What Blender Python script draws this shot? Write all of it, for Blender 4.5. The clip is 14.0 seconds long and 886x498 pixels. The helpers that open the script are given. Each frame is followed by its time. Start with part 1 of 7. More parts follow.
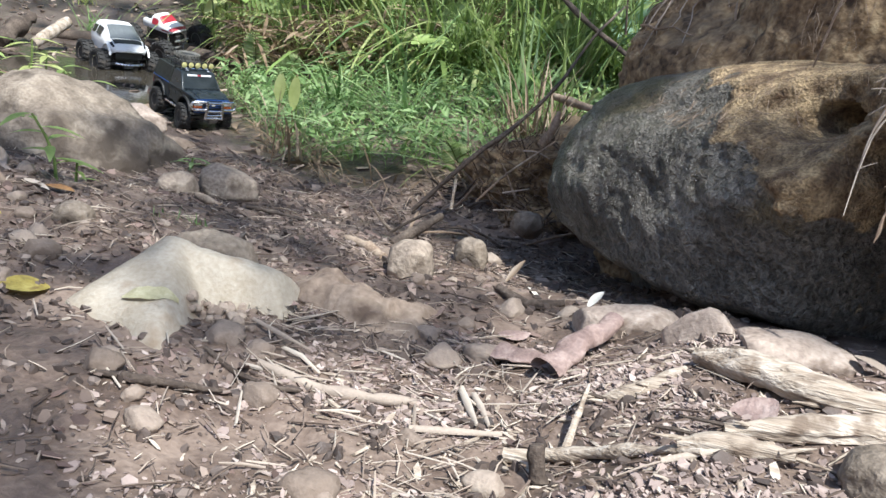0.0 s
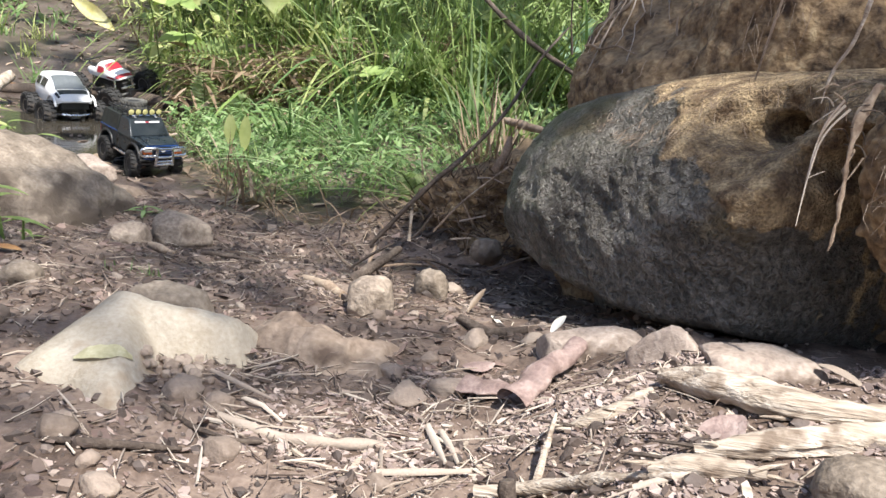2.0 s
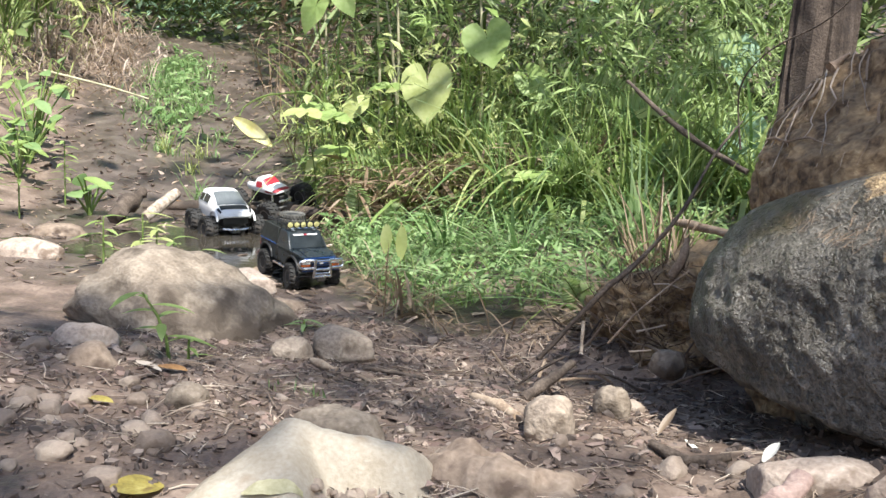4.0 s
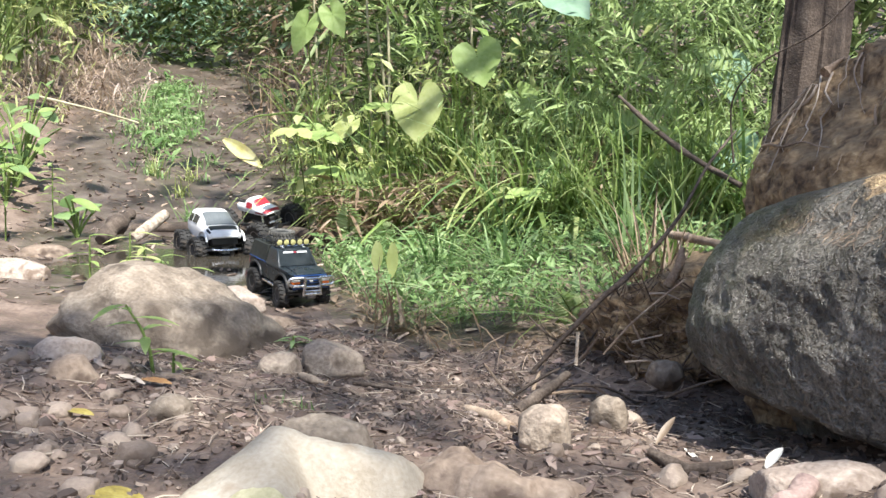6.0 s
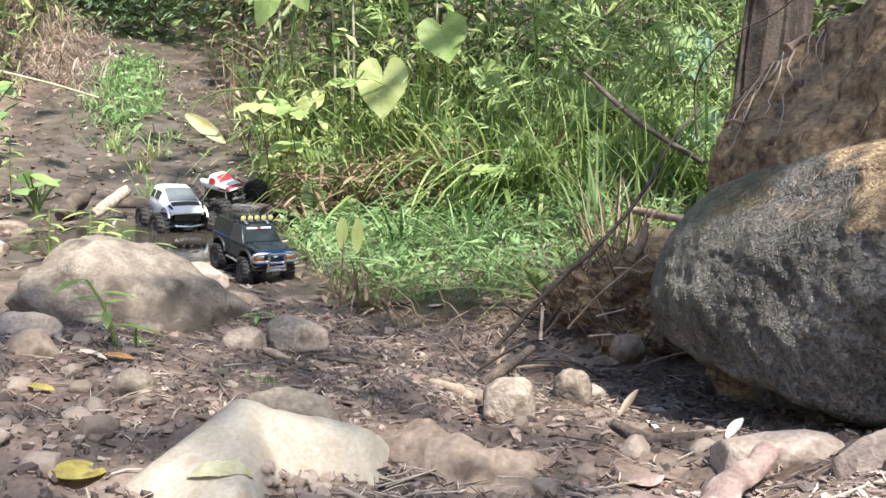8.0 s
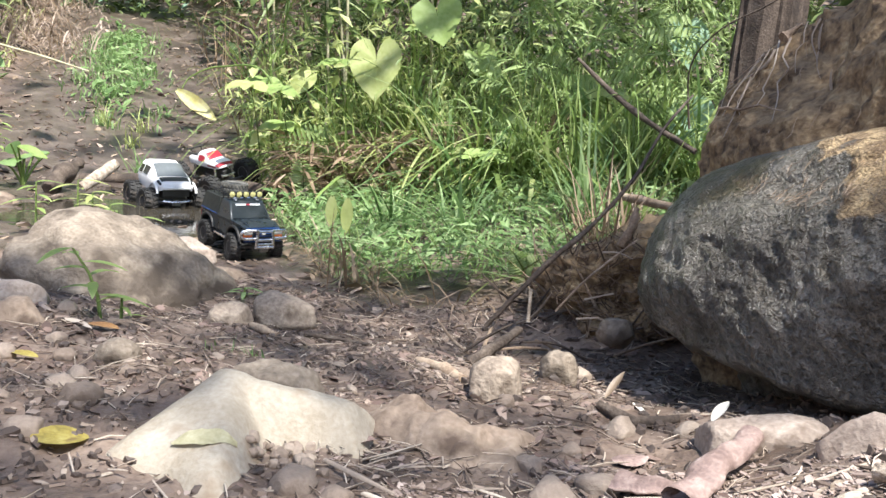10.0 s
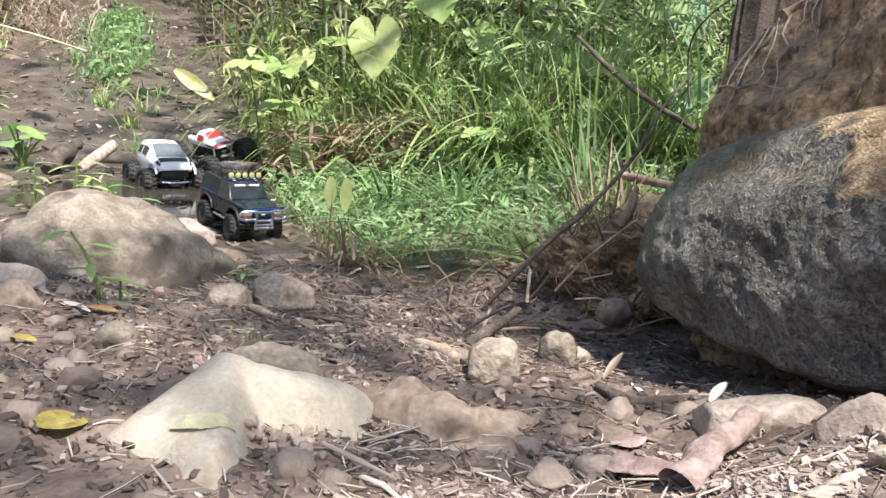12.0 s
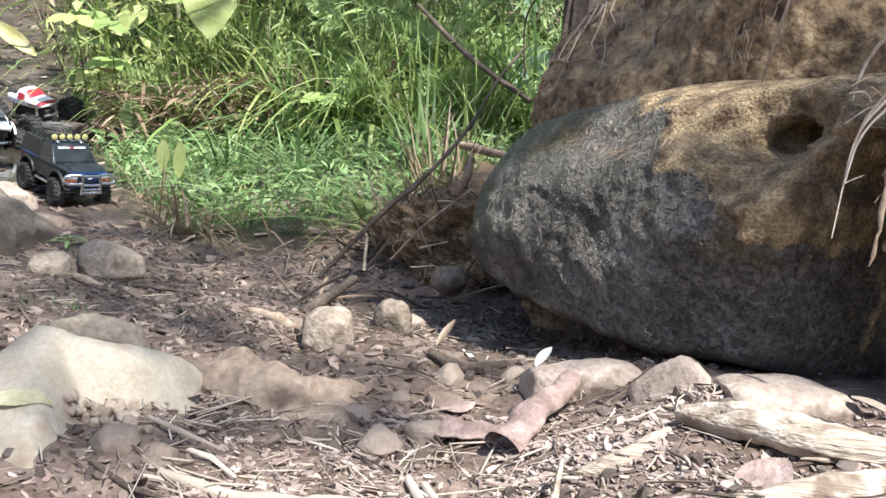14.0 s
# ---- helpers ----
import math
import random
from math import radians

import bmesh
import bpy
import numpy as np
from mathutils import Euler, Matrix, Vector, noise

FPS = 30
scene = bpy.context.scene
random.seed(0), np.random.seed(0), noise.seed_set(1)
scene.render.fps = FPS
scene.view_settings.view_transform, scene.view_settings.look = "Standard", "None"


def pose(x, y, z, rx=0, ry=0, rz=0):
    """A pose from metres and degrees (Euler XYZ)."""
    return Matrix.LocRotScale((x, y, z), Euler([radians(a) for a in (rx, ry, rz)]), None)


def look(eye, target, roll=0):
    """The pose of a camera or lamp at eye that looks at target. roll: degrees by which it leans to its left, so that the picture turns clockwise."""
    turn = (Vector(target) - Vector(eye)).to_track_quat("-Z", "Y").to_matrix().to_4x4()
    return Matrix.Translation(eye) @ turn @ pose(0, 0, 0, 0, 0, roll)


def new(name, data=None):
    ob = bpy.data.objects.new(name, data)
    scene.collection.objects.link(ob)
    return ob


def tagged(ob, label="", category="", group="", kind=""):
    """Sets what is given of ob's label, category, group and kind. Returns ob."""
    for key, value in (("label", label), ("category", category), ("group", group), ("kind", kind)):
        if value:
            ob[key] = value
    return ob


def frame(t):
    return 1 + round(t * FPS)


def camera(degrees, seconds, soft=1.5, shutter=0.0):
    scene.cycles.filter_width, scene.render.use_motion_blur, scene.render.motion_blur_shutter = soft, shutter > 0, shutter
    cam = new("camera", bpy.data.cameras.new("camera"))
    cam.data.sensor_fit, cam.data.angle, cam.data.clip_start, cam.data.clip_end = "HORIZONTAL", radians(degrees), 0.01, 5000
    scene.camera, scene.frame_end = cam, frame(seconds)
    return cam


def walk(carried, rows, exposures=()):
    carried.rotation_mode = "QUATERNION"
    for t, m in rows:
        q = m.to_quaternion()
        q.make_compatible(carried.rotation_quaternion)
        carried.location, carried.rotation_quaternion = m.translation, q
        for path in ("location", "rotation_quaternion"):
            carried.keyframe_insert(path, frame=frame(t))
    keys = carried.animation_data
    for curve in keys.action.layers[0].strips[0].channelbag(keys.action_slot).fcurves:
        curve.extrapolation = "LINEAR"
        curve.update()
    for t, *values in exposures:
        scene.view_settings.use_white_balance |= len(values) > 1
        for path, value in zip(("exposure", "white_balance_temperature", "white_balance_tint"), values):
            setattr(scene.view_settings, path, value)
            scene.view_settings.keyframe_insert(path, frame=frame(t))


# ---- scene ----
cam = camera(49.9, 14.0)
PATH = [
    (0, (0.479, 0.26, 0.562), (0.179, 2.149, -0.022), 9.6),
    (0.5, (0.47, 0.257, 0.567), (0.192, 2.162, 0.023), 9.1),
    (1, (0.476, 0.265, 0.569), (0.208, 2.177, 0.048), 8.1),
    (1.5, (0.482, 0.274, 0.57), (0.227, 2.19, 0.055), 7.1),
    (2, (0.487, 0.282, 0.571), (0.249, 2.198, 0.048), 6.2),
    (2.5, (0.485, 0.284, 0.573), (0.251, 2.198, 0.04), 5.5),
    (3, (0.479, 0.29, 0.575), (0.184, 2.193, 0.034), 4.7),
    (3.5, (0.457, 0.318, 0.569), (0.039, 2.208, 0.066), 3.8),
    (4, (0.403, 0.396, 0.556), (-0.15, 2.288, 0.219), 3.0),
    (4.2, (0.387, 0.416, 0.547), (-0.192, 2.311, 0.277), 3.2),
    (6.5, (0.4, 0.431, 0.512), (-0.125, 2.34, 0.224), 2.5),
    (7, (0.4, 0.431, 0.512), (-0.105, 2.343, 0.211), 2.5),
    (7.5, (0.401, 0.434, 0.511), (-0.086, 2.348, 0.197), 2.6),
    (8, (0.398, 0.432, 0.504), (-0.071, 2.35, 0.184), 3.0),
    (10.5, (0.394, 0.436, 0.486), (-0.046, 2.353, 0.128), 4.8),
    (11, (0.395, 0.437, 0.488), (-0.045, 2.351, 0.114), 4.7),
    (11.5, (0.397, 0.438, 0.491), (-0.044, 2.35, 0.106), 4.5),
    (12, (0.398, 0.44, 0.493), (-0.04, 2.351, 0.102), 4.4),
    (12.5, (0.4, 0.441, 0.494), (-0.007, 2.359, 0.099), 4.4),
    (13, (0.402, 0.44, 0.494), (0.065, 2.372, 0.103), 4.8),
    (13.5, (0.406, 0.444, 0.494), (0.174, 2.393, 0.11), 5.6),
    (14, (0.413, 0.439, 0.5), (0.305, 2.39, 0.07), 6.6),
]
walk(cam, [(t, look(eye, target, roll)) for t, eye, target, roll in PATH],
     [(0, 0.84, 6050, 7), (0.7, 0.92, 6420, 9), (1.5, 0.97, 6480, 10), (3, 1.05, 6480, 10), (4, 1.1, 6450, 8), (8, 1.22, 6380, 9), (10.5, 1.15, 6380, 9), (11.8, 1.07, 6360, 9), (12.5, 1.48, 6320, 8), (13, 1.55, 6300, 8), (13.5, 1.18, 6320, 8), (14, 1.18, 6250, 8)])


# ---- daylight ----
SUN_UP, SUN_ROUND = 61.0, 143.0   # elevation, and compass turn of the sun, degrees
world = bpy.data.worlds.new("sky")
scene.world = world
world.use_nodes = True
wn = world.node_tree.nodes
sky = wn.new("ShaderNodeTexSky")
sky.sky_type, sky.sun_disc = "NISHITA", False
sky.sun_elevation, sky.sun_rotation = radians(SUN_UP), radians(SUN_ROUND)
world.node_tree.links.new(sky.outputs[0], wn["Background"].inputs[0])
wn["Background"].inputs[1].default_value = 0.122
sun_data = bpy.data.lights.new("sun", "SUN")
sun_data.energy, sun_data.angle, sun_data.color = 5.0, radians(0.7), (1.0, 0.97, 0.92)
sun = new("sun", sun_data)
a, e = radians(SUN_ROUND), radians(SUN_UP)
SUN_WAY = Vector((math.sin(a) * math.cos(e), math.cos(a) * math.cos(e), math.sin(e)))
sun.matrix_world = look(SUN_WAY * 30, (0, 0, 0))


# ---- materials ----
def surf(name, cols, scale=20.0, rough=(0.7, 0.95), bump=0.4, fine=140.0, island=0.0, obj=0.0, metal=0.0, spec=0.4, through_light=0.0,
         top=None, stretch=(1, 1, 1), gloss_in=None, stain=None):
    """A procedural surface: cols is a list of (place, colour) for a ramp over two scales of noise."""
    m = bpy.data.materials.new(name)
    m.use_nodes = True
    nt = m.node_tree
    n, link = nt.nodes, nt.links.new
    b = n["Principled BSDF"]
    co = n.new("ShaderNodeTexCoord")
    mp = n.new("ShaderNodeMapping")
    mp.inputs["Scale"].default_value = stretch
    link(co.outputs["Object"], mp.inputs[0])
    big, small = n.new("ShaderNodeTexNoise"), n.new("ShaderNodeTexNoise")
    big.inputs["Scale"].default_value, big.inputs["Detail"].default_value = scale, 6
    small.inputs["Scale"].default_value, small.inputs["Detail"].default_value = fine, 4
    for t in (big, small):
        link(mp.outputs[0], t.inputs["Vector"])

    def maths(op, p, q):
        x = n.new("ShaderNodeMath")
        x.operation = op
        for k, v in ((0, p), (1, q)):
            if isinstance(v, (int, float)):
                x.inputs[k].default_value = v
            else:
                link(v, x.inputs[k])
        return x.outputs[0]

    fac = maths("ADD", maths("MULTIPLY", big.outputs[0], 0.65), maths("MULTIPLY", small.outputs[0], 0.35))
    fac = maths("ADD", maths("MULTIPLY", maths("SUBTRACT", fac, 0.5), 1.7), 0.5)
    if island:
        g = n.new("ShaderNodeNewGeometry")
        fac = maths("ADD", maths("MULTIPLY", fac, 1 - island), maths("MULTIPLY", g.outputs["Random Per Island"], island))
    if obj:
        g = n.new("ShaderNodeObjectInfo")
        fac = maths("ADD", maths("MULTIPLY", fac, 1 - obj), maths("MULTIPLY", g.outputs["Random"], obj))
    ramp = n.new("ShaderNodeValToRGB")
    el = ramp.color_ramp.elements
    while len(el) < len(cols):
        el.new(0.5)
    for k, (p, c) in zip(el, cols):
        k.position, k.color = p, (*c, 1)
    link(fac, ramp.inputs[0])
    colour = ramp.outputs[0]

    def blend(f, c1, c2):
        x = n.new("ShaderNodeMix")
        x.data_type = "RGBA"
        link(f, x.inputs[0])
        link(c1, x.inputs[6])
        if isinstance(c2, tuple):
            x.inputs[7].default_value = (*c2, 1)
        else:
            link(c2, x.inputs[7])
        return x.outputs[2]

    if stain:      # (colour, scale, threshold): patches of another colour
        t = n.new("ShaderNodeTexNoise")
        t.inputs["Scale"].default_value, t.inputs["Detail"].default_value = stain[1], 5
        link(co.outputs["Object"], t.inputs["Vector"])
        r = n.new("ShaderNodeMapRange")
        r.inputs[1].default_value, r.inputs[2].default_value = stain[2], stain[2] + 0.1
        link(t.outputs[0], r.inputs[0])
        colour = blend(r.outputs[0], colour, stain[0])
    if top:        # (colour, start, end): soil and moss that lie on faces turned upward
        g = n.new("ShaderNodeNewGeometry")
        s = n.new("ShaderNodeSeparateXYZ")
        link(g.outputs["Normal"], s.inputs[0])
        r = n.new("ShaderNodeMapRange")
        r.inputs[1].default_value, r.inputs[2].default_value = top[1], top[2]
        link(maths("ADD", s.outputs[2], maths("MULTIPLY", maths("SUBTRACT", big.outputs[0], 0.5), 0.6)), r.inputs[0])
        dark = n.new("ShaderNodeMix")
        dark.data_type = "RGBA"
        link(small.outputs[0], dark.inputs[0])
        dark.inputs[6].default_value = (*[v * 0.45 for v in top[0]], 1)
        dark.inputs[7].default_value = (*[v * 1.35 for v in top[0]], 1)
        colour = blend(r.outputs[0], colour, dark.outputs[2])
    link(colour, b.inputs["Base Color"])
    r = n.new("ShaderNodeMapRange")
    r.inputs[1].default_value, r.inputs[2].default_value = 0.35, 0.65
    r.inputs[3].default_value, r.inputs[4].default_value = rough
    link(big.outputs[0], r.inputs[0])
    link(r.outputs[0], b.inputs["Roughness"])
    b.inputs["Metallic"].default_value = metal
    b.inputs["Specular IOR Level"].default_value = spec
    if bump:
        bp = n.new("ShaderNodeBump")
        bp.inputs["Strength"].default_value, bp.inputs["Distance"].default_value = bump, 0.5 / fine
        link(small.outputs[0], bp.inputs["Height"])
        link(bp.outputs[0], b.inputs["Normal"])
    if through_light:
        tr, mx = n.new("ShaderNodeBsdfTranslucent"), n.new("ShaderNodeMixShader")
        link(colour, tr.inputs[0])
        mx.inputs[0].default_value = through_light
        link(b.outputs[0], mx.inputs[1])
        link(tr.outputs[0], mx.inputs[2])
        link(mx.outputs[0], n["Material Output"].inputs[0])
    return m


MUD = surf("mud", [(0.2, (0.058, 0.041, 0.031)), (0.5, (0.14, 0.099, 0.075)), (0.8, (0.25, 0.188, 0.145))], 7, (0.35, 0.9), 0.8, 90,
           stain=((0.032, 0.024, 0.02), 1.6, 0.59))


def wet_mud(m):
    """The attribute wet says where the mud is soaked: darker, greyer and glossy."""
    n, link = m.node_tree.nodes, m.node_tree.links.new
    b = n["Principled BSDF"]
    base, dry = b.inputs["Base Color"].links[0].from_socket, b.inputs["Roughness"].links[0].from_socket
    at, patch, lift = n.new("ShaderNodeAttribute"), n.new("ShaderNodeTexNoise"), n.new("ShaderNodeMapRange")
    at.attribute_name = "wet"
    patch.inputs["Scale"].default_value, patch.inputs["Detail"].default_value = 4.0, 6
    link(n["Texture Coordinate"].outputs["Object"], patch.inputs["Vector"])
    sum_ = n.new("ShaderNodeMath")
    sum_.operation = "MULTIPLY_ADD"
    link(patch.outputs[0], sum_.inputs[0])
    sum_.inputs[1].default_value = 0.9
    link(at.outputs["Fac"], sum_.inputs[2])
    lift.inputs[1].default_value, lift.inputs[2].default_value = 0.75, 1.35
    link(sum_.outputs[0], lift.inputs[0])
    mix, gloss = n.new("ShaderNodeMix"), n.new("ShaderNodeMix")
    mix.data_type, mix.blend_type = "RGBA", "MULTIPLY"
    link(lift.outputs[0], mix.inputs[0])
    link(base, mix.inputs[6])
    mix.inputs[7].default_value = (0.66, 0.71, 0.76, 1)
    link(mix.outputs[2], b.inputs["Base Color"])
    link(lift.outputs[0], gloss.inputs[0])
    link(dry, gloss.inputs[2])
    gloss.inputs[3].default_value = 0.30
    link(gloss.outputs[0], b.inputs["Roughness"])


wet_mud(MUD)
SOIL = surf("bank_soil", [(0.26, (0.05, 0.031, 0.018)), (0.46, (0.175, 0.115, 0.062)), (0.62, (0.29, 0.20, 0.11)), (0.8, (0.45, 0.34, 0.195))], 30, (0.85, 1), 1.0, 95,
            top=((0.22, 0.155, 0.09), 0.55, 0.95))
GREY_ROCK = surf("grey_rock", [(0.25, (0.03, 0.031, 0.031)), (0.45, (0.075, 0.075, 0.071)), (0.6, (0.16, 0.157, 0.148)), (0.75, (0.38, 0.37, 0.345))], 70, (0.45, 0.75), 1.0, 200,
                 top=((0.36, 0.265, 0.155), 0.45, 0.75), stain=((0.15, 0.125, 0.075), 3.5, 0.63))


def boulder_rock():
    """Pitted grey rock with slanting streaks, relief shading put into their colour; the attribute soil says where earth
    clads it.
    """
    m = surf("boulder_rock", [(0.25, (0.088, 0.079, 0.066)), (0.5, (0.152, 0.138, 0.117)), (0.75, (0.235, 0.217, 0.188))], 7, (0.42, 0.72), 0, 160,
             stain=((0.17, 0.135, 0.075), 5, 0.60))
    n, link = m.node_tree.nodes, m.node_tree.links.new
    b, co = n["Principled BSDF"], n.new("ShaderNodeTexCoord")
    base = b.inputs["Base Color"].links[0].from_socket

    def node(kind, **sets):
        x = n.new(kind)
        for k, v in sets.items():
            x.inputs[k].default_value = v
        return x

    def mixed(way, f, a, c):
        x = n.new("ShaderNodeMix")
        x.data_type, x.blend_type = "RGBA", way
        for k, v in ((0, f), (6, a), (7, c)):
            if isinstance(v, tuple):
                x.inputs[k].default_value = (*v, 1)
            elif isinstance(v, float):
                x.inputs[k].default_value = v
            else:
                link(v, x.inputs[k])
        return x.outputs[2]

    def ranged(s, *r):
        x = n.new("ShaderNodeMapRange")
        for k, v in enumerate(r):
            x.inputs[k + 1].default_value = v
        link(s, x.inputs[0])
        return x.outputs[0]

    turned, drawn = node("ShaderNodeMapping", Rotation=(0, radians(-42), 0)), node("ShaderNodeMapping", Scale=(14, 34, 42))
    link(co.outputs["Object"], turned.inputs[0])
    link(turned.outputs[0], drawn.inputs[0])
    streak = node("ShaderNodeTexNoise", Scale=1.0, Detail=5.0, Distortion=0.6)
    link(drawn.outputs[0], streak.inputs["Vector"])
    pits, fine, wobble = node("ShaderNodeTexNoise", Scale=105.0, Detail=3.0), node("ShaderNodeTexNoise", Scale=260.0, Detail=4.0), node("ShaderNodeTexNoise", Scale=60.0, Detail=4.0)
    warp = n.new("ShaderNodeVectorMath")
    warp.operation = "MULTIPLY_ADD"
    link(wobble.outputs["Color"], warp.inputs[0])
    warp.inputs[1].default_value = (0.02, 0.02, 0.02)
    link(co.outputs["Object"], warp.inputs[2])
    link(warp.outputs[0], pits.inputs["Vector"])
    link(co.outputs["Object"], fine.inputs["Vector"])
    link(co.outputs["Object"], wobble.inputs["Vector"])
    # streak tones also carry the pale sheen along the ridges
    rock = mixed("MULTIPLY", 0.55, base, mixed("MIX", ranged(streak.outputs[0], 0.36, 0.64, 0.0, 1.0), (0.40, 0.38, 0.35), (1.5, 1.51, 1.53)))
    # pits coloured darker and grain lighter, as shade and glints would show them
    rock = mixed("MULTIPLY", 0.45, rock, mixed("MIX", ranged(pits.outputs[0], 0.50, 0.64, 0.0, 1.0), (1.35, 1.33, 1.3), (0.35, 0.33, 0.3)))
    rock = mixed("MULTIPLY", 0.45, rock, mixed("MIX", ranged(fine.outputs[0], 0.35, 0.65, 0.0, 1.0), (0.55, 0.54, 0.52), (1.5, 1.48, 1.44)))
    grain = node("ShaderNodeTexNoise", Scale=210.0, Detail=5.0)
    clump = node("ShaderNodeTexNoise", Scale=28.0, Detail=6.0)
    link(co.outputs["Object"], grain.inputs["Vector"])
    link(co.outputs["Object"], clump.inputs["Vector"])
    soil = mixed("MIX", ranged(clump.outputs[0], 0.36, 0.66, 0.0, 1.0), (0.13, 0.085, 0.05), (0.46, 0.345, 0.205))
    soil = mixed("MULTIPLY", 0.55, soil, mixed("MIX", ranged(grain.outputs[0], 0.36, 0.64, 0.0, 1.0), (0.35, 0.32, 0.28), (1.55, 1.5, 1.35)))
    clad = n.new("ShaderNodeAttribute")
    clad.attribute_name = "soil"
    edge = n.new("ShaderNodeMath")
    edge.operation = "ADD"
    link(clad.outputs["Fac"], edge.inputs[0])
    link(ranged(clump.outputs[0], 0.3, 0.7, -0.3, 0.3), edge.inputs[1])
    cover = ranged(edge.outputs[0], 0.42, 0.60, 0.0, 1.0)
    link(mixed("MIX", cover, rock, soil), b.inputs["Base Color"])
    link(ranged(cover, 0.0, 1.0, 0.30, 0.95), b.inputs["Roughness"])
    height = n.new("ShaderNodeMath")
    height.operation = "SUBTRACT"
    link(fine.outputs[0], height.inputs[0])
    link(ranged(pits.outputs[0], 0.46, 0.66, 0.0, 0.9), height.inputs[1])
    relief = n.new("ShaderNodeMix")
    link(cover, relief.inputs[0])
    link(height.outputs[0], relief.inputs[2])
    link(grain.outputs[0], relief.inputs[3])
    bp = node("ShaderNodeBump", Strength=1.0, Distance=0.010)
    link(relief.outputs[0], bp.inputs["Height"])
    bp2 = node("ShaderNodeBump", Strength=0.4, Distance=0.012)
    link(streak.outputs[0], bp2.inputs["Height"])
    link(bp.outputs[0], bp2.inputs["Normal"])
    link(bp2.outputs[0], b.inputs["Normal"])
    return m


BOULDER_ROCK = boulder_rock()
TAN_ROCK = surf("tan_rock", [(0.2, (0.10, 0.077, 0.056)), (0.5, (0.21, 0.168, 0.127)), (0.85, (0.36, 0.305, 0.238))], 14, (0.7, 0.95), 1.0, 110,
                stain=((0.075, 0.057, 0.042), 6, 0.52))
PALE_ROCK = surf("pale_rock", [(0.15, (0.262, 0.213, 0.147)), (0.5, (0.375, 0.325, 0.254)), (0.85, (0.485, 0.43, 0.352))], 9, (0.6, 0.85), 0.6, 150,
                 stain=((0.27, 0.205, 0.14), 11, 0.55))
PINK_ROCK = surf("pinkish_rock", [(0.2, (0.20, 0.15, 0.118)), (0.5, (0.37, 0.295, 0.238)), (0.85, (0.52, 0.44, 0.37))], 16, (0.65, 0.9), 0.7, 130,
                 stain=((0.16, 0.115, 0.085), 14, 0.56))
BUFF_ROCK = surf("buff_rock", [(0.2, (0.13, 0.10, 0.076)), (0.5, (0.27, 0.215, 0.165)), (0.85, (0.43, 0.36, 0.285))], 15, (0.7, 0.95), 0.9, 120,
                 stain=((0.12, 0.09, 0.066), 13, 0.57))
BROWN_ROCK = surf("brown_rock", [(0.2, (0.11, 0.077, 0.056)), (0.5, (0.23, 0.172, 0.128)), (0.85, (0.35, 0.28, 0.215))], 9, (0.7, 0.95), 0.5, 100,
                  stain=((0.08, 0.055, 0.04), 10, 0.55))
PEBBLE = surf("pebble_stone", [(0.1, (0.12, 0.088, 0.065)), (0.5, (0.24, 0.185, 0.145)), (0.9, (0.40, 0.33, 0.26))], 25, (0.7, 0.95), 0.7, 180, obj=0.45)
GRAVEL = surf("gravel_stone", [(0.1, (0.06, 0.046, 0.04)), (0.55, (0.15, 0.115, 0.095)), (0.95, (0.34, 0.27, 0.22))], 25, (0.6, 0.95), 0.4, 220, island=0.7)
CHIP = surf("wood_chips", [(0.05, (0.10, 0.073, 0.064)), (0.35, (0.22, 0.165, 0.14)), (0.7, (0.33, 0.255, 0.22)), (0.95, (0.46, 0.38, 0.325))], 30, (0.7, 0.95), 0.4, 300, island=0.6)
STRAW = surf("dry_straw", [(0.1, (0.20, 0.155, 0.122)), (0.5, (0.36, 0.295, 0.235)), (0.9, (0.54, 0.47, 0.385))], 20, (0.6, 0.9), 0.5, 260, obj=0.5)
DRIFT = surf("pale_driftwood", [(0.22, (0.13, 0.095, 0.07)), (0.42, (0.33, 0.265, 0.20)), (0.8, (0.58, 0.51, 0.43))], 30, (0.75, 0.95), 1.0, 140, stretch=(0.16, 2.0, 2.0), stain=((0.17, 0.125, 0.09), 22, 0.58))
BARK = surf("dark_bark", [(0.2, (0.028, 0.02, 0.015)), (0.5, (0.075, 0.055, 0.042)), (0.85, (0.17, 0.135, 0.105))], 20, (0.8, 1), 1.0, 160)
ROOT = surf("dry_root", [(0.15, (0.09, 0.06, 0.04)), (0.5, (0.25, 0.18, 0.125)), (0.85, (0.46, 0.37, 0.27))], 22, (0.8, 1), 0.6, 200)
DEADLEAF = surf("dead_leaf", [(0.15, (0.12, 0.08, 0.07)), (0.5, (0.25, 0.175, 0.15)), (0.85, (0.40, 0.31, 0.27))], 30, (0.5, 0.8), 0.8, 160)
YELLOW = surf("yellow_leaf", [(0.2, (0.20, 0.15, 0.04)), (0.5, (0.34, 0.27, 0.065)), (0.85, (0.46, 0.39, 0.13))], 40, (0.45, 0.7), 0.3, 160, through_light=0.2, stain=((0.20, 0.14, 0.05), 30, 0.60))
ORANGE = surf("orange_leaf", [(0.2, (0.16, 0.08, 0.035)), (0.5, (0.32, 0.165, 0.06)), (0.85, (0.42, 0.25, 0.11))], 30, (0.5, 0.8), 0.3, 160)
OLIVE_LEAF = surf("dry_olive_leaf", [(0.2, (0.30, 0.27, 0.15)), (0.5, (0.47, 0.43, 0.26)), (0.8, (0.62, 0.58, 0.39))], 22, (0.5, 0.75), 0.35, 140, through_light=0.2, stain=((0.26, 0.19, 0.11), 12, 0.6))
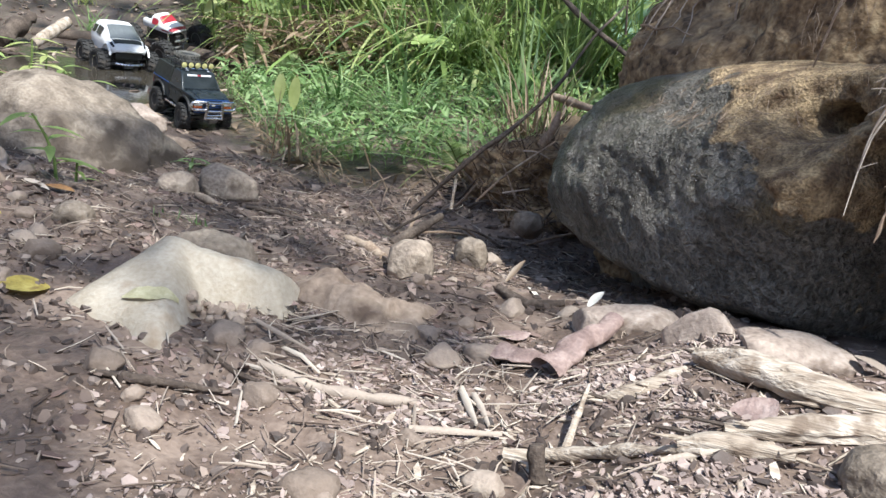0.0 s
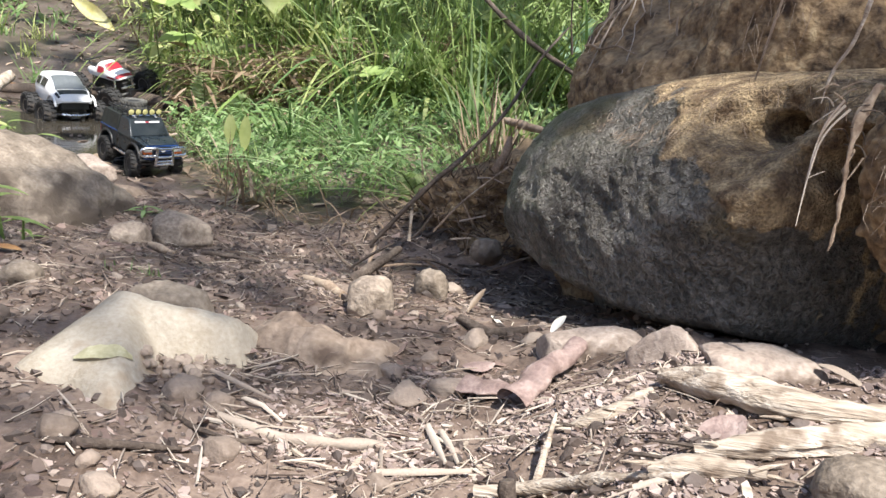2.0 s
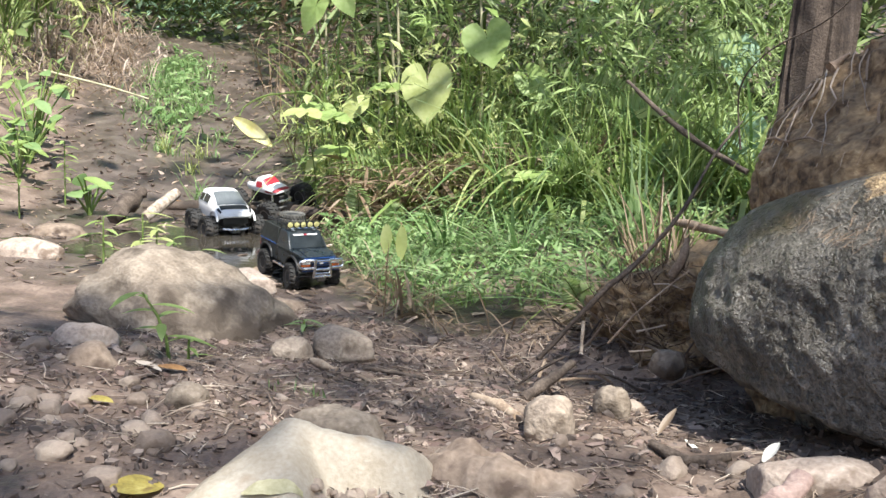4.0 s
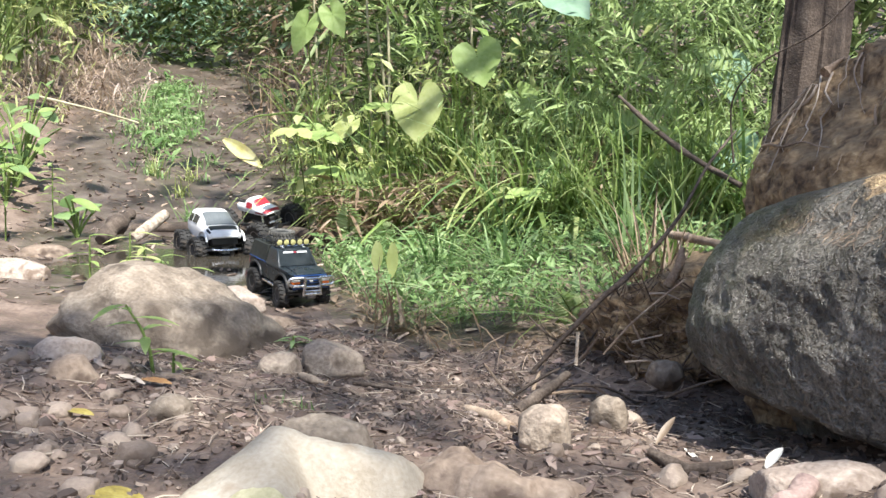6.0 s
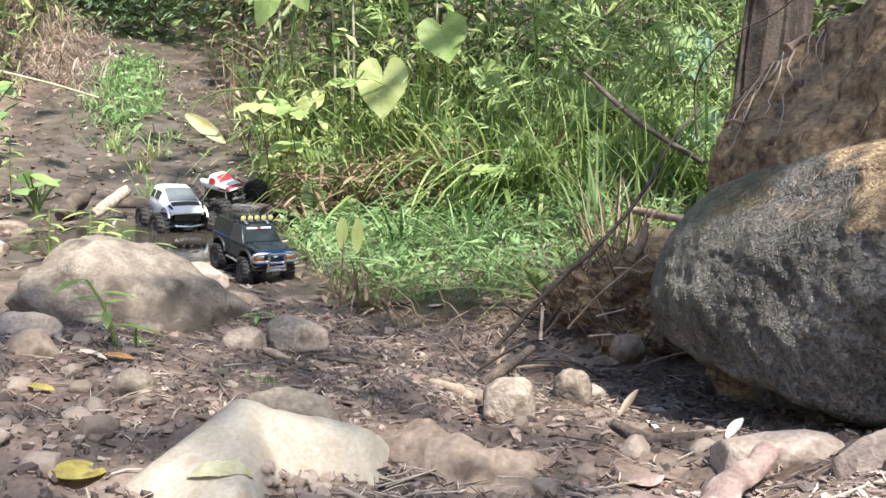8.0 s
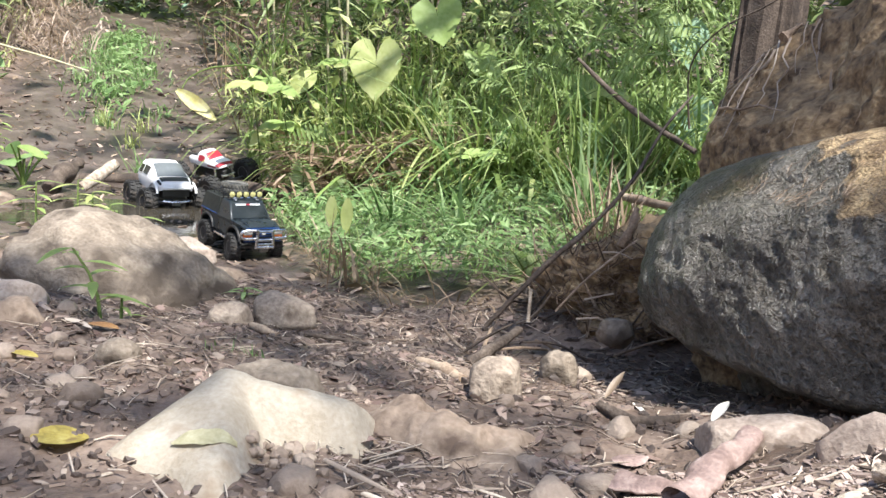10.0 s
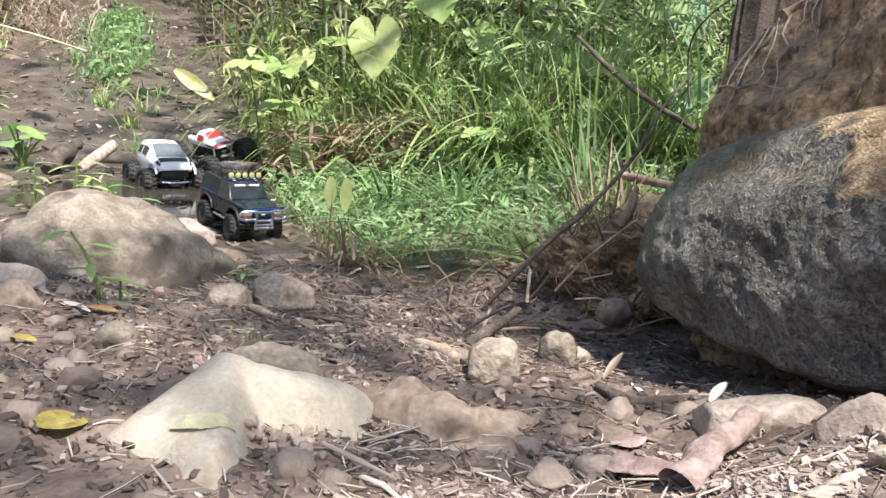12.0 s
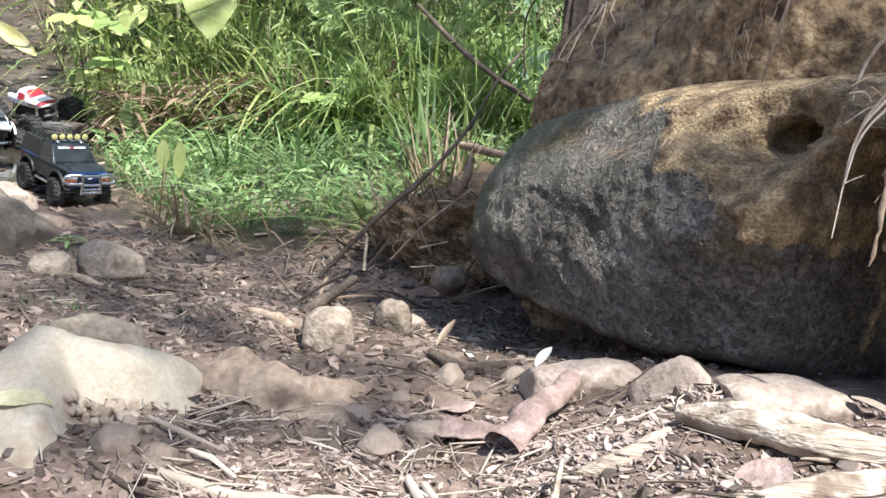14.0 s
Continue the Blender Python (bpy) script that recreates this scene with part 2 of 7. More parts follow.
DROOPLEAF = surf("withering_leaf", [(0.2, (0.42, 0.36, 0.12)), (0.5, (0.56, 0.52, 0.22)), (0.8, (0.64, 0.60, 0.36))], 14, (0.45, 0.7), 0.3, 120, through_light=0.3, stain=((0.34, 0.22, 0.12), 9, 0.63))
WHITELEAF = surf("bleached_leaf", [(0.2, (0.56, 0.52, 0.42)), (0.8, (0.78, 0.76, 0.68))], 30, (0.6, 0.8), 0.2, 160)


def leaf_mat(name, dark, mid, light, island=0.6, thru=0.35, scale=8.0):
    dark, mid, light = ((r * 1.1, g, b * 1.25) for r, g, b in (dark, mid, light))
    return surf(name, [(0.12, dark), (0.5, mid), (0.9, light)], scale, (0.4, 0.65), 0.15, 60, island=island, spec=0.35, through_light=thru)


GRASS = leaf_mat("grass_green", (0.075, 0.13, 0.025), (0.20, 0.30, 0.07), (0.40, 0.50, 0.17), 0.6, 0.45)
LUSH = leaf_mat("lush_green", (0.075, 0.165, 0.038), (0.21, 0.35, 0.105), (0.39, 0.54, 0.22), 0.6, 0.45)
DRYGRASS = leaf_mat("dry_grass", (0.12, 0.09, 0.045), (0.28, 0.22, 0.115), (0.48, 0.41, 0.24))
PALESTRAW = leaf_mat("bleached_straw", (0.20, 0.165, 0.10), (0.40, 0.35, 0.22), (0.60, 0.54, 0.38))
DEADGRASS = leaf_mat("withered_grass", (0.085, 0.065, 0.035), (0.20, 0.16, 0.085), (0.37, 0.31, 0.18), 0.7, 0.25)
BROADLEAF = leaf_mat("broad_leaf", (0.16, 0.27, 0.05), (0.29, 0.43, 0.11), (0.45, 0.58, 0.22), 0.3, 0.45)
PALELEAF = leaf_mat("pale_leaf", (0.28, 0.36, 0.08), (0.42, 0.51, 0.16), (0.55, 0.63, 0.28), 0.3, 0.45)
BLUELEAF = leaf_mat("bluish_leaf", (0.15, 0.28, 0.14), (0.24, 0.40, 0.22), (0.33, 0.49, 0.30), 0.3, 0.4)
# darkened so that the depth of the thicket looks shaded
BUSH = leaf_mat("bush_leaf", (0.034, 0.066, 0.014), (0.10, 0.16, 0.04), (0.25, 0.33, 0.115), 0.75, 0.32)
FERN = leaf_mat("fern_leaf", (0.16, 0.26, 0.06), (0.30, 0.43, 0.13), (0.42, 0.55, 0.22), 0.6, 0.45)
STALK = surf("pale_stalk", [(0.2, (0.24, 0.22, 0.12)), (0.8, (0.56, 0.52, 0.36))], 12, (0.5, 0.8), 0.3, 120)
GREENSTALK = surf("green_stalk", [(0.2, (0.07, 0.12, 0.025)), (0.8, (0.20, 0.27, 0.07))], 12, (0.5, 0.8), 0.3, 120)

PAINT = surf("dark_paint", [(0.2, (0.012, 0.016, 0.018)), (0.6, (0.022, 0.03, 0.034)), (0.9, (0.06, 0.058, 0.052))], 25, (0.22, 0.45), 0.05, 300, spec=0.5)
MATTE = surf("canopy_black", [(0.2, (0.012, 0.014, 0.012)), (0.6, (0.022, 0.025, 0.021)), (0.92, (0.06, 0.056, 0.045))], 22, (0.5, 0.8), 0.1, 300)
BLUE = surf("blue_paint", [(0.2, (0.008, 0.03, 0.11)), (0.8, (0.015, 0.07, 0.25))], 20, (0.3, 0.5), 0.05, 200)
WHITE = surf("white_paint", [(0.15, (0.40, 0.38, 0.34)), (0.4, (0.68, 0.67, 0.65)), (0.8, (0.78, 0.78, 0.77))], 14, (0.3, 0.5), 0.05, 200)
RED = surf("red_paint", [(0.2, (0.20, 0.012, 0.02)), (0.8, (0.38, 0.03, 0.05))], 20, (0.3, 0.5), 0.05, 200)
RUBBER = surf("muddy_rubber", [(0.25, (0.012, 0.012, 0.012)), (0.6, (0.028, 0.026, 0.024)), (0.9, (0.11, 0.09, 0.075))], 30, (0.6, 0.9), 0.3, 250)
DRYRUBBER = surf("dusty_rubber", [(0.2, (0.05, 0.048, 0.042)), (0.6, (0.12, 0.115, 0.10)), (0.9, (0.2, 0.185, 0.16))], 30, (0.7, 0.95), 0.3, 250)
CHROME = surf("chrome", [(0.2, (0.55, 0.55, 0.56)), (0.8, (0.80, 0.80, 0.80))], 30, (0.12, 0.35), 0.05, 200, metal=1.0)
STEEL = surf("dull_steel", [(0.2, (0.10, 0.10, 0.10)), (0.8, (0.30, 0.29, 0.28))], 40, (0.35, 0.6), 0.1, 200, metal=0.8)
PLASTIC = surf("black_plastic", [(0.2, (0.012, 0.012, 0.013)), (0.8, (0.035, 0.033, 0.03))], 40, (0.35, 0.6), 0.1, 200)
GLASS = surf("tinted_screen", [(0.2, (0.012, 0.016, 0.017)), (0.8, (0.03, 0.036, 0.036))], 14, (0.06, 0.2), 0.0, 200, spec=0.6)
# paler copy of the tinted screen; the reflected sky is put into its colour
SKY_SCREEN = surf("sky_grey_screen", [(0.2, (0.09, 0.10, 0.10)), (0.8, (0.15, 0.16, 0.16))], 14, (0.06, 0.2), 0.0, 200, spec=0.6)
CLEAR = surf("headlamp_lens", [(0.2, (0.45, 0.45, 0.43)), (0.8, (0.7, 0.7, 0.68))], 60, (0.1, 0.2), 0.1, 200)
AMBER = surf("amber_lens", [(0.2, (0.55, 0.10, 0.02)), (0.8, (0.75, 0.20, 0.04))], 60, (0.15, 0.25), 0.1, 200)
LAMP = surf("yellow_lens", [(0.2, (0.42, 0.39, 0.14)), (0.8, (0.62, 0.58, 0.28))], 60, (0.15, 0.25), 0.3, 400)


# ---- mesh building ----
class Geo:
    """Collects vertices and faces of one mesh."""

    def __init__(self):
        self.v, self.f = [], []

    def add(self, verts, faces, m=None):
        k = len(self.v)
        self.v += [tuple(m @ Vector(p)) for p in verts] if m else [tuple(p) for p in verts]
        self.f += [tuple(i + k for i in q) for q in faces]
        return self

    def box(self, c, s, m=None, taper=1.0):
        x, y, z = (q / 2 for q in s)
        t = taper
        p = [(-x, -y, -z), (x, -y, -z), (x, y, -z), (-x, y, -z), (-x * t, -y * t, z), (x * t, -y * t, z), (x * t, y * t, z), (-x * t, y * t, z)]
        mm = Matrix.Translation(c) @ (m or Matrix())
        return self.add(p, [(3, 2, 1, 0), (4, 5, 6, 7), (0, 1, 5, 4), (1, 2, 6, 5), (2, 3, 7, 6), (3, 0, 4, 7)], mm)

    def tube(self, pts, radii, n=8, squash=1.0):
        pts = [Vector(p) for p in pts]
        if isinstance(radii, (int, float)):
            radii = [radii] * len(pts)
        rings, side = [], None
        for i, p in enumerate(pts):
            way = (pts[min(i + 1, len(pts) - 1)] - pts[max(i - 1, 0)]).normalized()
            side = way.orthogonal().normalized() if side is None else (side - way * side.dot(way)).normalized()
            up = way.cross(side)
            rings.append([p + (side * math.cos(2 * math.pi * j / n) + up * math.sin(2 * math.pi * j / n) * squash) * radii[i] for j in range(n)])
        v = [q for r in rings for q in r]
        f = [(i * n + j, i * n + (j + 1) % n, (i + 1) * n + (j + 1) % n, (i + 1) * n + j) for i in range(len(pts) - 1) for j in range(n)]
        f += [tuple(reversed(range(n))), tuple(range(len(v) - n, len(v)))]
        return self.add(v, f)

    def lathe(self, prof, n=24, m=None):
        """prof: (radius, along); turns about local y."""
        v = [(r * math.cos(2 * math.pi * j / n), q, r * math.sin(2 * math.pi * j / n)) for r, q in prof for j in range(n)]
        f = [(i * n + j, i * n + (j + 1) % n, (i + 1) * n + (j + 1) % n, (i + 1) * n + j) for i in range(len(prof) - 1) for j in range(n)]
        f += [tuple(range(n)), tuple(reversed(range(len(v) - n, len(v))))]
        return self.add(v, f, m)

    def prism(self, prof, half, m=None):
        """prof: outline (x, z); half: half width, a number or a function of x and z."""
        w = half if callable(half) else (lambda x, z: half)
        n = len(prof)
        v = [(x, -w(x, z), z) for x, z in prof] + [(x, w(x, z), z) for x, z in prof]
        f = [(i, (i + 1) % n, n + (i + 1) % n, n + i) for i in range(n)] + [tuple(reversed(range(n))), tuple(range(n, 2 * n))]
        return self.add(v, f, m)

    def blade(self, base, way, length, width, droop, segs=5, bend=None):
        """A grass blade that rises along way and droops."""
        way = Vector(way).normalized()
        side = way.cross(Vector((0, 0, 1)))
        side = side.normalized() if side.length > 0.05 else Vector((math.cos(length * 99), math.sin(length * 99), 0))
        k, p, v = len(self.v), Vector(base), []
        for i in range(segs + 1):
            u = i / segs
            w = width * (1 - u ** 2.2) * (0.55 + 0.45 * min(1, u * 4)) / 2
            v += [p - side * w, p + side * w]
            flat = Vector((way.x, way.y, 0))
            way = (way + (flat * 0.5 - Vector((0, 0, 1))) * droop / segs).normalized()
            p = p + way * length / segs
        self.v += [tuple(q) for q in v]
        self.f += [(k + 2 * i, k + 2 * i + 1, k + 2 * i + 3, k + 2 * i + 2) for i in range(segs)]
        return self

    def leaf(self, base, way, up, length, width, fold=0.25, droop=0.3, shape="oval", segs=6):
        """A broad leaf with a midrib fold: oval, heart or lance."""
        way, up = Vector(way).normalized(), Vector(up)
        side = way.cross(up).normalized()
        up = side.cross(way)
        if shape == "heart":      # rounded lobes, a notch at the stalk and a drawn-out tip
            k, n = len(self.v), 28
            self.v.append(tuple(base))
            for ring in (0.35, 0.7, 1.0):
                for j in range(n + 1):
                    a = radians(-172 + 344 * j / n)
                    r = ring * float(np.interp(abs(math.degrees(a)), (0, 12, 40, 75, 110, 145, 165, 172), (0.78, 0.66, 0.55, 0.53, 0.54, 0.50, 0.38, 0.2)))
                    x, y = r * math.cos(a) * length, r * math.sin(a) * width
                    self.v.append(tuple(Vector(base) + way * x + side * y + up * (fold * abs(y) - droop * 0.5 * x * abs(x) / length + 0.02 * length * math.sin(a * 7) * ring)))
            self.f += [(k, k + 1 + j, k + 2 + j) for j in range(n)]
            self.f += [(k + 1 + q * (n + 1) + j, k + 1 + (q + 1) * (n + 1) + j, k + 2 + (q + 1) * (n + 1) + j, k + 2 + q * (n + 1) + j) for q in (0, 1) for j in range(n)]
            return self
        k, p, v = len(self.v), Vector(base), []
        for i in range(segs + 1):
            u = i / segs
            if shape == "lance":
                w, back = math.sin(math.pi * (u * 0.94 + 0.04)) ** 0.9 * (1 - 0.35 * u), 0
            else:
                w, back = math.sin(math.pi * (u * 0.93 + 0.05)) ** 0.75, 0
            w *= width / 2
            lift = up * w * fold
            v += [p - side * w + lift - way * back, p - side * w * 0.5 + lift * 0.4 - way * back * 0.5, p, p + side * w * 0.5 + lift * 0.4 - way * back * 0.5, p + side * w + lift - way * back]
            way = (way - Vector((0, 0, 1)) * droop / segs).normalized()
            p = p + way * length / segs
        self.v += [tuple(q) for q in v]
        self.f += [(k + 5 * i + j, k + 5 * i + j + 1, k + 5 * i + j + 6, k + 5 * i + j + 5) for i in range(segs) for j in range(4)]
        return self

    def loft(self, stations, x0, x1, v0=-1.0, v1=1.0, nu=22, nv=24, proud=0.0):
        """A moulded shell. stations: (x, bottom, belt, top, half width at the belt, half width of the roof); v runs over the roof from side to side."""
        st = np.array(stations)

        def at(x, v):
            zb, zm, zt, wb, wt = (float(np.interp(x, st[:, 0], st[:, k])) for k in range(1, 6))
            k, a = (0, 0.3, 0.46, 0.56, 0.8, 1.0), abs(v)
            y = float(np.interp(a, k, (0, wt * 0.7, wt * 0.97, wt + (wb - wt) * 0.15, wb, wb * 0.93)))
            z = float(np.interp(a, k, (zt, zt - 0.001, zt - 0.005, zt - 0.012 * (zt - zm) / 0.05, zm, zb)))
            return Vector((x, y if v >= 0 else -y, z))
        v = []
        for i in range(nu + 1):
            x = x0 + (x1 - x0) * i / nu
            for j in range(nv + 1):
                w = v0 + (v1 - v0) * j / nv
                p = at(x, w)
                if proud:
                    nrm = (at(x + 0.002, w) - at(x - 0.002, w)).cross(at(x, w + 0.02) - at(x, w - 0.02))
                    p += nrm.normalized() * proud
                v.append(p)
        f = [(i * (nv + 1) + j, (i + 1) * (nv + 1) + j, (i + 1) * (nv + 1) + j + 1, i * (nv + 1) + j + 1) for i in range(nu) for j in range(nv)]
        if not proud:
            f += [tuple(range(nv + 1)), tuple(reversed(range(nu * (nv + 1), (nu + 1) * (nv + 1))))]
        return self.add(v, f)

    def mesh(self, name, mat, sharp=40.0):
        me = bpy.data.meshes.new(name)
        me.from_pydata(self.v, [], self.f)
        me.polygons.foreach_set("use_smooth", [True] * len(me.polygons))
        me.set_sharp_from_angle(angle=radians(sharp))
        me.materials.append(mat)
        me.update()
        return me


def thing(name, label, category, m=None, geo=None, mat=None, group="", kind="", sharp=40.0):
    ob = new(name, geo.mesh(name, mat, sharp) if geo else None)
    ob.matrix_world = m or Matrix()
    return tagged(ob, label, category, group, kind)


def part(name, geo, mat, parent, label="", m=None, sharp=40.0, soft=0.0):
    """One mesh under a thing or a part; soft: width of a rounded edge."""
    ob = new(name, geo.mesh(name, mat, sharp) if isinstance(geo, Geo) else geo)
    ob.parent = parent
    ob.matrix_basis = m or Matrix()
    if soft:
        b = ob.modifiers.new("edges", "BEVEL")
        b.width, b.segments, b.limit_method, b.angle_limit = soft, 2, "ANGLE", radians(35)
    return tagged(ob, label)


# ---- lie of the land ----
def step(a, b, v):
    t = np.clip((v - a) / (b - a), 0, 1)
    return t * t * (3 - 2 * t)


LATTICE = np.random.RandomState(5).rand(256, 256)


def rough(x, y, size):
    """Smooth random relief of the given size in metres, 0 to 1."""
    x, y = np.asarray(x, float) / size + 37.3, np.asarray(y, float) / size + 11.7
    i, j = np.floor(x).astype(int), np.floor(y).astype(int)
    u, v = x - i, y - j
    u, v = u * u * (3 - 2 * u), v * v * (3 - 2 * v)
    g = lambda a, b: LATTICE[a % 256, b % 256]
    return (g(i, j) * (1 - u) + g(i + 1, j) * u) * (1 - v) + (g(i, j + 1) * (1 - u) + g(i + 1, j + 1) * u) * v


def trail_middle(y):
    return -0.42 - 0.62 * (y - 2.5)


def land(x, y):
    """Height of the ground without its small relief."""
    h = -0.13 * step(1.65, 2.75, y - 0.25 * np.maximum(0, x))
    h = h + 0.05 * step(-0.5, -1.0, x) * step(2.6, 1.6, y)
    d = np.hypot(x - 0.4, y - 0.45)
    h = h + 0.17 * np.maximum(0, d - 4.9) * step(4.7, 6, d) * step(40, 12, d) + 9.0 * step(13, 34, d)
    h = h + (0.112 * step(0.42, 0.72, x) + 0.1 * np.clip(x - 0.72, 0, 1.5)) * step(2.3, 1.5, y)
    e = x - trail_middle(y) - 0.3
    h = h + 0.24 * step(0.0, 1.6, e) * step(2.45, 3.3, y)
    h = h + 0.35 * step(0.0, 2.0, trail_middle(y) - 1.15 - x) * step(2.6, 4.5, y)
    h = h + (0.10 * (rough(x, y, 0.9) - 0.5) + 0.06 * (rough(x, y, 0.35) - 0.5)) * step(5.2, 6.5, d)
    h = h + 0.11 * np.exp(-((x - 0.36) / 0.2) ** 2 - ((y - 2.88) / 0.28) ** 2)
    return h - 0.035 * np.exp(-((x + 1.45) / 0.7) ** 2 - ((y - 3.85) / 0.55) ** 2)


def ground_z(x, y):
    r = 0.022 * (rough(x, y, 0.23) - 0.5) + 0.016 * (rough(x, y, 0.085) - 0.5) + 0.009 * (rough(x, y, 0.034) - 0.5) + 0.005 * (rough(x, y, 0.015) - 0.5)
    return land(x, y) + r


def gz(x, y):
    return float(ground_z(x, y))


def spread(lo, hi, fine_lo, fine_hi, fine, grow=1.12):
    mid = list(np.arange(fine_lo, fine_hi, fine))
    out, s = [mid[-1]], fine
    while out[-1] < hi:
        s *= grow
        out.append(out[-1] + s)
    down, s = [mid[0]], fine
    while down[-1] > lo:
        s *= grow
        down.append(down[-1] - s)
    return np.array(down[:0:-1] + mid + out[1:])


gx, gy = spread(-70, 70, -0.95, 1.15, 0.0095, 1.04), spread(-40, 90, 1.0, 2.75, 0.0095, 1.035)
X, Y = np.meshgrid(gx, gy)
Z = ground_z(X, Y)
nx, ny = len(gx), len(gy)
cells = np.arange((ny - 1) * nx).reshape(ny - 1, nx)[:, :-1].ravel()
g = Geo()
g.v = np.stack([X.ravel(), Y.ravel(), Z.ravel()], 1).tolist()
g.f = np.stack([cells, cells + 1, cells + nx + 1, cells + nx], 1).tolist()
ground = thing("ground", "dark brown muddy forest ground with clods", "ground", geo=g, mat=MUD, kind="structure", sharp=180)
off = X - trail_middle(Y) + 0.35     # wet churned mud between the trail's edges and in the hollow before the boulder
wet = step(2.6, 3.3, Y) * step(1.15, 0.75, np.abs(off)) * step(13, 9, Y) + 0.55 * np.exp(-((X - 0.1) / 0.35) ** 2 - ((Y - 1.62) / 0.22) ** 2)
ground.data.attributes.new("wet", "FLOAT", "POINT").data.foreach_set("value", np.clip(wet + 0.5 * (rough(X, Y, 0.4) - 0.5) * (wet > 0.05), 0, 1).ravel())

wm = surf("puddle_water", [(0.3, (0.03, 0.026, 0.02)), (0.7, (0.055, 0.047, 0.036))], 3, (0.03, 0.1), 0.04, 25, spec=0.5)
g = Geo()
ring = [(-1.55 + 1.25 * math.cos(q * math.pi / 20) * (1 + 0.12 * math.sin(q * 0.9)), 3.9 + 0.8 * math.sin(q * math.pi / 20) * (1 + 0.15 * math.cos(q * 0.7))) for q in range(40)]
g.add([(x, y, -0.137) for x, y in ring], [tuple(range(40))])
thing("water", "shallow brown puddle lying on the muddy trail", "puddle", geo=g, mat=wm, kind="structure")


# ---- stones ----
def rock_geo(half, seed, sub=4, power=2.4, lumps=0.12, grain=0.02, cuts=0, cut_at=0.8, power_z=None):
    """A weathered stone: a rounded block with lumps, grain and some flat cuts."""
    bm = bmesh.new()
    bmesh.ops.create_icosphere(bm, subdivisions=sub, radius=1)
    rnd = random.Random(seed)
    planes = [(Vector((rnd.gauss(0, 1), rnd.gauss(0, 1), rnd.gauss(0, 0.8))).normalized(), cut_at * rnd.uniform(0.85, 1.1)) for _ in range(cuts)]
    off = Vector((seed * 3.1, seed * 1.7, seed * 0.9))
    size = max(half)
    v = []
    for q in bm.verts:
        d = q.co.normalized()
        pz = power_z or power
        r = ((abs(d.x) ** power + abs(d.y) ** power) ** (pz / power) + abs(d.z) ** pz) ** (-1 / pz)
        p = d * r
        p *= 1 + lumps * (noise.noise(d * 1.5 + off) * 1.2 + noise.noise(d * 3.4 + off) * 0.55)
        for nrm, at in planes:
            k = p.dot(nrm) - at
            if k > 0:
                p -= nrm * k * 0.92
        p *= 1 + grain * (noise.noise(d * 8 + off) + 0.6 * noise.noise(d * 19 + off) + 0.35 * noise.noise(d * 41 + off))
        v.append((p.x * half[0], p.y * half[1], p.z * half[2]))
    g = Geo()
    g.v, g.f = v, [tuple(w.index for w in f.verts) for f in bm.faces]
    bm.free()
    return g


def stone(name, label, at, half, turn=0, tip=(0, 0), seed=1, mat=TAN_ROCK, sub=4, group="", **kw):
    return thing(name, label, "boulder" if "boulder" in name else "stone", pose(*at, tip[0], tip[1], turn), rock_geo(half, seed, sub, **kw), mat, group=group, sharp=60)


def buried(at, height, seed, mat, name, label, cell=0.005, grain=0.004, depth=0.05, turn=0, reach=0.36):
    """A half-buried stone whose back is the relief height(X, Y) round its own origin."""
    xs = np.arange(-reach, reach + cell, cell)
    X, Y = np.meshgrid(xs, xs)
    Zf = height(X, Y) + grain * (rough(X + seed, Y, 0.06) - 0.5) + grain * 0.6 * (rough(X, Y + seed, 0.02) - 0.5) + grain * 0.3 * (rough(X, Y + seed, 0.009) - 0.5)
    keep = Zf > -depth
    idx = -np.ones(X.shape, int)
    cellok = keep[:-1, :-1] & keep[1:, :-1] & keep[:-1, 1:] & keep[1:, 1:]
    used = np.zeros(X.shape, bool)
    used[:-1, :-1] |= cellok
    used[1:, :-1] |= cellok
    used[:-1, 1:] |= cellok
    used[1:, 1:] |= cellok
    idx[used] = np.arange(used.sum())
    g = Geo()
    g.v = np.stack([X[used], Y[used], Zf[used]], 1).tolist()
    j, i = np.nonzero(cellok)
    g.f = np.stack([idx[j, i], idx[j, i + 1], idx[j + 1, i + 1], idx[j + 1, i]], 1).tolist()
    return thing(name, label, "stone", pose(*at, 0, 0, turn), g, mat, sharp=80)


def least(k, *fields):
    """A smooth minimum: where planes meet, the edge is rounded over k metres."""
    return -k * np.log(sum(np.exp(-np.clip(f, -1, 1) / k) for f in fields))


def most(k, *fields):
    return -least(k, *(-f for f in fields))


def cream_back(x, y):
    """Two worn slabs: a sloping flank with a broad foot, and a ridge that ends in a blunt nose."""
    x, y = x + 0.012 * (rough(x, y, 0.10) - 0.5), y + 0.014 * (rough(x + 3, y, 0.09) - 0.5)
    flank = least(0.010, 1.6 * ((x + 0.13) * 0.37 + (y + 0.128) * 0.93), 0.012 + 0.46 * ((x + 0.13) * 0.37 + (y + 0.15) * 0.93), 0.105 - 1.3 * (y - 0.035), 1.0 * (x + 0.165), 1.5 * (0.028 - x - 0.12 * y), 0.102 - 0.12 * (x + 0.06) + 0 * y)
    ridge = least(0.009, 0.088 - 0.24 * (x + 0.03), 2.0 * (y + 0.012 - 0.36 * np.maximum(x, 0)), 1.4 * (0.125 + 0.25 * x - y), 2.4 * (0.128 - x), 2.0 * (x + 0.12))
    return most(0.008, flank, ridge)


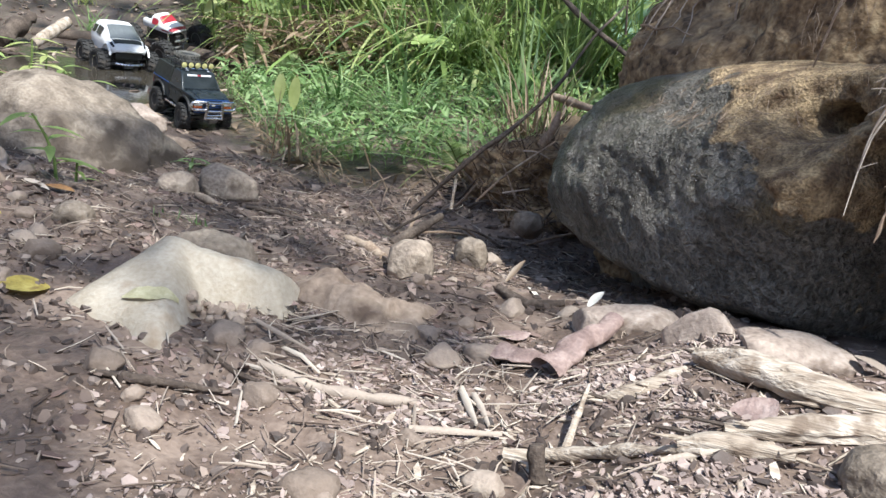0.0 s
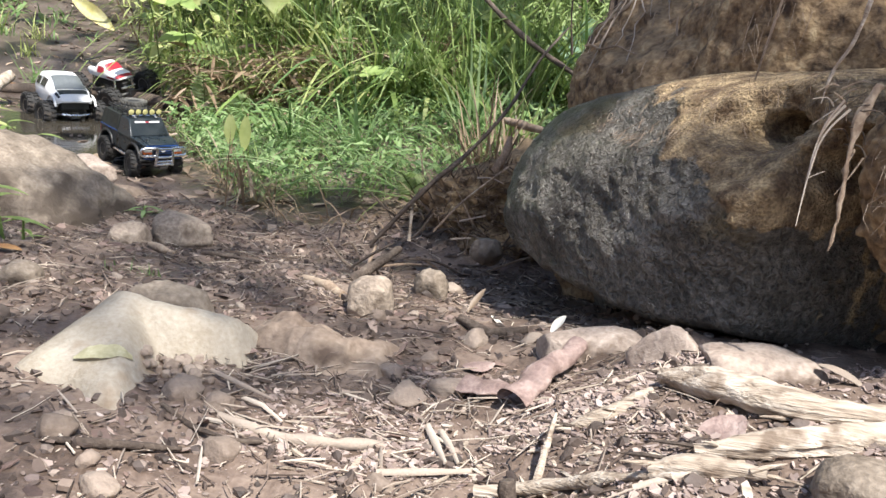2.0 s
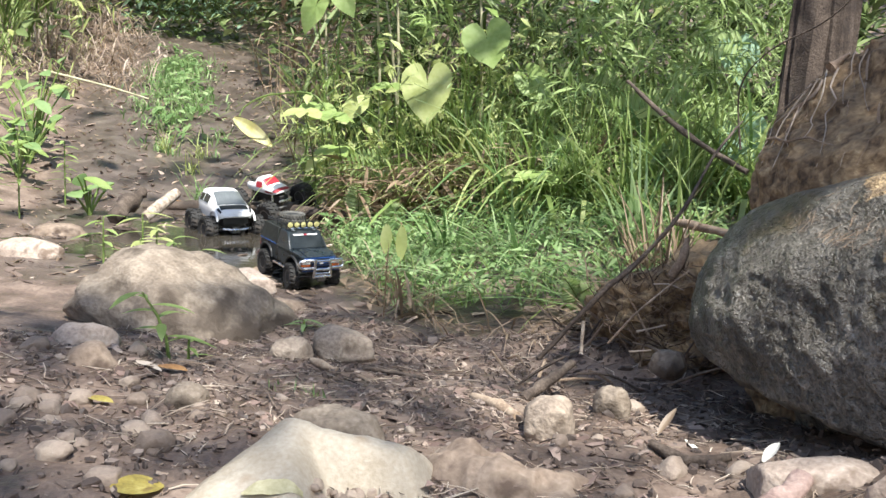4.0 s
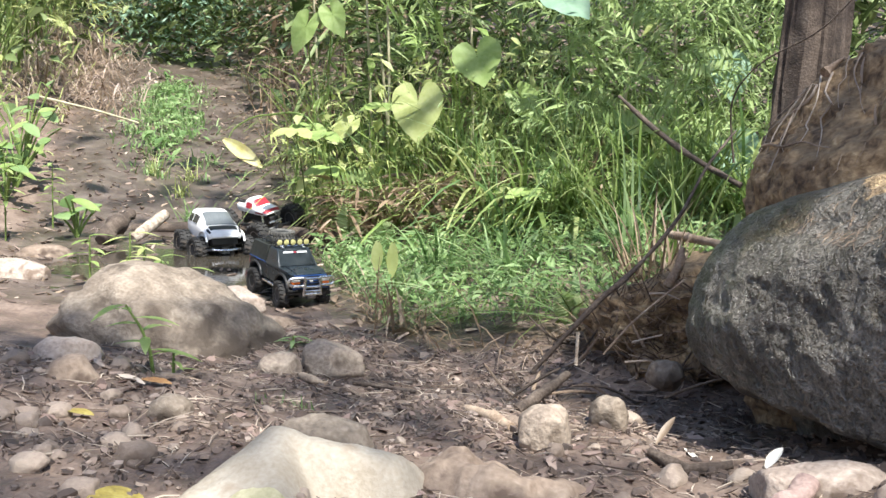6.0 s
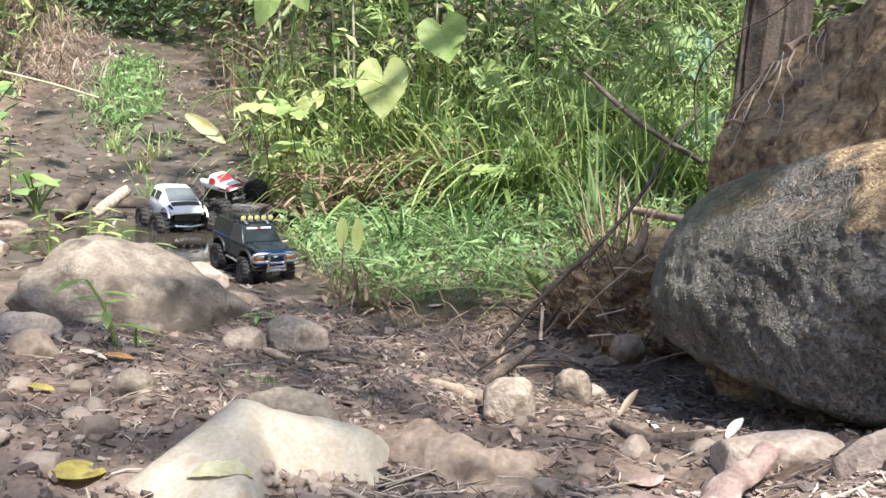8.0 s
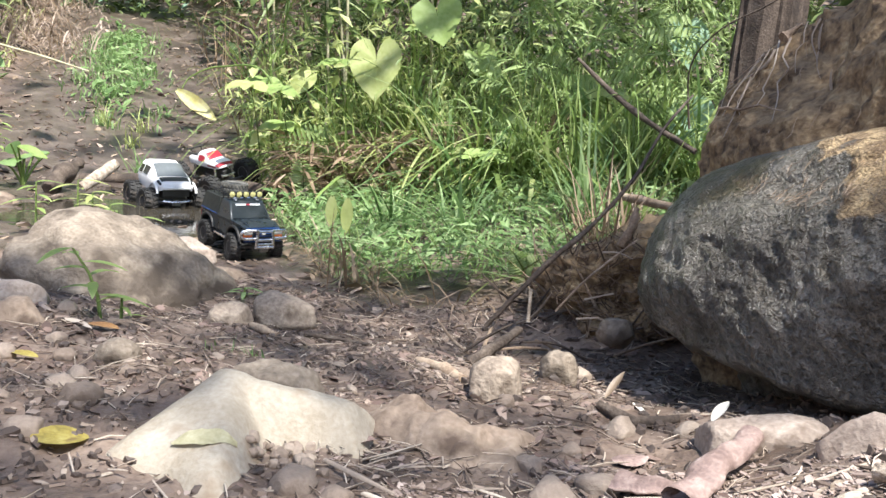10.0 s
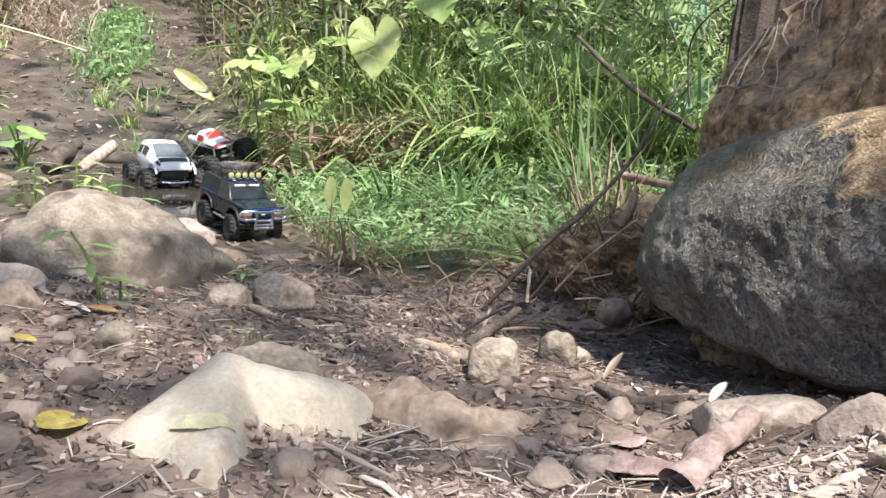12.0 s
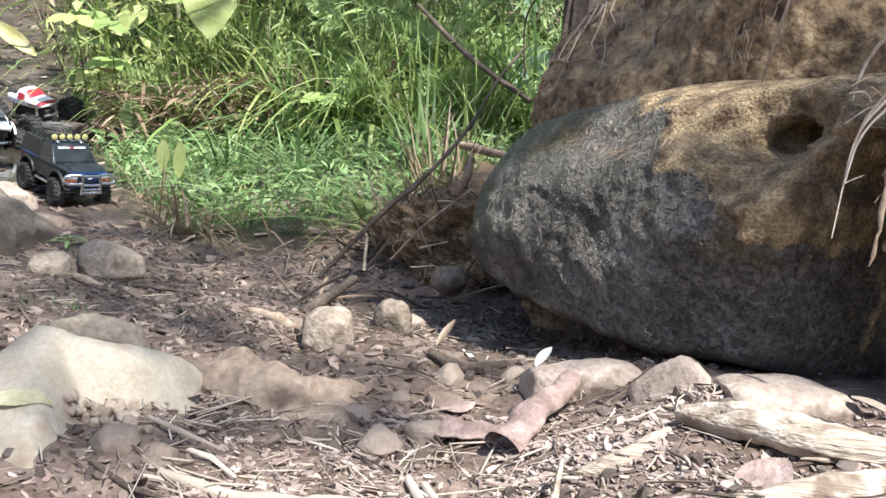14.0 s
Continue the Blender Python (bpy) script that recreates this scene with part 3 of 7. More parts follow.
def brown_back(x, y):
    """A long low stone, broken along its top."""
    d = least(0.008, 0.040 - 0.10 * x, 0.9 * (y + 0.075 + 0.12 * x), 1.3 * (0.065 - 0.10 * x - y), 0.8 * (0.135 - x), 0.9 * (x + 0.125))
    return d - 0.012 * step(0.5, 0.7, rough(x, y, 0.05)) - 0.006 * step(0.45, 0.6, rough(x + 7, y, 0.025))


# ---- the great boulder, the bank above it and the stones ----
boulder = stone("boulder", "large dark grey boulder with tan soil on top", (0.99, 2.12, 0.175), (0.71, 0.49, 0.325), -52, (0, -13), 3, BOULDER_ROCK, 7, power=2.25, lumps=0.07, grain=0.006, power_z=2.7)
inward = boulder.matrix_world.to_3x3().inverted() @ Vector((0.79, 0.61, 0.0))
to_world, clad = boulder.matrix_world.copy(), []
for q in boulder.data.vertices:   # earth cladding above a slanting line that is partly a shadow's edge, burrow, hollow at the near end, undercut foot
    w = to_world @ q.co
    s = 0.62 * w.x - 0.79 * w.y
    # the middle of this line partly follows a cast shadow, drawn as soil against rock
    line = float(np.interp(s, (-1.5, -1.3, -1.15, -1.09, -0.9, -0.8, -0.75, -0.7), (0.47, 0.44, 0.43, 0.37, 0.305, 0.275, 0.20, 0.10)))
    foot = float(np.interp(s, (-1.5, -1.37, -1.09, -0.98, -0.85, -0.78, -0.70), (0.085, 0.085, 0.105, 0.115, 0.14, 0.18, 0.27)))
    above = w.z - line + 0.028 * noise.noise(w * 11) + 0.018 * noise.noise(w * 30)
    up = min(1.0, max(0.0, (above + 0.02) / 0.04))
    d = (w - Vector((0.765, 1.775, 0.402))).length
    cave = max(0.0, min(1.0, (s + 0.85 + 0.02 * noise.noise(w * 15)) / 0.10)) * max(0.0, min(1.0, (0.46 - w.z) / 0.07))
    below = max(0.0, min(1.0, (foot - w.z + 0.012 * noise.noise(w * 17)) / 0.05))
    clad.append(max(up, cave))
    slope = Vector((w.x * 0.62 - w.y * 0.79, w.z, 0))
    flow = slope.x * 0.64 + slope.y * 0.77      # across the slanting grooves
    along = slope.x * 0.77 - slope.y * 0.64
    groove = noise.noise(Vector((flow * 24, along * 5.0, 1.7))) * 0.006 + noise.noise(Vector((flow * 62, along * 16, 5.1))) * 0.0065 + noise.noise(Vector((flow * 120, along * 38, 3.3))) * 0.003
    pit = noise.noise(w * 62) * 0.0022 + min(0.0, noise.noise(w * 92) + 0.10) * 0.0055 + noise.noise(w * 190) * 0.0014
    q.co += inward * (0.17 * max(0, 1 - d / 0.055) ** 0.6 + 0.06 * max(0.0, min(1.0, (0.12 - d) / 0.09)) + 0.55 * cave * cave * (3 - 2 * cave) + 0.19 * below * below)
    q.co -= inward * (1 - up) * (groove + pit)
    q.co -= inward * up * (0.012 + 0.014 * noise.noise(w * 9) + 0.010 * noise.noise(w * 31) + 0.008 * noise.noise(w * 55) + 0.004 * noise.noise(w * 130))
boulder.data.attributes.new("soil", "FLOAT", "POINT").data.foreach_set("value", clad)
g = rock_geo((0.68, 0.5, 0.64), 8, 7, 2.1, 0.13, 0.02)
for k, p in enumerate(g.v):   # crumbling earth
    q = Vector(p)
    c = 1 + 0.018 * noise.noise(q * 13) + 0.016 * noise.noise(q * 34) + 0.014 * noise.noise(q * 75) + 0.009 * noise.noise(q * 140)
    g.v[k] = (p[0] * c, p[1] * c, p[2] * c)
g2 = rock_geo((0.75, 0.6, 0.95), 9, 5, 2.3, 0.16, 0.035)
g.add(g2.v, g2.f, pose(0.72, 0.30, 0.1))
earth = []
for at, half, seed in (((1.00, 1.58, 0.50), (0.12, 0.14, 0.17), 14), ((0.975, 1.56, 0.40), (0.10, 0.09, 0.16), 15), ((1.26, 1.66, 0.20), (0.17, 0.16, 0.25), 16), ((0.41, 2.90, -0.02), (0.24, 0.30, 0.19), 17)):   # the overhanging earth at the near end
    lobe = rock_geo(half, seed, 6, 2.2, 0.25, 0.08)
    earth.append(thing("bank", "crumbling brown lump of earth full of roots", "bank", pose(*at, 0, 0, -40), lobe, SOIL, kind="structure", sharp=70))
bank = thing("bank", "brown earth bank with hanging dry roots", "bank", pose(1.085, 2.42, 0.2, 0, 0, -52), g, SOIL, kind="structure", sharp=70)
stone("boulder", "broad tan boulder with a muddy foot beside the trail", (-0.995, 2.64, -0.125), (0.285, 0.225, 0.175), 8, (0, 10), 19, TAN_ROCK, 6, power=2.2, lumps=0.16, grain=0.024, cuts=4, cut_at=0.9)
cream = buried((-0.08, 1.52, -0.005), cream_back, 3, PALE_ROCK, "stone", "smooth cream-coloured stone half buried in the mud", grain=0.006)
buried((0.135, 1.675, -0.005), brown_back, 7, BROWN_ROCK, "stone", "long brown stone smeared with mud", grain=0.016)
stone("stone", "greyish brown stone behind the cream-coloured one", (-0.135, 1.70, 0.0), (0.075, 0.05, 0.062), 10, seed=21, mat=TAN_ROCK)
stone("stone", "rounded tan stone with a flat face", (0.155, 1.935, 0.003), (0.047, 0.04, 0.045), 20, seed=5, mat=BUFF_ROCK, cuts=3, cut_at=0.9, grain=0.03)
stone("stone", "pale upright stone at the foot of the bank", (0.24, 2.14, -0.024), (0.036, 0.03, 0.043), -10, seed=6, mat=TAN_ROCK, cuts=6, cut_at=0.84, grain=0.03)
stone("stone", "grey-tan pointed stone on the muddy path", (-0.452, 2.50, -0.09), (0.074, 0.06, 0.062), 15, (0, 6), 31, BUFF_ROCK, cuts=10, cut_at=0.8, grain=0.03)
stone("stone", "pinkish tan stone leaning on a larger one", (-0.54, 2.395, -0.09), (0.055, 0.05, 0.042), -10, seed=32, mat=BUFF_ROCK, cuts=8, cut_at=0.78, grain=0.03)
stone("stone", "pinkish flat stone at the boulder's foot", (0.560, 1.735, 0.032), (0.110, 0.06, 0.046), -20, (0, -12), 41, PINK_ROCK, power=2.6, cuts=8, cut_at=0.85, grain=0.03)
stone("stone", "pale angular stone between two flat ones", (0.668, 1.60, 0.078), (0.075, 0.055, 0.07), -15, (0, 0), 42, PINK_ROCK, cuts=11, cut_at=0.74, grain=0.04)
stone("stone", "long pale stone with a dry leaf on it", (0.782, 1.545, 0.105), (0.098, 0.055, 0.045), 4, (0, 2), 43, PINK_ROCK, power=2.6, cuts=8, cut_at=0.85, grain=0.03)
stone("stone", "olive-brown rounded stone among wood chips", (0.845, 1.20, 0.125), (0.07, 0.05, 0.035), -10, seed=44, mat=TAN_ROCK)
stone("stone", "round tan stone lying on leaf litter", (-0.455, 1.795, -0.005), (0.036, 0.033, 0.031), 0, seed=45, mat=TAN_ROCK)
stone("stone", "brown stone beside the tan boulder", (-0.70, 1.87, 0.0), (0.055, 0.045, 0.05), 30, seed=46, mat=BROWN_ROCK, cuts=7, cut_at=0.8, grain=0.03)
stone("stone", "broad brown stone beside the tan boulder", (-0.82, 2.0, -0.02), (0.075, 0.055, 0.06), 10, seed=47, mat=PINK_ROCK, cuts=7, cut_at=0.8, grain=0.03)
stone("stone", "flat grey stone by the trail", (-0.815, 2.915, -0.125), (0.075, 0.07, 0.045), 0, seed=48, mat=BROWN_ROCK, cuts=6, cut_at=0.8, grain=0.03)
stone("stone", "cream stone at the edge of the puddle", (-1.04, 3.14, -0.125), (0.085, 0.06, 0.062), 20, seed=49, mat=PINK_ROCK, cuts=9, cut_at=0.78, grain=0.04)
stone("stone", "wet brown stone at the edge of the puddle", (-2.25, 3.72, -0.14), (0.11, 0.08, 0.045), 20, seed=50, mat=BROWN_ROCK)
stone("stone", "reddish stone at the edge of the trail", (-2.0, 3.25, -0.13), (0.13, 0.08, 0.06), 5, seed=51, mat=PINK_ROCK)
stone("stone", "small stone at the foot of the dark boulder", (0.328, 2.4, 0.002), (0.042, 0.035, 0.03), 5, seed=52, mat=TAN_ROCK, cuts=8, cut_at=0.8)
for k, (x, y, r) in enumerate([(0.245, 1.125, 0.034), (0.01, 1.42, 0.032), (0.07, 1.41, 0.026), (0.30, 1.545, 0.034), (0.355, 1.595, 0.032), (0.31, 1.70, 0.018), (0.19, 1.86, 0.02),
                               (-0.46, 1.70, 0.022), (-0.44, 1.62, 0.026), (-0.53, 1.76, 0.02), (-0.38, 1.70, 0.018), (0.26, 1.62, 0.022), (-0.62, 1.72, 0.028), (0.47, 1.84, 0.026), (0.115, 1.30, 0.028),
                               (-0.05, 1.545, 0.014), (-0.03, 1.52, 0.013), (-0.07, 1.51, 0.015), (-0.055, 1.485, 0.012), (-0.02, 1.545, 0.015), (0.005, 1.545, 0.010), (-0.035, 1.495, 0.013), (-0.005, 1.515, 0.010),
                               (-0.085, 1.53, 0.011), (-0.09, 1.50, 0.012), (0.24, 1.93, 0.014), (0.33, 2.05, 0.018), (0.29, 1.98, 0.013), (-0.58, 1.60, 0.02), (-0.5, 1.55, 0.016), (-0.36, 1.55, 0.013)]):
    s = stone("pebble", "small brown rounded stone lying in mud", (x, y, gz(x, y) + r * 0.1), (r * 0.95, r * 0.8, r * 0.62), k * 47, seed=60 + k, mat=PEBBLE, sub=3, group="pebbles on the path", cuts=4, lumps=0.2, grain=0.04)

rnd = random.Random(13)
spots = {}
for q in cream.data.vertices:
    w = cream.matrix_world @ q.co
    spots[(round(w.x, 2), round(w.y, 2))] = w.z
for k in range(26):   # the little heap of stones in the nook of the cream-coloured stone
    x, y = rnd.gauss(-0.022, 0.03), rnd.gauss(1.485, 0.022)
    r = rnd.uniform(0.006, 0.014)
    z = max(gz(x, y), spots.get((round(x, 2), round(y, 2)), -1.0))
    stone("pebble", "small brown rounded stone lying in mud", (x, y, z + r * 0.35), (r, r * 0.85, r * 0.72), k * 53, (rnd.uniform(-25, 25), 0), 180 + k, PEBBLE, 3, "pebbles on the path", cuts=5, lumps=0.2, grain=0.04)

rnd = random.Random(12)
for k in range(46):   # more stones in the litter beside the cream-coloured one and by the tan boulder
    x, y = (rnd.uniform(-0.85, -0.30), rnd.uniform(1.38, 2.05)) if k < 30 else (rnd.uniform(-0.3, 0.5), rnd.choice([rnd.uniform(1.75, 2.3), rnd.uniform(1.02, 1.4)]))
    r = 0.011 + 0.022 * rnd.random() ** 2
    stone("pebble", "small brown rounded stone lying in mud", (x, y, gz(x, y) + r * 0.15), (r, r * 0.8, r * 0.66), k * 71, (rnd.uniform(-15, 15), rnd.uniform(-15, 15)), 120 + k, PEBBLE, 3, "pebbles on the path", cuts=6, lumps=0.22, grain=0.05)

rnd = random.Random(11)
g = Geo()
base = rock_geo((1, 0.85, 0.65), 71, 1, 2.2, 0.2, 0.05)
for _ in range(1500):
    x, y = rnd.uniform(-1.2, 1.0), 1.0 + 1.9 * rnd.random()
    r = 0.003 + 0.009 * rnd.random() ** 3
    g.add(base.v, base.f, pose(x, y, gz(x, y) + r * 0.2, 0, 0, rnd.uniform(0, 360)) @ Matrix.Scale(r, 4))
thing("gravel", "fine brown gravel scattered in the mud", "gravel", geo=g, mat=GRAVEL, kind="stuff", sharp=30)


# ---- the model cars ----
def wheel(parent, at, radius, width, rim_mat, lugs=20, rim=0.5, steer=0.0, rubber=RUBBER, name="wheel", lay=0.0):
    """A knobbly tyre with its rim as a part of its own; the axle lies along y."""
    r, w = radius, width / 2
    key = "tyre_%d_%d_%s" % (radius * 1000, width * 1000, rubber.name)
    me = bpy.data.meshes.get(key)
    if me is None:
        g = Geo()
        g.lathe([(r * rim, -w * 0.8), (r * 0.66, -w), (r * 0.86, -w * 0.98), (r * 0.94, -w * 0.8), (r * 0.95, 0), (r * 0.94, w * 0.8), (r * 0.86, w * 0.98), (r * 0.66, w), (r * rim, w * 0.8), (r * rim, 0)], 28)
        for i in range(lugs):
            for s in (-1, 1):
                t = 2 * math.pi * (i + (0.5 if s > 0 else 0)) / lugs
                spin = Matrix.Rotation(-t, 4, "Y")
                g.box((0, 0, 0), (r * 0.17, w * 0.85, r * 0.10), spin @ Matrix.Translation((0, s * w * 0.55, r * 0.965)) @ Matrix.Rotation(s * 0.35, 4, "Z"), 0.8)
                g.box((0, 0, 0), (r * 0.14, w * 0.12, r * 0.2), spin @ Matrix.Translation((0, s * w * 0.98, r * 0.84)))
        me = g.mesh(key, rubber, 35)
    tyre = part(name, me, None, parent, m=pose(*at, lay, 0, steer))
    k = Geo()
    k.lathe([(r * rim, -w * 0.75), (r * rim * 1.04, -w * 0.82), (r * rim * 0.9, -w * 0.8), (r * rim * 0.8, -w * 0.55), (r * 0.16, -w * 0.5), (r * 0.12, -w * 0.75), (r * 0.05, -w * 0.78), (r * 0.05, w * 0.78),
             (r * 0.12, w * 0.75), (r * 0.16, w * 0.5), (r * rim * 0.8, w * 0.55), (r * rim * 0.9, w * 0.8), (r * rim * 1.04, w * 0.82), (r * rim, w * 0.75)], 20)
    for i in range(6):
        for s in (-1, 1):
            k.box((0, 0, 0), (r * 0.09, w * 0.2, r * rim * 0.7), Matrix.Rotation(i * math.pi / 3, 4, "Y") @ Matrix.Translation((0, s * w * 0.6, r * rim * 0.5)))
    part("rim", k, rim_mat, tyre)
    return tyre


def rod(a, b, r, n=8):
    return Geo().tube([a, b], r, n)


def axle(parent, x, z, half):
    g = Geo().tube([(x, -half, z), (x, half, z)], 0.008, 8)
    g.box((x, half * 0.15, z), (0.034, 0.04, 0.034), None, 0.8)
    part("axle", g, STEEL, parent, soft=0.003)


def pickup(m):
    car = thing("model_pickup_truck", "dark blue-black model pickup with chrome bull bar and canopy", "model truck", m)
    tumble = lambda x, z: 0.094 - 0.03 * max(0, (z - 0.165)) / 0.07 * 0.55
    lower = [(-0.225, 0.088), (-0.225, 0.162), (0.03, 0.166), (0.075, 0.168), (0.15, 0.163), (0.205, 0.155), (0.218, 0.146), (0.220, 0.100), (0.208, 0.094)]
    for x0 in (0.135, -0.145):   # wheel arches cut into the lower edge
        lower += [(x0 + 0.062 * math.cos(t), 0.090 + 0.052 * math.sin(t)) for t in np.linspace(0.05, math.pi - 0.05, 9)]
    part("body", Geo().prism(lower, lambda x, z: 0.094 - (0.006 if x > 0.19 else 0) - 0.012 * max(0, x - 0.15) / 0.07), PAINT, car, soft=0.004)
    part("cab", Geo().prism([(-0.045, 0.160), (-0.045, 0.226), (-0.035, 0.236), (0.028, 0.236), (0.04, 0.230), (0.092, 0.168), (0.09, 0.160)], tumble), PAINT, car, soft=0.005)
    part("canopy", Geo().prism([(-0.223, 0.160), (-0.222, 0.165), (-0.214, 0.232), (-0.204, 0.238), (-0.052, 0.238), (-0.049, 0.160)], lambda x, z: 0.0945 - 0.012 * max(0, z - 0.165) / 0.07), MATTE, car,
         "matt black canopy with chipped paint", soft=0.003)
    for s in (-1, 1):
        part("stripe", Geo().box((-0.136, s * 0.0955, 0.163), (0.174, 0.003, 0.004)), BLUE, car, "thin blue line")
        part("fender_flare", Geo().tube([(0.135 + 0.064 * math.cos(t), s * 0.097, 0.090 + 0.056 * math.sin(t)) for t in np.linspace(0.1, math.pi - 0.1, 11)], 0.0065, 8), PLASTIC, car, "grey wheel-arch flare")
        part("fender_flare", Geo().tube([(-0.145 + 0.064 * math.cos(t), s * 0.097, 0.090 + 0.056 * math.sin(t)) for t in np.linspace(0.1, math.pi - 0.1, 11)], 0.0065, 8), PLASTIC, car, "grey wheel-arch flare")
        part("side_window", Geo().add([(-0.034, s * 0.0915, 0.172), (0.072, s * 0.0905, 0.172), (0.034, s * 0.0795, 0.222), (-0.034, s * 0.0795, 0.222)], [(0, 1, 2, 3) if s > 0 else (3, 2, 1, 0)]), GLASS, car)
        part("side_step", rod((-0.055, s * 0.098, 0.082), (0.075, s * 0.098, 0.082), 0.0065), CHROME, car, "chrome side step")
        part("headlight", Geo().box((0.2155, s * 0.068, 0.136), (0.012, 0.036, 0.018)), CLEAR, car, soft=0.002)
        part("indicator", Geo().box((0.215, s * 0.069, 0.1225), (0.012, 0.036, 0.008)), AMBER, car, "orange lens")
        part("rear_light", Geo().box((-0.226, s * 0.086, 0.140), (0.006, 0.014, 0.03)), RED, car)
        part("door_line", Geo().box((-0.046, s * 0.0948, 0.128), (0.002, 0.002, 0.066)), PLASTIC, car)
        part("door_handle", Geo().box((-0.026, s * 0.0965, 0.15), (0.014, 0.004, 0.004)), PLASTIC, car)
        part("mud_guard", Geo().box((0.105, s * 0.08, 0.09), (0.004, 0.02, 0.035)), RED, car, "small red shock tower")
    part("windscreen", Geo().add([(0.0935, -0.083, 0.172), (0.0935, 0.083, 0.172), (0.0445, 0.072, 0.2285), (0.0445, -0.072, 0.2285)], [(0, 1, 2, 3)]), GLASS, car, "dark glossy windscreen")
    for y0, w, mt in ((-0.033, 0.048, WHITE), (0.0, 0.014, RED), (0.033, 0.048, WHITE)):
        part("sticker", Geo().add([(0.0535, y0 - w / 2, 0.2195), (0.0535, y0 + w / 2, 0.2195), (0.0485, y0 + w / 2, 0.2255), (0.0485, y0 - w / 2, 0.2255)], [(0, 1, 2, 3)]), mt, car, "printed strip on the windscreen")
    part("hood", Geo().prism([(0.098, 0.166), (0.10, 0.1715), (0.155, 0.168), (0.207, 0.159), (0.207, 0.152)], lambda x, z: 0.062 - 0.06 * max(0, x - 0.17)), PAINT, car, soft=0.003)
    part("grille", Geo().box((0.219, 0, 0.132), (0.004, 0.088, 0.036)), PLASTIC, car)
    for z in (0.122, 0.132, 0.142):
        part("grille_bar", Geo().box((0.222, 0, z), (0.003, 0.086, 0.003)), BLUE, car, "blue grille bar")
    part("badge", Geo().lathe([(0.001, -0.0015), (0.009, -0.001), (0.009, 0.001), (0.001, 0.0015)], 16, pose(0.2245, 0, 0.132, 0, 0, 90) @ Matrix.Diagonal((1, 1, 0.5, 1))), CLEAR, car, "small pale oval")
    part("trim", Geo().box((0.213, 0, 0.1525), (0.012, 0.15, 0.003)), BLUE, car, "blue edge of the hood")
    part("front_bumper", Geo().box((0.219, 0, 0.104), (0.016, 0.17, 0.014)), BLUE, car, "blue bumper", soft=0.003)
    # bull bar
    for s in (-1, 1):
        loop = [(0.236, s * 0.030, 0.148), (0.234, s * 0.085, 0.148), (0.230, s * 0.101, 0.143), (0.227, s * 0.106, 0.132), (0.228, s * 0.102, 0.118), (0.231, s * 0.090, 0.113), (0.236, s * 0.030, 0.113)]
        part("bull_bar_loop", Geo().tube(loop, 0.0065, 10), CHROME, car, "chrome tube")
        part("bull_bar_post", Geo().tube([(0.238, s * 0.034, 0.152), (0.241, s * 0.036, 0.115), (0.238, s * 0.040, 0.072)], 0.0065, 10), CHROME, car, "chrome tube")
    for z, w in ((0.145, 0.034), (0.108, 0.036), (0.090, 0.038), (0.077, 0.039)):
        part("bull_bar_rail", rod((0.24, -w, z), (0.24, w, z), 0.006, 10), CHROME, car, "chrome tube")
    part("winch", Geo().lathe([(0.004, -0.018), (0.014, -0.018), (0.014, 0.018), (0.004, 0.018)], 14, pose(0.225, 0, 0.066)), STEEL, car)
    # roof rack, lamps and spare tyre
    rack = Geo()
    for s in (-1, 1):
        rack.tube([(-0.205, s * 0.07, 0.252), (0.005, s * 0.07, 0.252)], 0.0025, 6)
        rack.tube([(-0.205, s * 0.07, 0.262), (0.005, s * 0.07, 0.262)], 0.002, 6)
        for x in np.linspace(-0.2, 0.0, 5):
            rack.tube([(x, s * 0.07, 0.236), (x, s * 0.07, 0.262)], 0.002, 6)
    for x in np.linspace(-0.205, 0.005, 8):
        rack.tube([(x, -0.07, 0.252), (x, 0.07, 0.252)], 0.002, 6)
    part("roof_rack", rack, PLASTIC, car)
    part("lamp_bar", rod((0.02, -0.074, 0.246), (0.02, 0.074, 0.246), 0.0035), CHROME, car, "chrome bar")
    for i in range(5):
        y = (i - 2) * 0.032
        lamp = part("roof_lamp", Geo().lathe([(0.004, -0.008), (0.013, -0.006), (0.0145, 0.004), (0.0145, 0.007), (0.003, 0.007)], 18, pose(0.02, y, 0.262, 0, 0, -90)), PLASTIC, car)
        part("lens", Geo().lathe([(0.001, 0.006), (0.0125, 0.006), (0.0125, 0.0085), (0.006, 0.0105), (0.001, 0.011)], 18, pose(0.02, y, 0.262, 0, 0, -90)), LAMP, lamp, "yellow lens")
    wheel(car, (-0.095, 0.0, 0.272), 0.058, 0.04, PLASTIC, 22, 0.5, 0, DRYRUBBER, "spare_tyre", 90)
    wheel(car, (-0.245, 0.0, 0.17), 0.055, 0.038, PLASTIC, 22, 0.5, 90, RUBBER, "spare_tyre")
    for x, st in ((0.135, -8), (-0.145, 0)):
        axle(car, x, 0.055, 0.09)
        for s in (-1, 1):
            wheel(car, (x, s * 0.097, 0.058), 0.058, 0.046, STEEL, 20, 0.5, st)
    under = Geo().box((0, 0, 0.088), (0.40, 0.075, 0.02))
    part("chassis", under, PLASTIC, car, soft=0.003)
    part("rear_bumper", rod((-0.23, -0.085, 0.095), (-0.23, 0.085, 0.095), 0.006), CHROME, car)
    for s in (-1, 1):
        part("antenna_mount", Geo().box((0.03, s * 0.05, 0.2395), (0.016, 0.014, 0.006)), CHROME, car, soft=0.002)
    return car


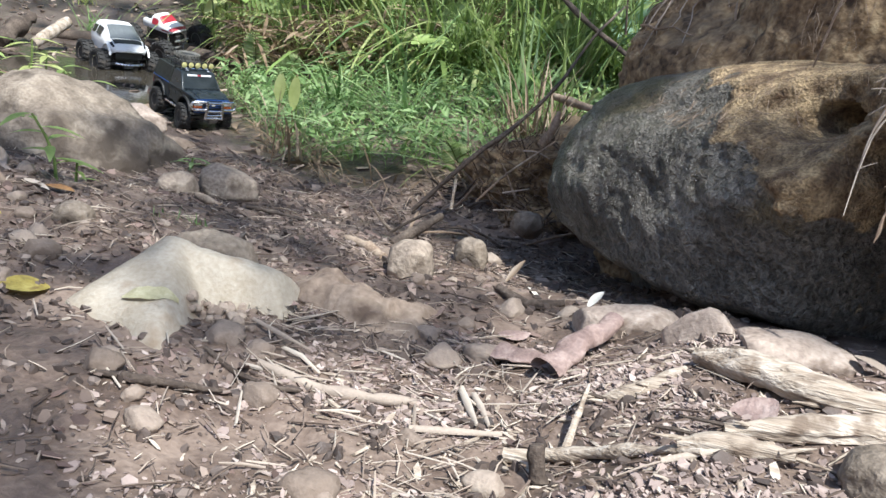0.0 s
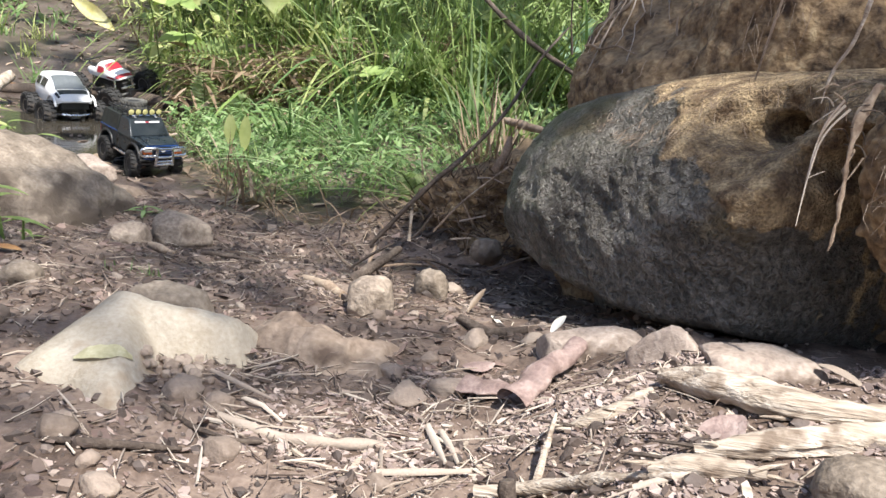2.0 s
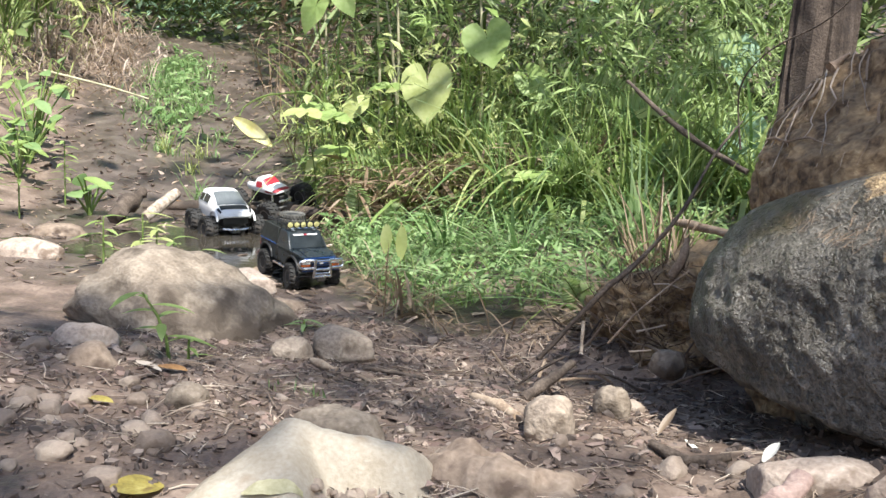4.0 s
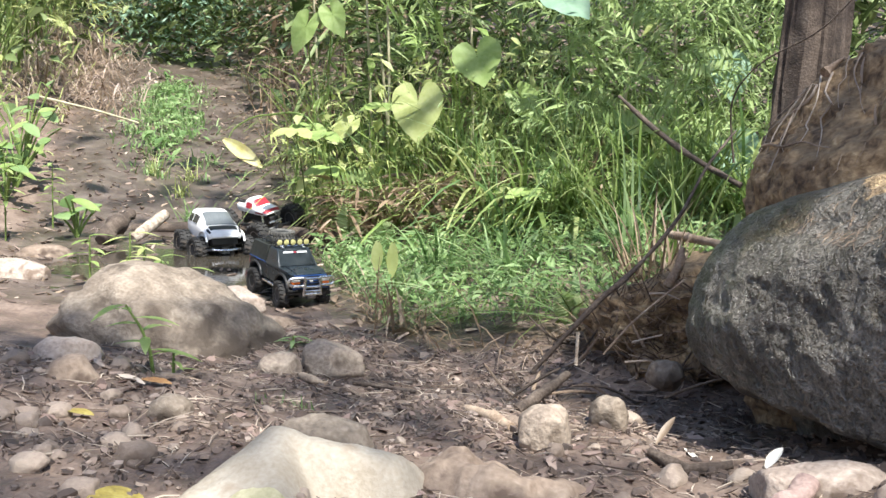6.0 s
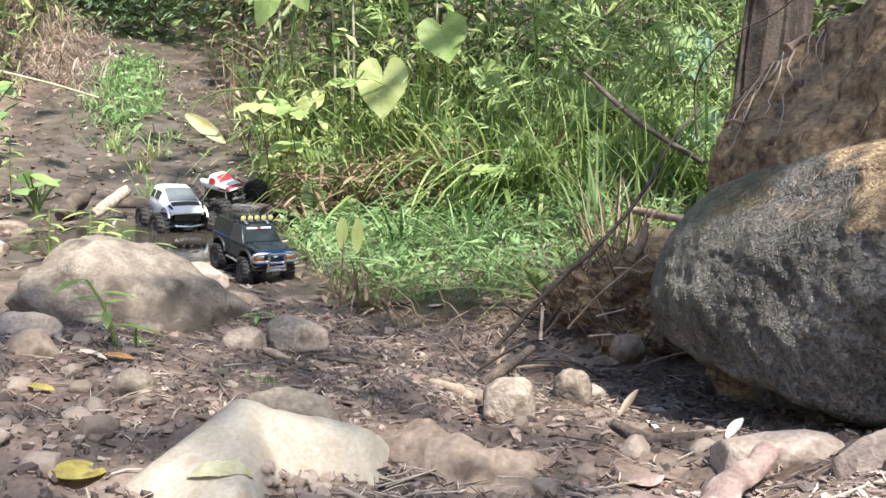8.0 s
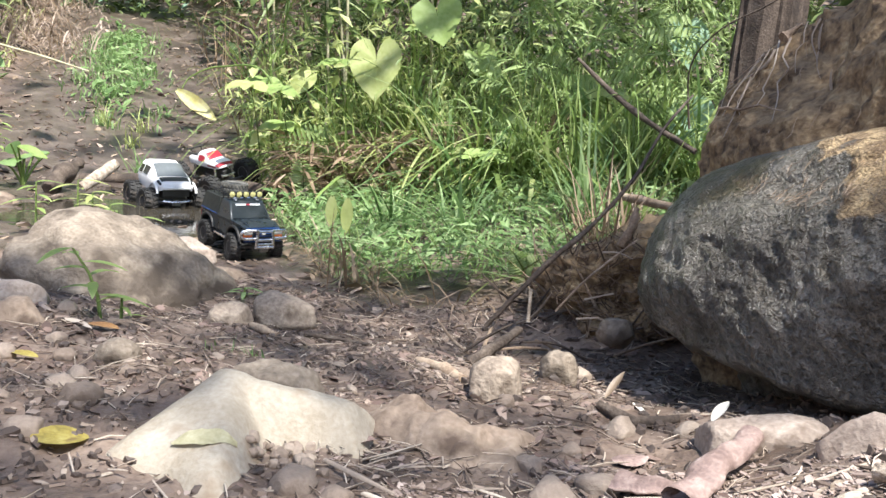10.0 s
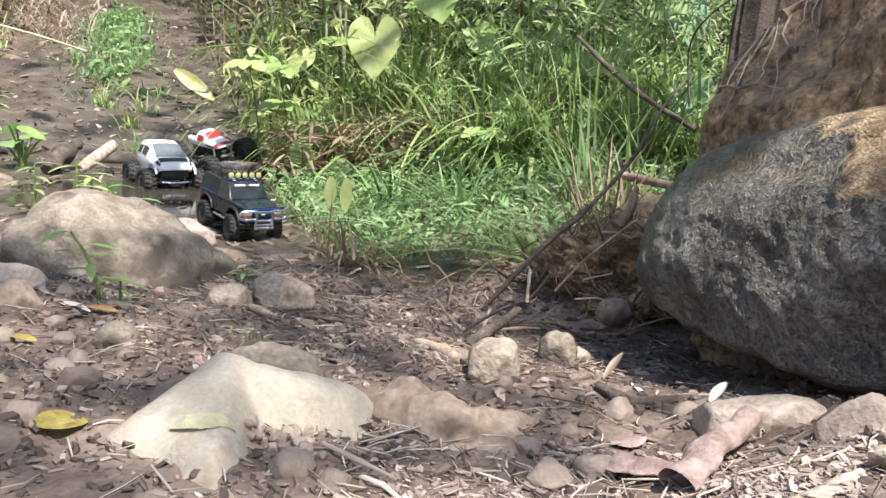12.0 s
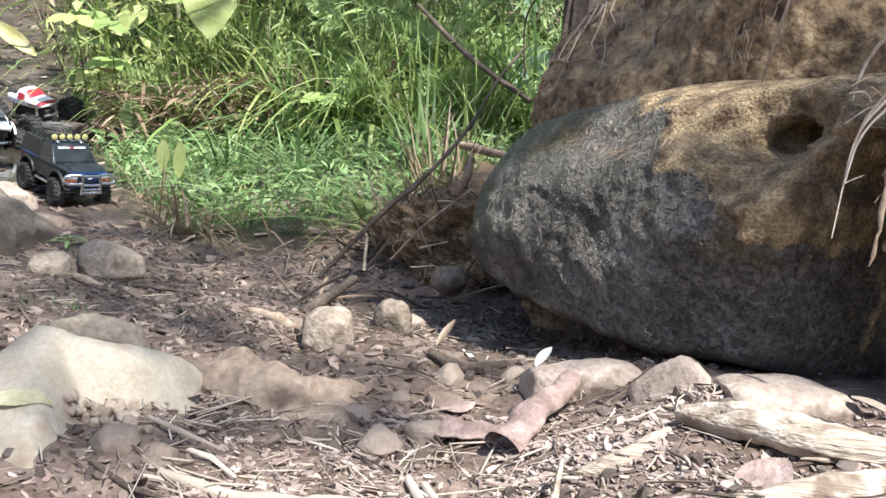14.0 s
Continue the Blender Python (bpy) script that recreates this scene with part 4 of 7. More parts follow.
def jeep(m):
    car = thing("model_jeep", "black model jeep with big knobbly tyres and silver bumper", "model truck", m)
    part("body", Geo().prism([(-0.12, 0.075), (-0.12, 0.135), (0.0, 0.138), (0.11, 0.132), (0.118, 0.125), (0.118, 0.085), (0.1, 0.075)], lambda x, z: 0.058 - 0.10 * max(0, x - 0.02) * 0.6), PAINT, car, soft=0.004)
    part("cab", Geo().prism([(-0.115, 0.132), (-0.11, 0.19), (-0.02, 0.194), (-0.005, 0.188), (0.02, 0.136)], lambda x, z: 0.056 - 0.012 * max(0, z - 0.14) / 0.05), PAINT, car, soft=0.004)
    part("windscreen", Geo().add([(0.0215, -0.047, 0.141), (0.0215, 0.047, 0.141), (0.0005, 0.041, 0.184), (0.0005, -0.041, 0.184)], [(0, 1, 2, 3)]), GLASS, car)
    part("sticker", Geo().add([(0.008, -0.03, 0.1745), (0.008, 0.03, 0.1745), (0.005, 0.03, 0.1815), (0.005, -0.03, 0.1815)], [(0, 1, 2, 3)]), CLEAR, car, "pale printed strip")
    part("sticker", Geo().lathe([(0.012, -0.0006), (0.024, -0.0006), (0.024, 0.0006), (0.012, 0.0006)], 24, pose(0.062, 0, 0.1383, 90, 0, 0) @ Matrix.Diagonal((0.75, 1, 1, 1))), CLEAR, car, "pale ring printed on the hood")
    for s in (-1, 1):
        part("side_window", Geo().add([(-0.10, s * 0.0565, 0.142), (0.01, s * 0.0565, 0.142), (-0.012, s * 0.0465, 0.184), (-0.10, s * 0.0465, 0.184)], [(0, 1, 2, 3) if s > 0 else (3, 2, 1, 0)]), GLASS, car)
        part("fender", Geo().prism([(0.045, 0.105), (0.055, 0.117), (0.115, 0.115), (0.122, 0.104), (0.115, 0.107), (0.058, 0.108)], 0.02, pose(0, s * 0.068, 0)), PLASTIC, car, soft=0.002)
        part("fender", Geo().prism([(-0.125, 0.1), (-0.112, 0.116), (-0.05, 0.116), (-0.04, 0.1), (-0.052, 0.107), (-0.11, 0.107)], 0.014, pose(0, s * 0.068, 0)), PLASTIC, car, soft=0.002)
        part("headlight", Geo().lathe([(0.001, 0.0), (0.0085, 0.0), (0.0085, 0.004), (0.002, 0.006)], 16, pose(0.118, s * 0.032, 0.118, 0, 0, -90)), CLEAR, car)
        part("shock", Geo().tube([(0.085, s * 0.035, 0.06), (0.075, s * 0.03, 0.11)], 0.006, 8), STEEL, car)
    for i in range(7):
        part("grille_slot", Geo().box((0.119, (i - 3) * 0.0062, 0.112), (0.003, 0.0032, 0.022)), PLASTIC, car)
    part("front_bumper", Geo().tube([(0.128, -0.05, 0.07), (0.132, 0.0, 0.07), (0.128, 0.05, 0.07)], 0.0045, 10), CHROME, car, "silver bar bumper")
    part("skid_bar", Geo().tube([(0.115, -0.03, 0.088), (0.128, 0.03, 0.082)], 0.0035, 8), CHROME, car)
    part("light_bar", Geo().box((-0.03, 0, 0.201), (0.024, 0.026, 0.012)), WHITE, car, "small white roof box", soft=0.002)
    part("roof_plate", Geo().box((-0.055, 0, 0.1955), (0.09, 0.075, 0.003)), PLASTIC, car)
    for x, st in ((0.085, 6), (-0.085, 0)):
        axle(car, x, 0.05, 0.08)
        for s in (-1, 1):
            wheel(car, (x, s * 0.086, 0.053), 0.053, 0.042, STEEL, 18, 0.52, st)
    part("chassis", Geo().box((0, 0, 0.07), (0.2, 0.045, 0.018)), PLASTIC, car, soft=0.003)
    return car


def white_crawler(m):
    car = thing("model_crawler", "white model car body on large black crawler tyres", "model car", m)
    shell = [(-0.137, 0.105, 0.125, 0.148, 0.060, 0.048), (-0.127, 0.096, 0.136, 0.178, 0.073, 0.055), (-0.095, 0.092, 0.142, 0.197, 0.079, 0.058), (-0.03, 0.09, 0.142, 0.204, 0.081, 0.058), (0.008, 0.09, 0.140, 0.199, 0.081, 0.056),
             (0.05, 0.09, 0.137, 0.176, 0.081, 0.059), (0.092, 0.092, 0.132, 0.151, 0.080, 0.066), (0.125, 0.096, 0.122, 0.138, 0.076, 0.064), (0.139, 0.102, 0.116, 0.127, 0.068, 0.058), (0.144, 0.106, 0.113, 0.119, 0.058, 0.05)]
    part("body", Geo().loft(shell, -0.137, 0.144, nu=44), WHITE, car, "white body splashed with mud", sharp=60)
    part("windscreen", Geo().loft(shell, 0.012, 0.090, -0.47, 0.47, 8, 14, 0.0012), SKY_SCREEN, car, "glossy windscreen, its grey painted as reflected sky")
    part("hood", Geo().loft(shell, 0.094, 0.124, -0.42, 0.42, 5, 12, 0.0012), MATTE, car, "black hood panel")
    part("front_lip", Geo().tube([(0.128, -0.068, 0.112), (0.147, -0.045, 0.112), (0.150, 0, 0.113), (0.147, 0.045, 0.112), (0.128, 0.068, 0.112)], 0.006, 8), WHITE, car, "white front lip")
    part("grille", Geo().box((0.128, 0, 0.092), (0.02, 0.11, 0.03)), PLASTIC, car, soft=0.003)
    for s in (-1, 1):
        for x0, x1 in ((-0.102, -0.052), (-0.042, 0.012)):
            part("side_window", Geo().loft(shell, x0, x1, *sorted((s * 0.60, s * 0.77)), 5, 4, 0.0012), GLASS, car)
        part("headlight", Geo().loft(shell, 0.108, 0.136, *sorted((s * 0.48, s * 0.68)), 4, 4, 0.0014), PLASTIC, car)
        part("wheel_arch", Geo().tube([(0.095 + 0.052 * math.cos(t), s * 0.080, 0.083 + 0.045 * math.sin(t)) for t in np.linspace(0.2, math.pi - 0.2, 9)], 0.005, 6), WHITE, car)
        part("link", rod((0.03, s * 0.03, 0.07), (0.09, s * 0.05, 0.052), 0.004), STEEL, car)
        part("shock", Geo().tube([(0.085, s * 0.06, 0.055), (0.07, s * 0.05, 0.10)], 0.007, 8), STEEL, car)
    part("front_bumper", Geo().tube([(0.143, -0.055, 0.060), (0.150, -0.02, 0.057), (0.150, 0.02, 0.057), (0.143, 0.055, 0.060)], 0.0045, 8), CHROME, car, "silver bar bumper")
    part("chassis", Geo().box((0.01, 0, 0.078), (0.22, 0.09, 0.03)), PLASTIC, car, soft=0.003)
    for x, st in ((0.095, 5), (-0.09, 0)):
        axle(car, x, 0.05, 0.09)
        for s in (-1, 1):
            wheel(car, (x, s * 0.103, 0.053), 0.054, 0.05, CHROME, 18, 0.46, st)
    return car


def monster(m):
    car = thing("model_monster_truck", "small white and red model truck with oversized tyres", "model truck", m)
    shell = [(-0.112, 0.138, 0.152, 0.166, 0.046, 0.042), (-0.100, 0.134, 0.153, 0.172, 0.052, 0.047), (-0.052, 0.132, 0.153, 0.174, 0.054, 0.047), (-0.042, 0.132, 0.153, 0.198, 0.054, 0.039), (-0.02, 0.131, 0.153, 0.203, 0.054, 0.038), (0.002, 0.131, 0.153, 0.199, 0.054, 0.039),
             (0.038, 0.131, 0.152, 0.170, 0.054, 0.045), (0.080, 0.132, 0.149, 0.162, 0.052, 0.045), (0.098, 0.135, 0.146, 0.152, 0.046, 0.040), (0.103, 0.138, 0.143, 0.146, 0.040, 0.036)]
    part("body", Geo().loft(shell, -0.112, 0.103, nu=44), WHITE, car, "white moulded body", sharp=60)
    part("windscreen", Geo().loft(shell, 0.004, 0.037, -0.46, 0.46, 6, 12, 0.001), RED, car, "red-tinted windscreen")
    part("nose", Geo().loft(shell, 0.086, 0.101, -0.8, 0.8, 4, 14, 0.001), RED, car, "red nose")
    part("bed", Geo().box((-0.078, 0, 0.1735), (0.04, 0.075, 0.003)), PLASTIC, car, "black open bed")
    for s in (-1, 1):
        part("side_window", Geo().loft(shell, -0.036, 0.008, *sorted((s * 0.6, s * 0.78)), 5, 4, 0.001), RED, car, "red-tinted side window")
        part("side_stripe", Geo().loft(shell, 0.03, 0.085, *sorted((s * 0.84, s * 0.93)), 5, 3, 0.001), RED, car, "red flash")
        for x in (0.08, -0.08):
            part("shock", Geo().tube([(x, s * 0.05, 0.07), (x * 0.85, s * 0.04, 0.13)], 0.006, 8), CHROME, car)
        part("wing_stay", rod((-0.095, s * 0.03, 0.17), (-0.115, s * 0.03, 0.194), 0.002), PLASTIC, car)
    part("front_bumper", Geo().tube([(0.115, -0.04, 0.1), (0.122, 0, 0.1), (0.115, 0.04, 0.1)], 0.006, 8), CHROME, car)
    part("wing", Geo().box((-0.115, 0, 0.196), (0.03, 0.09, 0.004), Matrix.Rotation(-0.2, 4, "Y")), PLASTIC, car)
    part("chassis", Geo().box((0, 0, 0.105), (0.22, 0.05, 0.035)), PLASTIC, car, soft=0.004)
    for x, tw in ((0.115, 10), (-0.115, -6)):
        t = math.tan(radians(tw))
        axle(car, x, 0.068, 0.09)
        for s in (-1, 1):
            wheel(car, (x, s * 0.115, 0.068 + s * 0.1 * t), 0.068, 0.062, STEEL, 18, 0.5)
    return car


pickup(pose(-0.985, 3.37, gz(-0.9, 3.33) - 0.004, 0, 3, -40) @ Matrix.Scale(0.765, 4))
jeep(pose(-1.17, 3.70, -0.16, 0, 0, -52) @ Matrix.Scale(0.92, 4))
white_crawler(pose(-1.745, 4.20, -0.165, 0, 2, -41) @ Matrix.Scale(1.06, 4))
monster(pose(-1.77, 4.72, -0.128, 12, 4, -22))


# ---- wood, roots and litter ----
def rough_branch(pts, radii, n=9, knots=0.15, seed=0, fine=6, flutes=0.0):
    """A branch along a smooth line, with knots and an uneven outline."""
    pts, out, rr = [Vector(p) for p in pts], [], []
    for i in range(len(pts) - 1):
        p0, p1, p2, p3 = pts[max(i - 1, 0)], pts[i], pts[i + 1], pts[min(i + 2, len(pts) - 1)]
        for j in range(fine):
            t = j / fine
            out.append(0.5 * (2 * p1 + (p2 - p0) * t + (2 * p0 - 5 * p1 + 4 * p2 - p3) * t * t + (3 * p1 - p0 - 3 * p2 + p3) * t ** 3))
            rr.append((radii[i] * (1 - t) + radii[i + 1] * t) * (1 + knots * noise.noise(Vector((seed * 7.7, i * 2.1 + t * 2.1, 0))) * 1.6))
    out.append(pts[-1])
    rr.append(radii[-1])
    g = Geo().tube(out, rr, n)
    for k, p in enumerate(g.v):
        q = Vector(p)
        if flutes and k < len(out) * n:      # long ridges of split fibre
            mid = out[k // n]
            q += (q - mid) * flutes * (noise.noise(Vector((k % n * 1.3 + seed * 5, k // n * 0.04, 0))) + 0.6 * noise.noise(Vector((k % n * 3.1, k // n * 0.09, seed))))
        g.v[k] = tuple(q + Vector((noise.noise(q * 60), noise.noise(q * 60 + Vector((9, 0, 0))), noise.noise(q * 60 + Vector((0, 9, 0))))) * max(radii) * knots)
    return g


def branch(name, label, category, pts, radii, mat, group="", **kw):
    o = Vector(pts[0])
    return thing(name, label, category, Matrix.Translation(o), rough_branch([Vector(p) - o for p in pts], radii, **kw), mat, group=group, sharp=60)


def on_ground(pts, lift=0.006):
    return [(x, y, gz(x, y) + lift) for x, y in pts]


log = branch("driftwood", "thick bleached split driftwood log on wood chips", "driftwood", [(0.64, 1.46, 0.122), (0.70, 1.43, 0.134), (0.79, 1.395, 0.135), (0.90, 1.40, 0.132), (1.05, 1.42, 0.128)], [0.010, 0.021, 0.019, 0.018, 0.016], DRIFT, knots=0.16, seed=1, n=30, flutes=0.2, fine=9)
WOOD = [log, branch("driftwood", "bleached driftwood piece with a pointed end", "driftwood", [(0.525, 1.415, 0.048), (0.58, 1.425, 0.072), (0.635, 1.45, 0.098)], [0.004, 0.013, 0.012], DRIFT, knots=0.2, seed=2, n=22, flutes=0.22, fine=9),
        branch("driftwood", "long pale driftwood log with a frayed end", "driftwood", [(0.665, 1.275, 0.112), (0.76, 1.30, 0.126), (0.86, 1.335, 0.132), (1.02, 1.40, 0.14)], [0.006, 0.016, 0.019, 0.017], DRIFT, knots=0.16, seed=3, n=30, flutes=0.2, fine=9),
        branch("driftwood", "short pale piece of driftwood", "driftwood", [(0.615, 1.24, 0.10), (0.67, 1.24, 0.112), (0.735, 1.23, 0.12)], [0.008, 0.012, 0.006], DRIFT, knots=0.2, seed=4, n=22, flutes=0.22, fine=9)]
rnd = random.Random(14)
for k, w in enumerate(WOOD):   # frayed splinters and flakes of bark on the broken wood
    mid = [Vector(q.co) for q in w.data.vertices]
    for j in range(9):
        o, way = rnd.choice(mid), Vector((1, rnd.uniform(-0.2, 0.4), rnd.uniform(-0.15, 0.25))) * rnd.choice((-1, -1, 1))
        l = rnd.uniform(0.015, 0.05)
        part("splinter", rough_branch([o, o + way * l * 0.5 + Vector((0, -0.003, 0.002)), o + way * l], [0.003, 0.0026, 0.0008], 6, 0.3, k * 20 + j, 3), DRIFT if j % 3 else BARK, w, "" if j % 3 else "dark flake of bark")
branch("driftwood", "flat pale stick with a broken end", "driftwood", on_ground([(0.43, 1.30), (0.50, 1.30), (0.57, 1.265), (0.64, 1.225)], 0.012), [0.009, 0.010, 0.008, 0.004], DRIFT, knots=0.3, seed=5, n=10)
branch("stick", "grey standing splinter of wood", "stick", [(0.500, 1.32, 0.02), (0.507, 1.36, 0.05), (0.513, 1.40, 0.075)], [0.005, 0.0045, 0.002], DRIFT, knots=0.2, seed=6, n=6)
branch("stick", "short dark broken stump of a twig", "stick", [(0.478, 1.25, 0.005), (0.466, 1.262, 0.045)], [0.011, 0.008], BARK, knots=0.3, seed=7, n=8)
branch("stick", "dry brown stick with a straw sheath", "stick", on_ground([(-0.075, 1.222), (0.0, 1.245), (0.07, 1.282)]), [0.003, 0.0065, 0.003], BARK, knots=0.3, seed=8)
branch("stick", "long peeled pinkish stick", "stick", on_ground([(0.083, 1.372), (0.16, 1.362), (0.23, 1.368), (0.30, 1.385)]), [0.006, 0.008, 0.0085, 0.006], STRAW, knots=0.25, seed=9)
branch("stick", "thick brown broken branch at the bank", "stick", [(0.067, 2.15, -0.035), (0.096, 2.22, -0.021), (0.135, 2.32, 0.0)], [0.009, 0.012, 0.010], BARK, knots=0.25, seed=10, n=10)
branch("stick", "dark stick lying at the boulder's foot", "stick", on_ground([(0.33, 1.90), (0.39, 1.875), (0.455, 1.885)], 0.01), [0.007, 0.011, 0.006], BARK, knots=0.3, seed=11)
branch("stick", "thin curved dark twig on bare mud", "stick", on_ground([(0.005, 1.37), (0.06, 1.345), (0.12, 1.318), (0.16, 1.325)]), [0.003, 0.004, 0.0035, 0.002], BARK, seed=12, n=6)
branch("stick", "pale broken stick on the litter", "stick", on_ground([(-0.03, 2.14), (0.03, 2.08), (0.085, 2.02)]), [0.008, 0.012, 0.009], ROOT, knots=0.3, seed=13)
branch("stick", "grey weathered stick by the pointed stone", "stick", on_ground([(-0.46, 2.33), (-0.42, 2.29), (-0.375, 2.28)], 0.01), [0.006, 0.01, 0.006], ROOT, knots=0.3, seed=14)
branch("stick", "thin stick beyond the pointed stone", "stick", on_ground([(-0.36, 2.40), (-0.28, 2.38), (-0.18, 2.30)], 0.008), [0.006, 0.006, 0.003], BARK, knots=0.3, seed=15)
branch("log", "pale fallen log at the puddle's edge", "log", [(-2.09, 4.10, -0.10), (-2.07, 4.20, -0.05), (-2.05, 4.30, 0.0)], [0.022, 0.028, 0.024], DRIFT, knots=0.12, seed=16, n=12)
branch("log", "dark wet log lying across the trail", "log", [(-2.4, 4.55, -0.12), (-1.9, 4.72, -0.10), (-1.35, 4.62, -0.09), (-1.05, 4.5, -0.09)], [0.025, 0.03, 0.03, 0.02], BARK, knots=0.2, seed=17, n=10)
branch("log", "grey broken branch at the boulder's tip", "log", [(0.27, 3.25, 0.20), (0.36, 3.12, 0.205), (0.46, 2.95, 0.21)], [0.010, 0.013, 0.014], ROOT, knots=0.2, seed=18, n=10)
branch("branch", "long dark leaning branch beside the boulder", "branch", [(0.043, 2.44, -0.033), (0.157, 2.5, 0.111), (0.238, 2.56, 0.195), (0.318, 2.66, 0.306), (0.369, 2.85, 0.418), (0.43, 3.05, 0.505)], [0.0065, 0.0062, 0.0055, 0.0045, 0.0038, 0.0025], BARK, knots=0.2, seed=19)
branch("branch", "broken dark branch among the grass", "branch", [(0.02, 4.03, 0.61), (0.16, 3.92, 0.50), (0.30, 3.82, 0.41), (0.47, 3.72, 0.325)], [0.007, 0.010, 0.011, 0.010], BARK, knots=0.25, seed=20)
branch("branch", "curving thin bare branch by the tree", "branch", [(0.44, 3.7, 0.40), (0.42, 3.68, 0.60), (0.50, 3.6, 0.72), (0.66, 3.5, 0.82), (0.8, 3.4, 1.0)], [0.0035, 0.003, 0.0028, 0.0025, 0.002], BARK, knots=0.2, seed=21)
branch("twig", "pinkish bent twig in front of the bank", "twig", [(0.194, 2.42, 0.026), (0.255, 2.44, 0.104), (0.346, 2.5, 0.188)], [0.0026, 0.0028, 0.002], ROOT, seed=22, n=6)
branch("twig", "short bleached upright twig", "twig", [(0.134, 2.45, -0.013), (0.131, 2.47, 0.057)], [0.0045, 0.004], DRIFT, seed=23, n=6)
branch("root", "peeling pale root sticking out of the scarp", "root", [(0.307, 2.6, 0.156), (0.326, 2.6, 0.197), (0.333, 2.62, 0.24)], [0.008, 0.011, 0.007], ROOT, seed=25, n=12, knots=0.3, flutes=0.3)
for k, pts in enumerate(([(0.252, 2.42, 0.059), (0.31, 2.44, 0.076)], [(0.274, 2.5, 0.151), (0.307, 2.5, 0.154), (0.34, 2.5, 0.144)], [(0.245, 2.35, 0.032), (0.29, 2.36, 0.038)])):
    branch("twig", "thin bleached twig sticking out of the scarp", "twig", pts, [0.0022, 0.002, 0.0012][:len(pts)], STRAW, group="dry twigs by the boulder", seed=26 + k, n=6)
rnd = random.Random(4)
for k in range(34):   # debris between the grass and the dark boulder
    x, y = rnd.uniform(0.0, 0.42), rnd.uniform(2.35, 3.0)
    t, l = rnd.uniform(0, 360), rnd.uniform(0.05, 0.16)
    z = gz(x, y)
    branch("twig", "thin dry twig in the debris by the boulder", "twig", [(x, y, z + 0.005), (x + l * 0.5 * math.cos(t), y + l * 0.5 * math.sin(t), z + rnd.uniform(0.0, 0.05)), (x + l * math.cos(t), y + l * math.sin(t), z + rnd.uniform(0.0, 0.12))],
           [0.003, 0.004, 0.002], rnd.choice([ROOT, BARK, BARK, ROOT]), group="dry twigs by the boulder", seed=30 + k, n=6, fine=4)

def curled(name, label, at, length, width, turn, mat, curl=0.5, droop=0.1, tip=0.0, cat="leaf", group=""):
    g = Geo().leaf((0, 0, 0), (1, 0, 0), (0, 0, 1), length, width, curl, droop, "oval", 8)
    return thing(name, label, cat, pose(at[0], at[1], at[2], 0, tip, turn), g, mat, group=group, sharp=180)



# roots over the bank
from mathutils.bvhtree import BVHTree
skin = [(BVHTree.FromPolygons([tuple(o.matrix_world @ q.co) for q in o.data.vertices], [tuple(f.vertices) for f in o.data.polygons]), o) for o in (boulder, bank, *earth)]


def meet(p, way, lift=0.004):
    """Where a line from p first meets the boulder or the bank, a little proud of it."""
    best = None
    for tree_of, _ in skin:
        at, nrm, _, d = tree_of.ray_cast(Vector(p), Vector(way).normalized())
        if at and (best is None or d < best[1]):
            best = (at + nrm * lift, d)
    return best[0] if best else None


def cling(pairs, lift=0.005, seed=0, swing=0.006):
    """A line over the bank from (x, z) pairs, found from the front."""
    r, out = random.Random(seed), []
    for i in range(len(pairs) - 1):
        for k in range(3):
            t = k / 3
            x, z = (pairs[i][m] * (1 - t) + pairs[i + 1][m] * t + r.uniform(-swing, swing) for m in (0, 1))
            out.append((x, z))
    out.append(pairs[-1])
    pts = [meet((x, 0.9, z), (0, 1, 0), lift) for x, z in out]
    return [tuple(p) for p in pts if p is not None and p.y < 3.0]


def root_on_bank(label, pairs, r, seed, lift=0.005, swing=0.006, group="roots on the bank"):
    pts = cling(pairs, lift, seed, swing)
    if len(pts) > 2:
        branch("root", label, "root", pts, [r * (0.75 if "thin" in label else 1.0) * (1.2 - 0.8 * i / (len(pts) - 1)) for i in range(len(pts))], STRAW if "thin" in label else ROOT, group=group, seed=seed, n=6, fine=2, knots=0.25)


root_on_bank("thick weathered root along the edge of the bank", [(0.60, 0.63), (0.65, 0.68), (0.72, 0.75), (0.82, 0.84), (0.95, 0.93)], 0.011, 70, 0.012, 0.002)
for k, (x0, z0, x1, z1, x2, z2, r) in enumerate([(0.585, 0.62, 0.53, 0.55, 0.48, 0.43, 0.0026), (0.60, 0.64, 0.55, 0.55, 0.50, 0.42, 0.0034), (0.60, 0.63, 0.565, 0.53, 0.545, 0.48, 0.002), (0.605, 0.64, 0.54, 0.56, 0.525, 0.47, 0.002),
                                                 (0.61, 0.63, 0.595, 0.54, 0.57, 0.44, 0.0026), (0.585, 0.61, 0.52, 0.56, 0.495, 0.50, 0.0018), (0.57, 0.59, 0.50, 0.50, 0.465, 0.42, 0.0018), (0.66, 0.70, 0.65, 0.62, 0.66, 0.55, 0.002), (0.64, 0.69, 0.63, 0.62, 0.62, 0.56, 0.0018)]):
    root_on_bank("thin dry root hanging down the bank", [(x0, z0), (x1, z1), (x2, z2)], r, 80 + k, 0.006, 0.007, "hanging roots")
rnd = random.Random(8)
